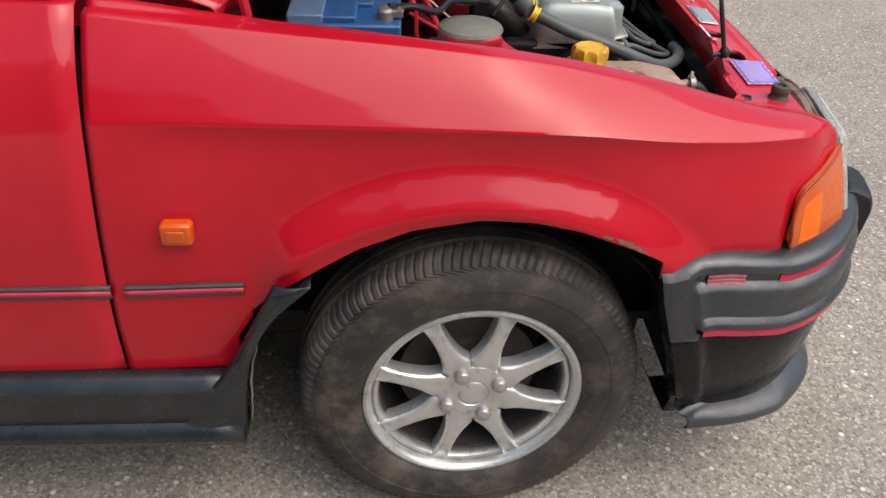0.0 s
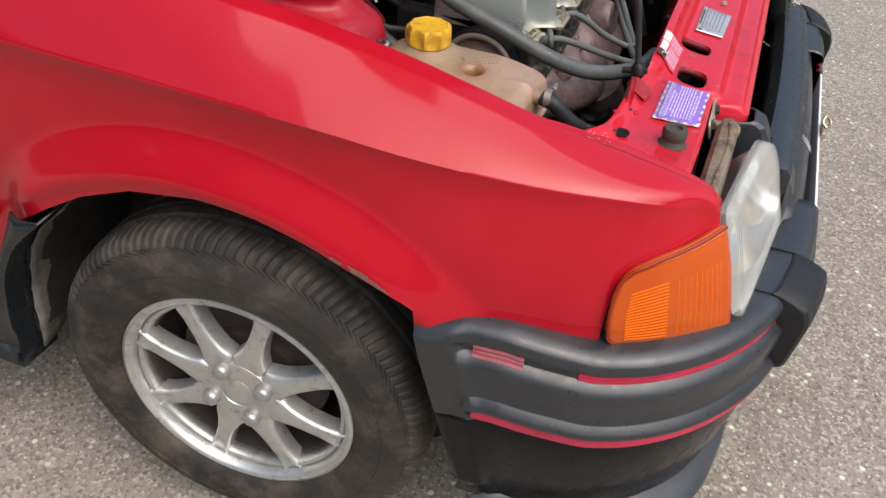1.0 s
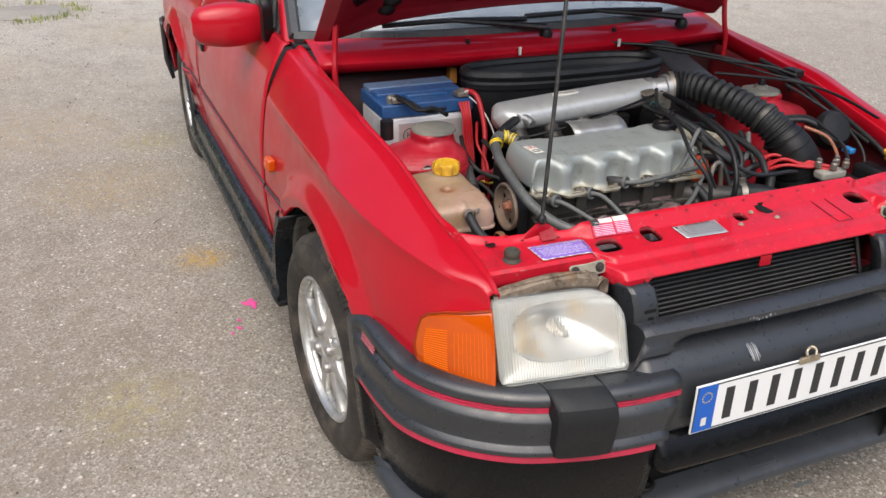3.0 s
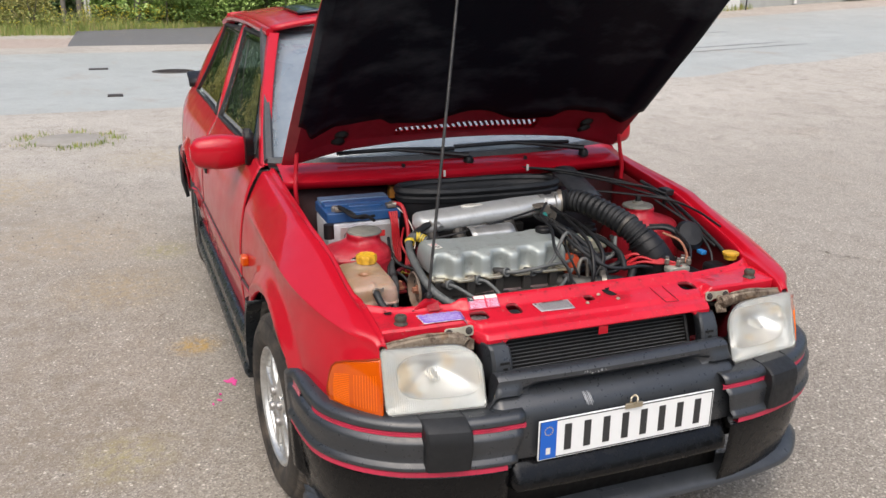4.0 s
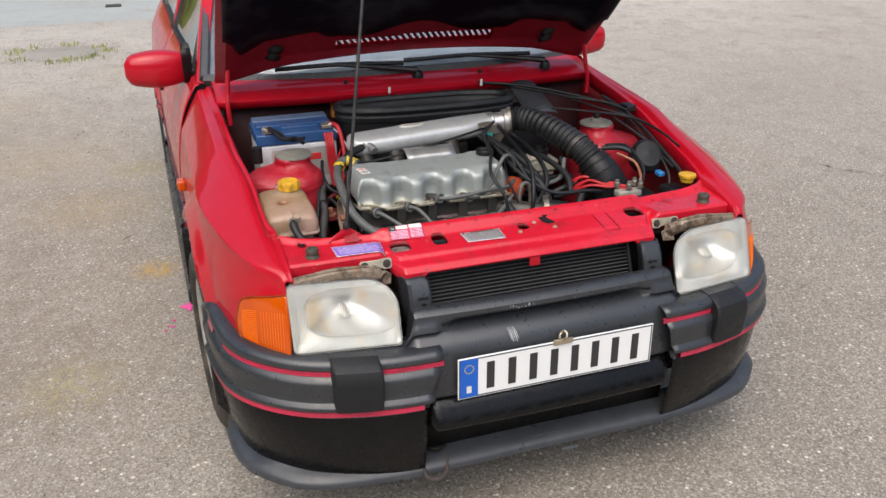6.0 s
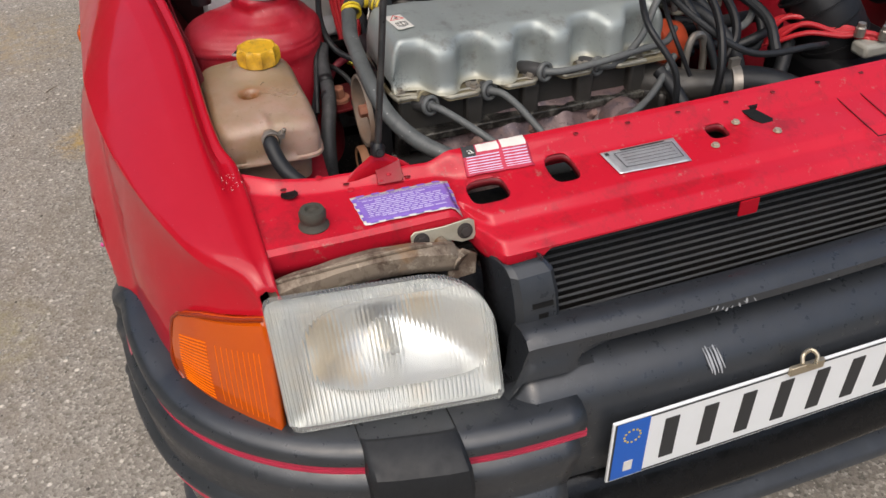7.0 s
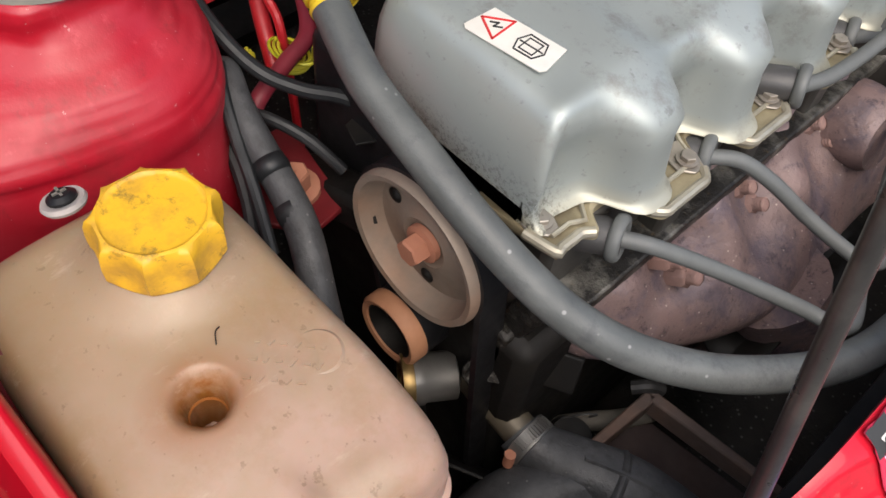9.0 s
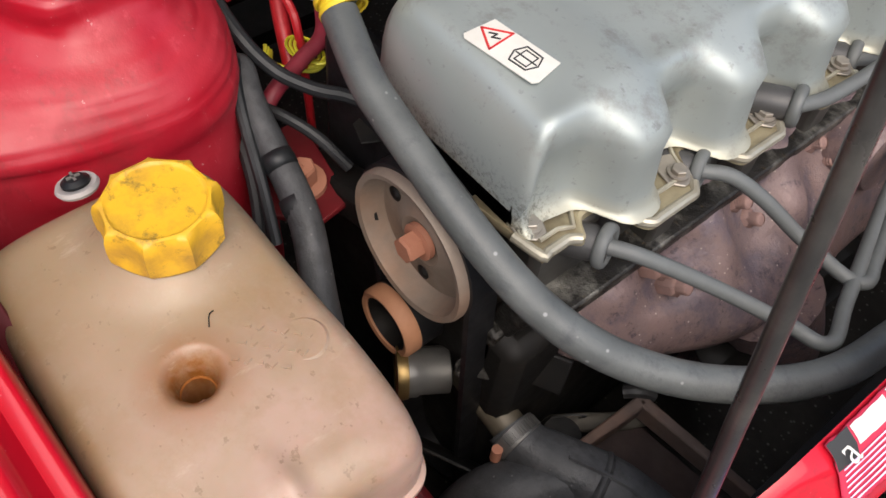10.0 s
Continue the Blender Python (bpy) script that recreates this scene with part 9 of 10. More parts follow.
foot = G().grid([[(-0.70 + 0.02 * t, -0.71 - 0.03 * t, z) for t in (0, 1)] + [(-0.80, -0.735, z), (-0.80, -0.71, z)] for z in (0.915, 0.96, 1.0, 1.03)], close_v=True)
part("mirror_foot", foot, BLACK, m1, "black plastic mirror foot", thick=0.002)
part("mirror_foot", foot.mirrored(), BLACK, m2, "black plastic mirror foot", thick=0.002)
for y0, y1 in ((0.0, -0.46), (0.47, -0.02)):
    w = part("wiper", G().tube([(-0.36, y0, 0.968), (-0.385, y0 - 0.10, 0.978), (-0.43, y0 - 0.27, 0.992)], [0.011, 0.008, 0.006], 8), BLACK, car, "black windscreen wiper")
    part("wiper_blade", G().tube([(-0.425, y0 - 0.03, 0.982), (-0.435, y0 - 0.25, 0.990), (-0.450, y1, 0.985)], 0.0075, 6), BLACK, w)
    part("wiper_spindle", G().lathe([(0.020, -0.01), (0.018, 0.004), (0.010, 0.014), (0.0, 0.016)], (-0.357, y0, 0.953), (0.3, 0, 1), 16), BLACK, w)
for y in (-0.25, 0.22):
    part("washer_jet", G().box((-0.345, y, 0.950), (0.012, 0.01, 0.012)), BLACK, car, bevel=0.002)
for y in (-0.12, 0.2):
    part("cable_clip", G().box((-0.284, y, 0.926), (0.006, 0.008, 0.022)), PAPER, car, bevel=0.001)
part("door_handle", G().box((-1.60, -0.812, 0.73), (0.14, 0.02, 0.045)), BLACK, doors[0], "black door handle", bevel=0.006)
part("door_handle", G().box((-1.60, 0.812, 0.73), (0.14, 0.02, 0.045)), BLACK, doors[1], "black door handle", bevel=0.006)
for k, x in enumerate((-0.80, -0.92)):
    part("sill_mark", G().box((x, -0.8215, 0.29), (0.07, 0.0015, 0.026)), plain("faint_print", (0.07, 0.085, 0.09), 0.5) if k == 0 else bpy.data.materials["faint_print"], skirts[0])
part("lip_mark", G().box((0.804, 0.02, 0.252), (0.0015, 0.045, 0.008)), bpy.data.materials["faint_print"], bpy.data.objects["chin_spoiler"])
part("tow_ring", G().tube([(0.70, -0.27, 0.225), (0.735, -0.285, 0.205), (0.748, -0.31, 0.20), (0.735, -0.335, 0.205), (0.70, -0.335, 0.225)], 0.007, 10), GRIME, car, "grimy steel towing ring")

# ---------------------------------------------------------------- cabin
CLOTH = plain("seat_cloth", (0.05, 0.055, 0.06), 0.9, dirt=(0.09, 0.09, 0.1))
DASH = plain("grey_dash", (0.22, 0.23, 0.24), 0.6)
part("dashboard", G().grid([[(-0.66 - 0.25 * t, y, 0.90 + 0.04 * math.sin(math.pi * t) - 0.2 * max(0, t - 0.8)) for t in np.linspace(0, 1, 9)] for y in np.linspace(-0.66, 0.66, 9)]), DASH, car, "pale grey dashboard", thick=-0.02)
part("cabin_floor", G().box((-1.6, 0, 0.32), (2.4, 1.4, 0.03)), BLACK_DEEP, car)
for y in (-0.34, 0.34):
    seat = part("front_seat", G().box((-1.42, y, 0.50), (0.50, 0.48, 0.16)).box((-1.68, y, 0.80), (0.14, 0.46, 0.56), Matrix.Rotation(radians(-14), 4, 'Y')), CLOTH, car, "dark grey cloth seat", bevel=0.04)
    part("head_rest", G().box((-1.77, y, 1.15), (0.09, 0.26, 0.17)), CLOTH, seat, bevel=0.03)
part("rear_seat", G().box((-2.2, 0, 0.52), (0.45, 1.2, 0.18)).box((-2.45, 0, 0.78), (0.14, 1.2, 0.5), Matrix.Rotation(radians(-14), 4, 'Y')), CLOTH, car, "dark grey rear bench", bevel=0.04)
part("steering_wheel", G().tube([(-1.00 - 0.08 * math.sin(a), 0.34 + 0.19 * math.cos(a), 0.93 + 0.17 * math.sin(a)) for a in (2 * math.pi * k / 24 for k in range(25))], 0.015, 10, 3, False), BLACK, car, "black steering wheel")
# scratched-off paint and stone chips on the right wing
CHIPPED = plain("bare_primer", (0.62, 0.50, 0.46), 0.7, dirt=(0.45, 0.2, 0.2), dirty=0.5, grain=200)
for k in range(26):
    x, y = 0.435 + _rs.gauss(0, 0.010), -0.618 + _rs.gauss(0, 0.006)
    a, ln = _rs.uniform(0, 3.1), _rs.uniform(0.001, 0.004)
    z = (inner_z(x) + ridge_z(x)) / 2 + 0.0030
    dx, dy = ln * math.cos(a), ln * math.sin(a)
    part("paint_scratch", G().add([(x, y, z), (x + dx, y + dy, z), (x + dx - 0.3 * dy, y + dy + 0.25 * dx, z), (x - 0.12 * dy, y + 0.12 * dx, z)], [(0, 1, 2, 3)]), CHIPPED, slam_panel)

# ---------------------------------------------------------------- marks on the ground
rng = random.Random(7)
IRON = plain("cast_iron_cover", (0.07, 0.06, 0.055), 0.65, 0.5, dirt=(0.14, 0.12, 0.10), dirty=0.4, grain=20)


def on_ground(x, y, lift):
    return Vector((x, y, ground_z(x, y) + lift))


cov = tagged(new("manhole_cover"), "round cast-iron manhole cover set in the road", "manhole cover")
part("frame_ring", G().lathe([(0.30, 0.0), (0.30, 0.014), (0.36, 0.014), (0.37, 0.004)], on_ground(-13.35, -0.28, 0.0), (0, 0, 1), 40), IRON, cov)
part("lid", G().lathe([(0.0, 0.012), (0.295, 0.012), (0.297, 0.0)], on_ground(-13.35, -0.28, 0.0), (0, 0, 1), 40), IRON, cov)
for k in range(7):
    w = 0.27 * math.cos(math.asin(min(1, abs(k - 3) / 3.4)))
    part("tread_bar", G().box(on_ground(-13.35 + 0.075 * (k - 3), -0.28, 0.015), (0.03, 2 * w, 0.008)), IRON, cov)
for x, y, w in ((-14.05, -1.52, 0.32), (-10.16, -1.25, 0.20)):
    vb = tagged(part("valve_cover_plate", G().box(on_ground(x, y, 0.010), (0.22, w, 0.02)), IRON), "small dark iron valve cover in the road", "valve cover")
TAR = asphalt("tar_seam", (0.09, 0.09, 0.09), (0.12, 0.12, 0.12), (0.06, 0.06, 0.06))
for n, (x0, y0, x1, y1, w) in enumerate(((-11.3, 7.6, -10.9, 11.8, 0.05), (-11.9, 8.6, -11.5, 11.6, 0.06), (-14.7, 10.6, -14.2, 12.4, 0.07), (-13.9, 9.0, -13.6, 11.0, 0.04))):
    rows = []
    for k in range(25):
        t = k / 24
        x, y = x0 + (x1 - x0) * t + 0.04 * noise.noise(Vector((t * 6, n, 0))), y0 + (y1 - y0) * t
        ww = w * (0.6 + 0.5 * noise.noise(Vector((t * 9, n + 3, 0)))) * min(1, 6 * t, 6 * (1 - t))
        rows.append([tuple(on_ground(x - ww, y, 0.010)), tuple(on_ground(x + ww, y, 0.010))])
    tagged(part("tar_seam", G().grid(rows), TAR), "dark tar repair seam on the road", "tar seam", group="tar seams", kind="structure")

CRACK = plain("dirt_filled_crack", (0.13, 0.11, 0.085), 0.95, dirt=(0.2, 0.2, 0.1), dirty=0.4, grain=30)
for n, (pa, pb, w) in enumerate((((-8.3, 7.86), (-6.3, 8.85), 0.03), ((-1.40, 2.78), (-0.95, 3.06), 0.010))):
    rows = []
    for k in range(61):
        t = k / 60
        x, y = pa[0] + (pb[0] - pa[0]) * t + 0.07 * noise.noise(Vector((t * 9, n, 0))), pa[1] + (pb[1] - pa[1]) * t + 0.03 * noise.noise(Vector((t * 14, n, 4)))
        ww = w * (0.5 + 0.9 * abs(noise.noise(Vector((t * 23, n + 3, 0)))))
        rows.append([tuple(on_ground(x - ww, y, 0.005)), tuple(on_ground(x + ww, y + 0.4 * ww, 0.005))])
    tagged(part("crack", G().grid(rows), CRACK), "dirt-filled crack across the asphalt lot", "crack", group="cracks in the lot", kind="structure")

# old concrete cover with weeds
CONC = plain("old_concrete", (0.30, 0.28, 0.25), 0.9, dirt=(0.2, 0.17, 0.13), dirty=0.5, grain=25, bump=0.4)
tagged(part("well_cover", G().lathe([(0.0, 0.018), (0.33, 0.016), (0.36, 0.004)], on_ground(-6.75, -1.70, 0.0), (0, 0, 1), 32), CONC), "old concrete well cover ringed by weeds", "well cover")
GRASS = Mat("grass_blades", (0.20, 0.26, 0.06), 0.7)
_r = GRASS.node("ShaderNodeNewGeometry").outputs["Random Per Island"]
GRASS.mix(GRASS.ramp(_r, 0.3, 1.0, 0, 0.8), (0.38, 0.37, 0.11))
GRASS.mix(GRASS.ramp(_r, 0.86, 0.88, 0, 0.9), (0.45, 0.36, 0.16))
GRASS = GRASS.m


def blades(points, h0, h1, w):
    g = G()
    for p in points:
        a, lean, h = rng.uniform(0, 6.28), rng.uniform(0.05, 0.45), rng.uniform(h0, h1)
        d, s = Vector((math.cos(a), math.sin(a), 0)), Vector((-math.sin(a), math.cos(a), 0))
        p = Vector(p)
        q, r = p + d * lean * h * 0.35 + Vector((0, 0, h * 0.55)), p + d * lean * h + Vector((0, 0, h))
        g.add([p - s * w, p + s * w, q + s * w * 0.7, q - s * w * 0.7, r], [(0, 1, 2, 3), (3, 2, 4)])
    return g


ringp = []
for k in range(420):
    a, r = rng.uniform(0, 6.28), rng.gauss(0.44, 0.06)
    if noise.noise(Vector((math.cos(a) * 2, math.sin(a) * 2, 0.5))) > -0.15:
        ringp.append(on_ground(-6.75 + r * math.cos(a), -1.70 + r * math.sin(a), 0.0))
tagged(part("weeds", blades(ringp, 0.015, 0.06, 0.005), GRASS), "low weeds round the well cover", "weeds", kind="stuff")
PINK = plain("pink_spray_paint", (0.85, 0.08, 0.36), 0.7, dirt=(0.5, 0.2, 0.28), dirty=0.5, grain=60)
for n, (x, y, a, b, rot) in enumerate(((-0.800, -0.838, 0.030, 0.012, 1.1), (-0.79, -0.832, 0.034, 0.006, 0.0), (-0.815, -0.842, 0.026, 0.006, 2.4), (-0.652, -0.905, 0.009, 0.004, 1.0), (-0.625, -0.93, 0.006, 0.004, 0.2), (-0.70, -0.895, 0.005, 0.003, 0.8))):
    pts = []
    for k in range(22):
        t = 2 * math.pi * k / 22
        r = 1 + 0.75 * noise.noise(Vector((math.cos(t) * 1.5, math.sin(t) * 1.5, n * 3.1)))
        px, py = a * r * math.cos(t), b * r * math.sin(t)
        pts.append((x + px * math.cos(rot) - py * math.sin(rot), y + px * math.sin(rot) + py * math.cos(rot)))
    tagged(part("paint_splash", G().prism(pts, 0.003 + 0.0006 * n, Matrix.Translation((0, 0, 0.001))), PINK), "splash of bright pink paint on the asphalt", "paint splash", group="pink paint splashes", kind="structure")
STONE = plain("loose_grit", (0.34, 0.32, 0.29), 0.9, dirt=(0.22, 0.19, 0.15), dirty=0.5, grain=60)
grit = G()
ico = [(0, 0, 1), (0.9, 0, 0.2), (0.25, 0.85, 0.15), (-0.75, 0.5, 0.25), (-0.7, -0.55, 0.1), (0.3, -0.85, 0.2), (0, 0, -0.4)]
icf = [(0, 1, 2), (0, 2, 3), (0, 3, 4), (0, 4, 5), (0, 5, 1), (6, 2, 1), (6, 3, 2), (6, 4, 3), (6, 5, 4), (6, 1, 5)]
for k in range(2600):
    if k < 1900:
        x, y = rng.uniform(-4.5, 1.6), -0.83 - abs(rng.gauss(0, 0.55)) - 0.02
    else:
        x, y = rng.uniform(-6, 4), rng.choice((-1, 1)) * rng.uniform(0.9, 4.5)
    s, a = 0.0016 + 0.005 * rng.random() ** 5, rng.uniform(0, 6.28)
    c, sn = math.cos(a), math.sin(a)
    grit.add([(x + s * (px * c - py * sn), y + s * (px * sn + py * c) * 0.8, s * 0.3 + s * pz * 0.7) for px, py, pz in ico], icf)
tagged(part("grit", grit, STONE, sharp=20), "loose pale grit scattered on the asphalt", "grit", kind="stuff")
DARK_STONE = plain("dark_grit", (0.10, 0.087, 0.073), 0.9, dirt=(0.16, 0.14, 0.115), dirty=0.5, grain=60)
crumbs = G()
for k in range(1700):
    x, y = rng.uniform(-7.5, 1.6), -0.95 - abs(rng.gauss(0, 1.5))
    s, a = (0.0014 + 0.0045 * rng.random() ** 3) * (1.5 if x < -3 else 1.0), rng.uniform(0, 6.28)
    c, sn = math.cos(a), math.sin(a)
    crumbs.add([(x + s * (px * c - py * sn), y + s * (px * sn + py * c) * 0.8, s * 0.3 + s * pz * 0.7) for px, py, pz in ico], icf)
tagged(part("dark_grit", crumbs, DARK_STONE, sharp=20), "dark crumbs of asphalt lying on the lot", "grit", kind="stuff")
TWIG = plain("dry_twig", (0.20, 0.16, 0.115), 0.9, dirt=(0.2, 0.17, 0.12), dirty=0.5)
for k in range(12):
    x, y, a, l = rng.uniform(-5.5, 0.8), -1.0 - abs(rng.gauss(0, 0.9)), rng.uniform(0, 3.14), rng.uniform(0.012, 0.035)
    d = Vector((math.cos(a), math.sin(a), 0)) * l
    p = Vector((x, y, 0.003))
    tagged(part("twig", G().tube([p - d, p + Vector((-d.y, d.x, 0)) * rng.uniform(-0.2, 0.2), p + d], [0.0018, 0.0015, 0.0009], 6, 3), TWIG), "short dry twig lying on the asphalt", "twig", group="twigs on the lot")

# ---------------------------------------------------------------- verge and wood
def leaf_mat(name, a, b):
    m = Mat(name, a, 0.55, Transmission_Weight=0.0)
    r = m.node("ShaderNodeNewGeometry").outputs["Random Per Island"]
    m.mix(m.ramp(r, 0.1, 1.0, 0, 1.0), b)
    return m.m


LEAF = leaf_mat("leaves_green", (0.15, 0.26, 0.045), (0.38, 0.50, 0.15))
# darker leaf copy, with the shade of the wood in its colour
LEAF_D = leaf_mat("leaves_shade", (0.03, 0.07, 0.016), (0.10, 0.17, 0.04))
BARK = plain("grey_bark", (0.20, 0.18, 0.15), 0.9, dirt=(0.08, 0.07, 0.06), dirty=0.6, grain=12, bump=0.6)
BIRCH = plain("birch_bark", (0.62, 0.60, 0.56), 0.8, dirt=(0.06, 0.06, 0.06), dirty=0.35, grain=9)


def leaves(lumps, n, size, g=None):
    """Small folded leaves, thrown into lumps of (centre, radii)."""
    g = g or G()
    vol = [r[0] * r[1] * r[2] for _, r in lumps]
    for (c, r), v in zip(lumps, vol):
        for _ in range(int(n * v / sum(vol))):
            d = Vector((rng.gauss(0, 1), rng.gauss(0, 1), rng.gauss(0, 1))).normalized() * rng.uniform(0.45, 1.08) ** 0.6
            p = Vector((c[0] + d.x * r[0], c[1] + d.y * r[1], c[2] + d.z * r[2]))
            if p.z < ground_z(p.x, p.y) + 0.1:
                continue
            q = Euler((rng.uniform(-0.9, 0.9), rng.uniform(-0.9, 0.9), rng.uniform(0, 6.28))).to_matrix()
            s = size * rng.uniform(0.6, 1.4)
            g.add([p + q @ Vector(v3) * s for v3 in ((0, -0.5, 0), (0.32, 0, 0.10), (0, 0.6, -0.05), (-0.32, 0, 0.10))], [(0, 1, 2), (0, 2, 3)])
    return g


pts = []
for k in range(30000):
    y = rng.uniform(-24, 11)
    x = verge_edge(y) - abs(rng.gauss(0, 2.0)) + 0.35 * noise.noise(Vector((y * 0.8, 0, 0)))
    pts.append(on_ground(x, y, 0.0))
verge = blades(pts[:9000], 0.08, 0.30, 0.012)
for p in pts[9000:]:
    far_in = min(1.0, max(0.0, (verge_edge(p.y) - 0.3 - p.x) / 2.2))
    h = (0.12 + 0.40 * far_in) * (0.7 + 0.9 * abs(noise.noise(Vector((p.x * 0.7, p.y * 0.7, 3))))) + rng.uniform(0, 0.22)
    q = blades([p], h * 0.6, h, 0.010)
    verge.add(q.v, q.f)
leaves([((verge_edge(q) - 0.9 - abs(rng.gauss(0, 1.6)), q, rng.uniform(0.15, 0.6)), (0.3, 0.35, 0.25)) for q in (rng.uniform(-30, 11) for _ in range(260))], 16000, 0.06, verge)
tagged(part("verge_grass", verge, GRASS), "tall unmown roadside grass, green and straw", "grass", kind="stuff")
FLOWER = plain("yellow_blossom", (0.62, 0.52, 0.03), 0.7)
fl = G()
for k in range(1300):
    y = rng.gauss(-0.6, 1.5) if k % 2 else rng.uniform(-20, 9)
    p = on_ground(verge_edge(y) - 0.4 - abs(rng.gauss(0, 1.1)), y, rng.uniform(0.15, 0.75))
    s = rng.uniform(0.010, 0.026)
    fl.add([p + s * Vector(q) for q in ico], icf)
tagged(part("verge_flowers", fl, FLOWER), "small yellow wild flowers in the verge", "flowers", kind="stuff")
SOIL = plain("wood_floor", (0.06, 0.05, 0.025), 0.95, dirt=(0.08, 0.09, 0.03), dirty=0.6, grain=4)
tagged(part("verge", strip(lambda y: -90.0, lambda y: verge_edge(y) - 0.05, -120, 14, 0.018, 12, 120), SOIL), "dark soil and leaf litter under the trees", "verge", kind="structure")


def lumps_in(x, y, z0, z1, w, k):
    return [((x + rng.gauss(0, w * 0.45), y + rng.gauss(0, w * 0.5), rng.uniform(z0, z1)), (rng.uniform(0.3, 0.6) * w * 0.6, rng.uniform(0.3, 0.6) * w * 0.7, rng.uniform(0.25, 0.5) * w * 0.6)) for _ in range(k)]


def tree(x, y, h, r, lean, mat, label, crown0, fork=False):
    t = tagged(new("tree"), label, "tree", group="roadside trees")
    z = ground_z(x, y)
    line = [(x, y, z - 0.1), (x + lean[0] * 0.2, y + lean[1] * 0.1, z + h * 0.25), (x + lean[0] * 0.5, y + lean[1] * 0.5, z + h * 0.55), (x + lean[0], y + lean[1], z + h)]
    r *= 0.78
    part("trunk", G().tube(line, [r, r * 0.85, r * 0.6, r * 0.2], 12, 6), mat, t, sharp=80)
    for k in range(7):
        f = rng.uniform(0.5, 0.95)
        p = Vector((x + lean[0] * f, y + lean[1] * f, z + h * f))
        q = p + Vector((rng.uniform(-1.3, 1.3), rng.uniform(-1.3, 1.3), rng.uniform(0.3, 1.2)))
        part("limb", G().tube([p, p.lerp(q, 0.5) + Vector((0, 0, 0.15)), q], [r * 0.35, r * 0.22, r * 0.08], 7, 4), mat, t, sharp=80)
    part("crown", leaves(lumps_in(x + lean[0], y + lean[1], z + crown0, z + h + 0.6, 2.0, 12), 2600, 0.13), LEAF, t)
    return t


tree(-28.3, -0.45, 8.5, 0.14, (0.1, 0.45), BARK, "tall tree with a bent grey trunk", 4.2)
tree(-29.5, -2.75, 9.0, 0.11, (0.2, -0.7), BARK, "slim leaning grey-barked tree", 5.0)
tree(-29.7, -2.25, 9.5, 0.15, (-0.1, -0.3), BARK, "tall grey-barked tree beside the road", 5.0)
tree(-29.0, -1.95, 8.0, 0.06, (0.0, 0.25), BIRCH, "thin white birch beside the road", 4.8)
tree(-29.0, -2.05, 8.0, 0.055, (0.0, -0.3), BIRCH, "thin white birch beside the road", 4.8)
tree(-30.5, -4.6, 9.0, 0.10, (0.0, 0.2), BARK, "tall grey-barked tree beside the road", 4.5)
tree(-31.0, -7.5, 9.0, 0.14, (0.2, 0.3), BARK, "tall grey-barked tree beside the road", 4.0)
tree(-30.0, -11.0, 9.0, 0.14, (0.2, -0.3), BARK, "tall grey-barked tree beside the road", 3.5)


def bush(x, y, w, h, n, mat, size=0.11):
    b = tagged(new("bush"), "dense leafy green bush at the roadside", "bush", group="roadside bushes")
    z = ground_z(x, y)
    for k in range(6):
        q = (x + rng.uniform(-0.5, 0.5) * w, y + rng.uniform(-0.5, 0.5) * w, z + h * rng.uniform(0.5, 0.9))
        part("stem", G().tube([(x + rng.uniform(-0.1, 0.1), y + rng.uniform(-0.1, 0.1), z - 0.05), ((x + q[0]) / 2, (y + q[1]) / 2, z + h * 0.35), q], [0.03, 0.02, 0.008], 6, 4), BARK, b, sharp=80)
    part("foliage", leaves(lumps_in(x, y, z + 0.3, z + h, w, 24), n, size), mat, b)


for x, y, w, h, n in ((-29.4, 1.3, 2.0, 3.8, 9000), (-29.6, 3.0, 2.2, 4.8, 12000), (-29.6, 5.0, 2.3, 5.2, 12000), (-29.8, 7.2, 2.3, 5.0, 9000), (-29.9, 9.6, 2.2, 4.4, 7000), (-28.6, 0.5, 1.4, 2.3, 6000), (-29.4, -0.9, 1.3, 1.9, 4000), (-29.6, 11.2, 1.8, 3.2, 4400), (-30.6, 2.2, 2.4, 5.6, 9000), (-30.8, 4.4, 2.4, 6.0, 9000)):
    bush(x, y, w, h, n, LEAF)
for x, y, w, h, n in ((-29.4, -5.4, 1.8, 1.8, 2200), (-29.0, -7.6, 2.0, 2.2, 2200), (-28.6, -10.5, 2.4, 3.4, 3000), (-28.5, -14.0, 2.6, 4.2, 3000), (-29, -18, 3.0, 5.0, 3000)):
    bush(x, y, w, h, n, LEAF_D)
LEAF_Y = leaf_mat("leaves_straw", (0.20, 0.21, 0.045), (0.46, 0.42, 0.15))
for x, y, w, h, n in ((-26.6, -3.6, 1.3, 1.1, 2600), (-26.9, -5.2, 1.5, 1.3, 2800), (-26.5, -6.9, 1.4, 1.2, 2400), (-27.0, -8.8, 1.6, 1.5, 2600), (-26.8, -11.2, 1.6, 1.5, 2400)):
    bush(x, y, w, h, n, LEAF_Y, 0.08)
wood = G()
for k in range(120):
    leaves(lumps_in(rng.uniform(-42, -32), -44 + 60 * (k + rng.random()) / 120, 0.8, 10.0, 3.0, 9), 620, 0.24, wood)
for k in range(60):
    leaves(lumps_in(rng.uniform(-33.5, -30.5), -30 + 42 * (k + rng.random()) / 60, 0.2, 1.8, 1.8, 7), 700, 0.16, wood)
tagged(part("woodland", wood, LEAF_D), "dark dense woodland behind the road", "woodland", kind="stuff")
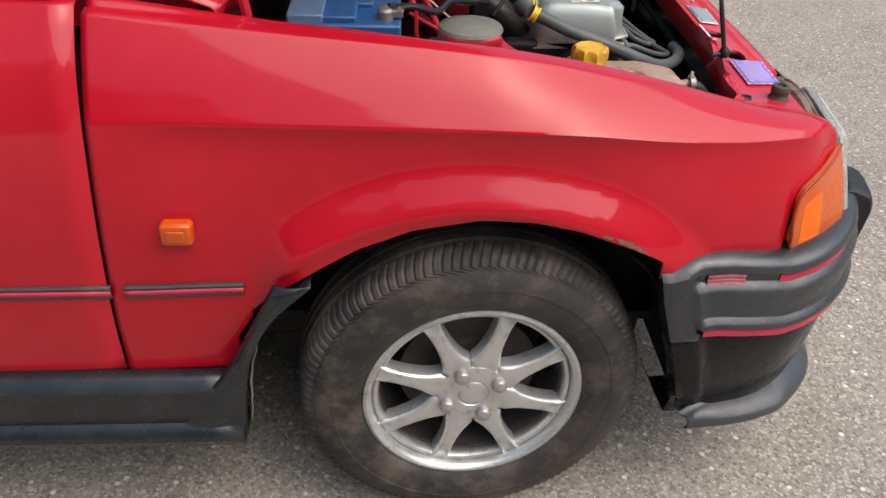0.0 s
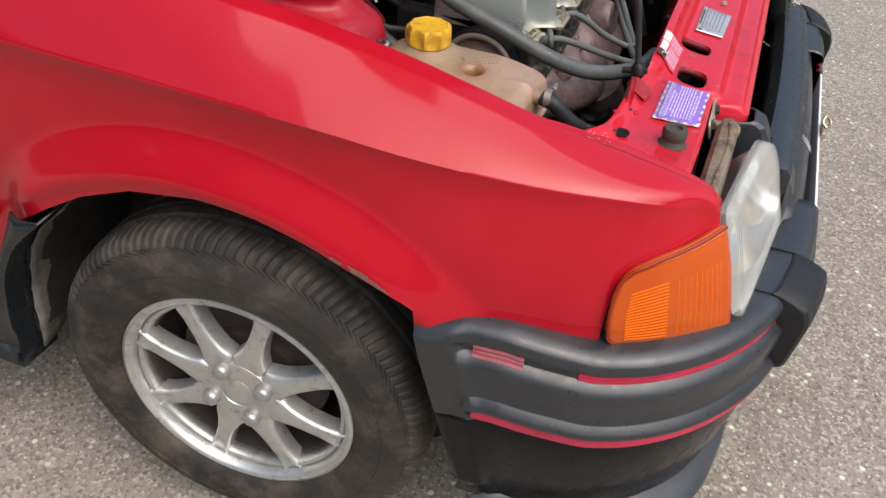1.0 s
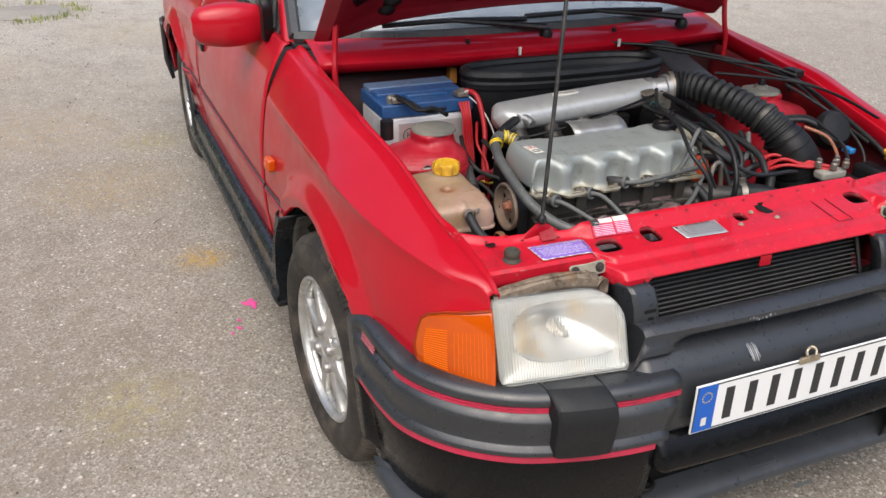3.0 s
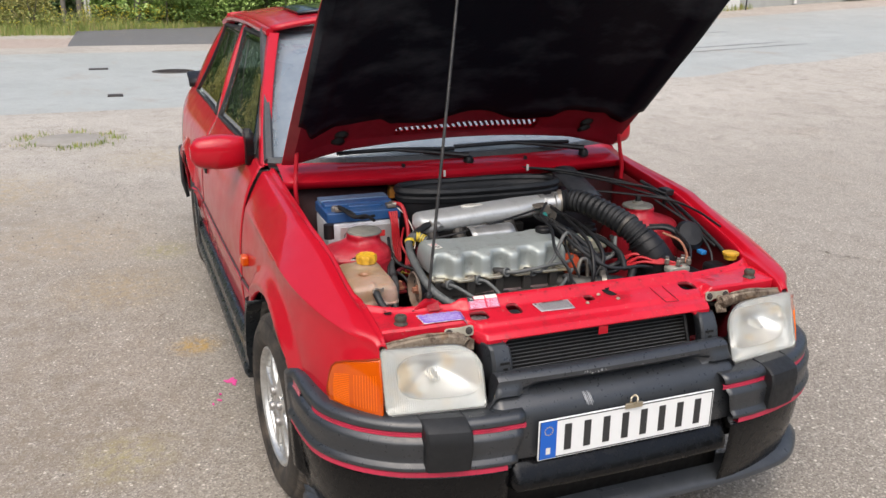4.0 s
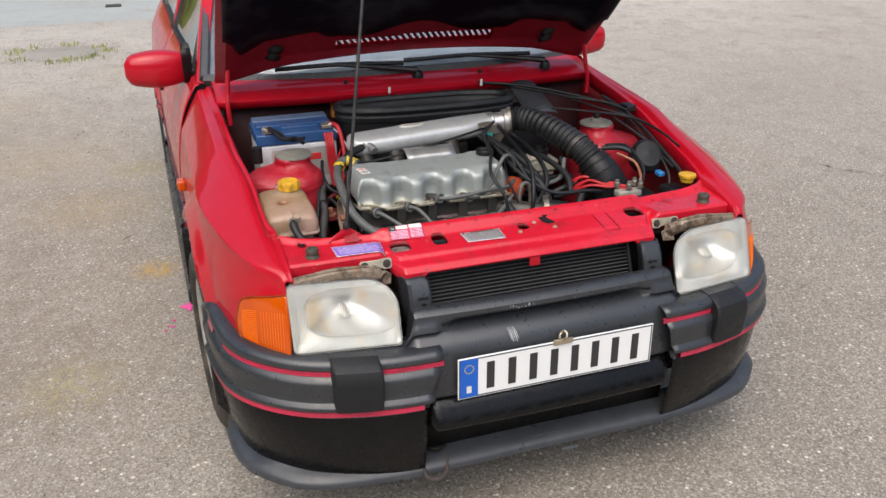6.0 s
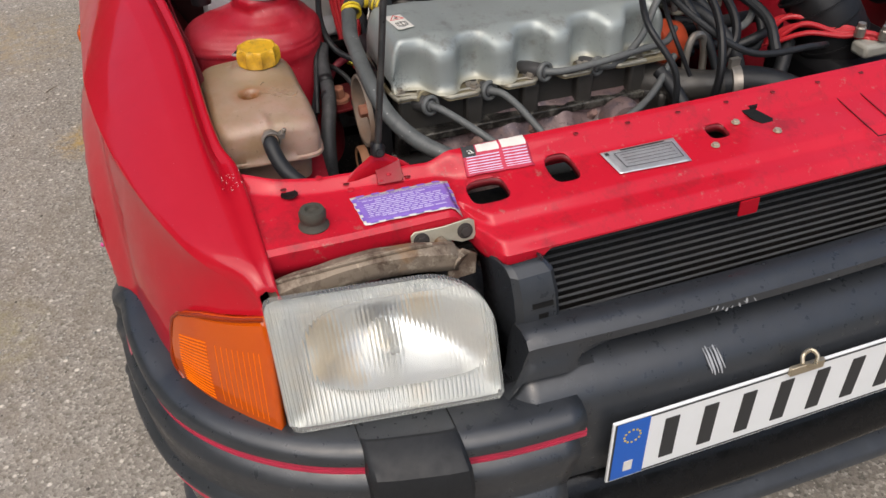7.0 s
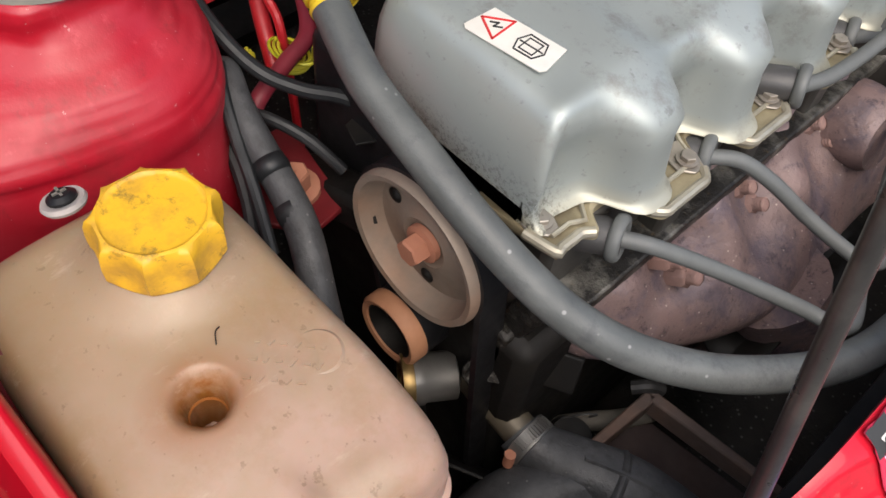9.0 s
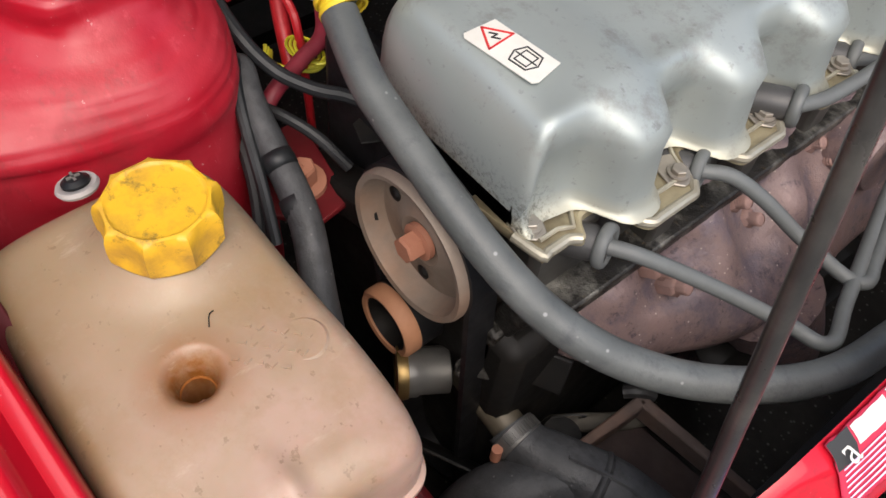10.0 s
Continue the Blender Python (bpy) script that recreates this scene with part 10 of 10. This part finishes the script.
for k in range(12):
    x, y = rng.uniform(-44, -33), rng.uniform(-30, 12)
    tk = tagged(part("pine", G().tube([(x, y, -0.1), (x + rng.uniform(-0.3, 0.3), y + rng.uniform(-0.3, 0.3), 5), (x + rng.uniform(-0.6, 0.6), y + rng.uniform(-0.6, 0.6), 11)], [0.16, 0.12, 0.05], 9, 4), BARK, sharp=80), "bare dark pine inside the wood", "tree", group="pines in the wood")
# distant tree line all round, out of view, added to darken low reflections
TREELINE = Mat("distant_trees", (0.03, 0.055, 0.022), 0.9)
TREELINE.mix(TREELINE.ramp(TREELINE.noise(0.5, 6), 0.4, 0.65, 0, 1), (0.07, 0.11, 0.04))
far = G()
rows = []
for k in range(181):
    a = 2 * math.pi * k / 180
    # nearer and taller on the right, to darken that side's reflections
    close = max(0.0, -math.sin(a)) ** 1.5
    r = 75 - 33 * close + 6 * noise.noise(Vector((math.cos(a) * 3, math.sin(a) * 3, 0)))
    h = 15 + 9 * close + 5 * noise.noise(Vector((math.cos(a) * 11, math.sin(a) * 11, 2)))
    rows.append([(r * math.cos(a), r * math.sin(a), z) for z in (-0.5, h * 0.5, h)])
tagged(part("backdrop", far.grid(rows), TREELINE.m), "unseen ring of trees, added nearer on the right to darken reflections", "backdrop", kind="structure")

# ---------------------------------------------------------------- brick house up the road
BRICK = Mat("red_brickwork", (0.34, 0.13, 0.085), 0.85)
_bt = BRICK.node("ShaderNodeTexBrick")
_mp = BRICK.node("ShaderNodeCombineXYZ")
BRICK.link(BRICK.axis(1), _mp.inputs[0])
BRICK.link(BRICK.axis(2), _mp.inputs[1])
BRICK.link(_mp.outputs[0], _bt.inputs["Vector"])
for key, v in (("Scale", 1.0), ("Mortar Size", 0.008), ("Brick Width", 0.25), ("Row Height", 0.075), ("Bias", 0.0)):
    _bt.inputs[key].default_value = v
_bt.inputs["Color1"].default_value, _bt.inputs["Color2"].default_value, _bt.inputs["Mortar"].default_value = (0.36, 0.13, 0.085, 1), (0.25, 0.085, 0.06, 1), (0.42, 0.36, 0.32, 1)
BRICK.mix(1.0, _bt.outputs["Color"])
BRICK.mix(BRICK.ramp(BRICK.noise(0.8, 5), 0.5, 0.75, 0, 0.4), (0.26, 0.11, 0.08))
BRICK.bump(_bt.outputs["Fac"], -0.4, 0.01)
BRICK = BRICK.m
PLINTH = plain("grey_plinth", (0.36, 0.37, 0.35), 0.9, dirt=(0.22, 0.22, 0.20), dirty=0.4, grain=8)
WHITE_P = plain("white_paintwork", (0.75, 0.75, 0.72), 0.5, dirt=(0.5, 0.48, 0.44), dirty=0.25)
house = tagged(new("house"), "red brick house with a grey plinth and white porch posts", "house")
part("wall", G().box((-26.0, 24.5, 4.65), (10.0, 18.0, 6.7)), BRICK, house, "red brick wall")
part("porch_wall", G().box((-27.0, 12.3, 4.4), (7.4, 6.4, 7.2)), plain("pale_boards", (0.52, 0.56, 0.52), 0.6, dirt=(0.36, 0.38, 0.34), dirty=0.3, grain=10), house, "recessed pale boarded wall behind the porch")
part("plinth", G().box((-26.0, 24.5, 0.45), (10.06, 18.06, 1.72)), PLINTH, house, "grey rendered plinth")
part("porch_floor", G().box((-22.2, 12.3, 1.2), (2.2, 6.3, 0.9)), PLINTH, house, "concrete porch slab")
part("porch_roof", G().box((-22.2, 12.3, 5.0), (2.6, 6.6, 0.3)), WHITE_P, house, "white porch roof")
part("roof", G().prism([(-5.6, 0), (5.6, 0), (0, 2.6)], 24.5, Matrix.Translation((-26, 34, 8.0)) @ Matrix.Rotation(radians(90), 4, 'X')), BLACK, house, "dark pitched roof")
for y in (14.9, 12.2, 9.4):
    part("porch_post", G().box((-21.3, y, 3.3), (0.22, 0.22, 3.4)), WHITE_P, house, "white square porch post", bevel=0.01)
part("porch_door", G().box((-23.28, 11.0, 2.65), (0.08, 1.0, 2.1)), BLACK, house, "dark entrance door")
part("porch_rail", G().box((-21.3, 12.2, 2.55), (0.05, 5.4, 0.05)), WHITE_P, house, "white porch railing")
bal = part("baluster", G().box((-21.3, 9.6, 2.1), (0.022, 0.045, 0.9)), WHITE_P, house)
for k in range(1, 38):
    share("baluster", bal, house, Matrix.Translation((0, 0.14 * k, 0)))
pipe_x = -20.93
part("down_pipe", G().tube([(pipe_x, 20.0, 8.0), (pipe_x, 20.0, 4.0), (pipe_x, 20.02, 1.75), (pipe_x + 0.02, 20.08, 1.5), (pipe_x + 0.05, 20.28, 1.38), (pipe_x + 0.06, 20.36, 1.30), (pipe_x + 0.06, 20.36, 1.0)], 0.055, 12), WHITE_P, house, "white drain pipe")
part("wall_vent", G().box((-20.98, 23.75, 1.6), (0.05, 0.22, 0.26)), WHITE_P, house, "white vent cover", bevel=0.01)
cab = tagged(part("utility_cabinet", G().box((-20.70, 17.35, 1.05), (0.4, 0.85, 0.72)), WHITE_P, bevel=0.015), "white metal utility cabinet against the house", "cabinet")
part("cabinet_door", G().box((-20.49, 17.35, 1.07), (0.02, 0.76, 0.60)), WHITE_P, cab, bevel=0.004)
hr = tagged(new("handrail"), "thin dark steel handrail along the house front", "handrail")
for z in (1.42, 1.72):
    part("rail", G().tube([(-20.2, 13.4, z + 0.05), (-20.2, 16.0, z), (-20.2, 17.8, z - 0.05)], 0.022, 8), BLACK, hr)
for y in (13.5, 15.9, 17.78):
    part("post", G().rod((-20.2, y, ground_z(-20.2, y) - 0.05), (-20.2, y, 1.75), 0.022, 8), BLACK, hr)
pts = [on_ground(-20.3 - rng.uniform(0, 0.6), rng.uniform(14, 18.2), 0.0) for _ in range(900)]
tagged(part("lawn_strip", blades(pts, 0.06, 0.25, 0.012), GRASS), "strip of rough grass by the house", "grass", kind="stuff")
sb = tagged(new("shrub"), "small green shrub growing at the plinth", "shrub")
part("foliage", leaves([((-20.75, 22.7 + 0.22 * k, 1.22 + 0.05 * (k % 2)), (0.2, 0.25, 0.16)) for k in range(4)], 700, 0.07), LEAF, sb)
part("stem", G().tube([(-20.75, 23.0, 1.0), (-20.75, 23.05, 1.15), (-20.72, 23.1, 1.3)], 0.012, 6), BARK, sb)


# ---------------------------------------------------------------- bicycle leaning at the house, marker post at the wood
def bicycle(x, y):
    b = tagged(new("bicycle"), "dark parked bicycle leaning beside the brick house", "bicycle")
    z = ground_z(x, y)
    for dy in (-0.48, 0.50):
        w = part("wheel", G().tube([(x + 0.02 * math.sin(a), y + dy + 0.32 * math.cos(a), z + 0.34 + 0.32 * math.sin(a)) for a in (2 * math.pi * k / 32 for k in range(33))], 0.018, 8, 2, False), BLACK, b, "black bicycle tyre")
        part("spokes", G().tube([(x, y + dy - 0.31, z + 0.34), (x, y + dy + 0.31, z + 0.34)], 0.003, 5).tube([(x, y + dy, z + 0.03), (x, y + dy, z + 0.65)], 0.003, 5), STEEL, w)
        part("mudguard", G().tube([(x, y + dy + 0.345 * math.cos(a), z + 0.34 + 0.345 * math.sin(a)) for a in np.linspace(0.5, 2.8, 14)], 0.022, 6, 2), BLACK, w)
    for p, q in (((-0.02, 0.30), (-0.12, 0.82)), ((-0.02, 0.30), (0.36, 0.78)), ((-0.12, 0.80), (0.36, 0.80)), ((-0.48, 0.34), (-0.02, 0.30)), ((-0.48, 0.34), (-0.12, 0.80)), ((0.36, 0.80), (0.50, 0.34)), ((0.36, 0.80), (0.33, 1.02))):
        part("frame_tube", G().rod((x, y + p[0], z + p[1]), (x, y + q[0], z + q[1]), 0.016, 8), BLACK, b)
    part("saddle", G().tube([(x, y - 0.26, z + 0.93), (x, y - 0.13, z + 0.92), (x, y + 0.02, z + 0.90)], [0.07, 0.05, 0.02], 10, 4, flat=0.5), BLACK, b, "black saddle")
    part("handlebar", G().tube([(x - 0.26, y + 0.22, z + 1.02), (x - 0.12, y + 0.33, z + 1.04), (x, y + 0.34, z + 1.02), (x + 0.12, y + 0.33, z + 1.04), (x + 0.26, y + 0.22, z + 1.02)], 0.013, 8), STEEL, b)
    part("carrier", G().box((x, y - 0.50, z + 0.72), (0.14, 0.34, 0.02)), BLACK, b)


bicycle(-20.25, 14.96)
tagged(part("marker_post", G().lathe([(0.0, 0.0), (0.075, 0.0), (0.07, 0.26), (0.055, 0.30), (0.0, 0.31)], on_ground(-24.7, 2.86, 0.16), (0, 0, 1), 16), plain("faded_orange_plastic", (0.52, 0.13, 0.05), 0.5)), "short faded orange marker post by the verge", "marker post")
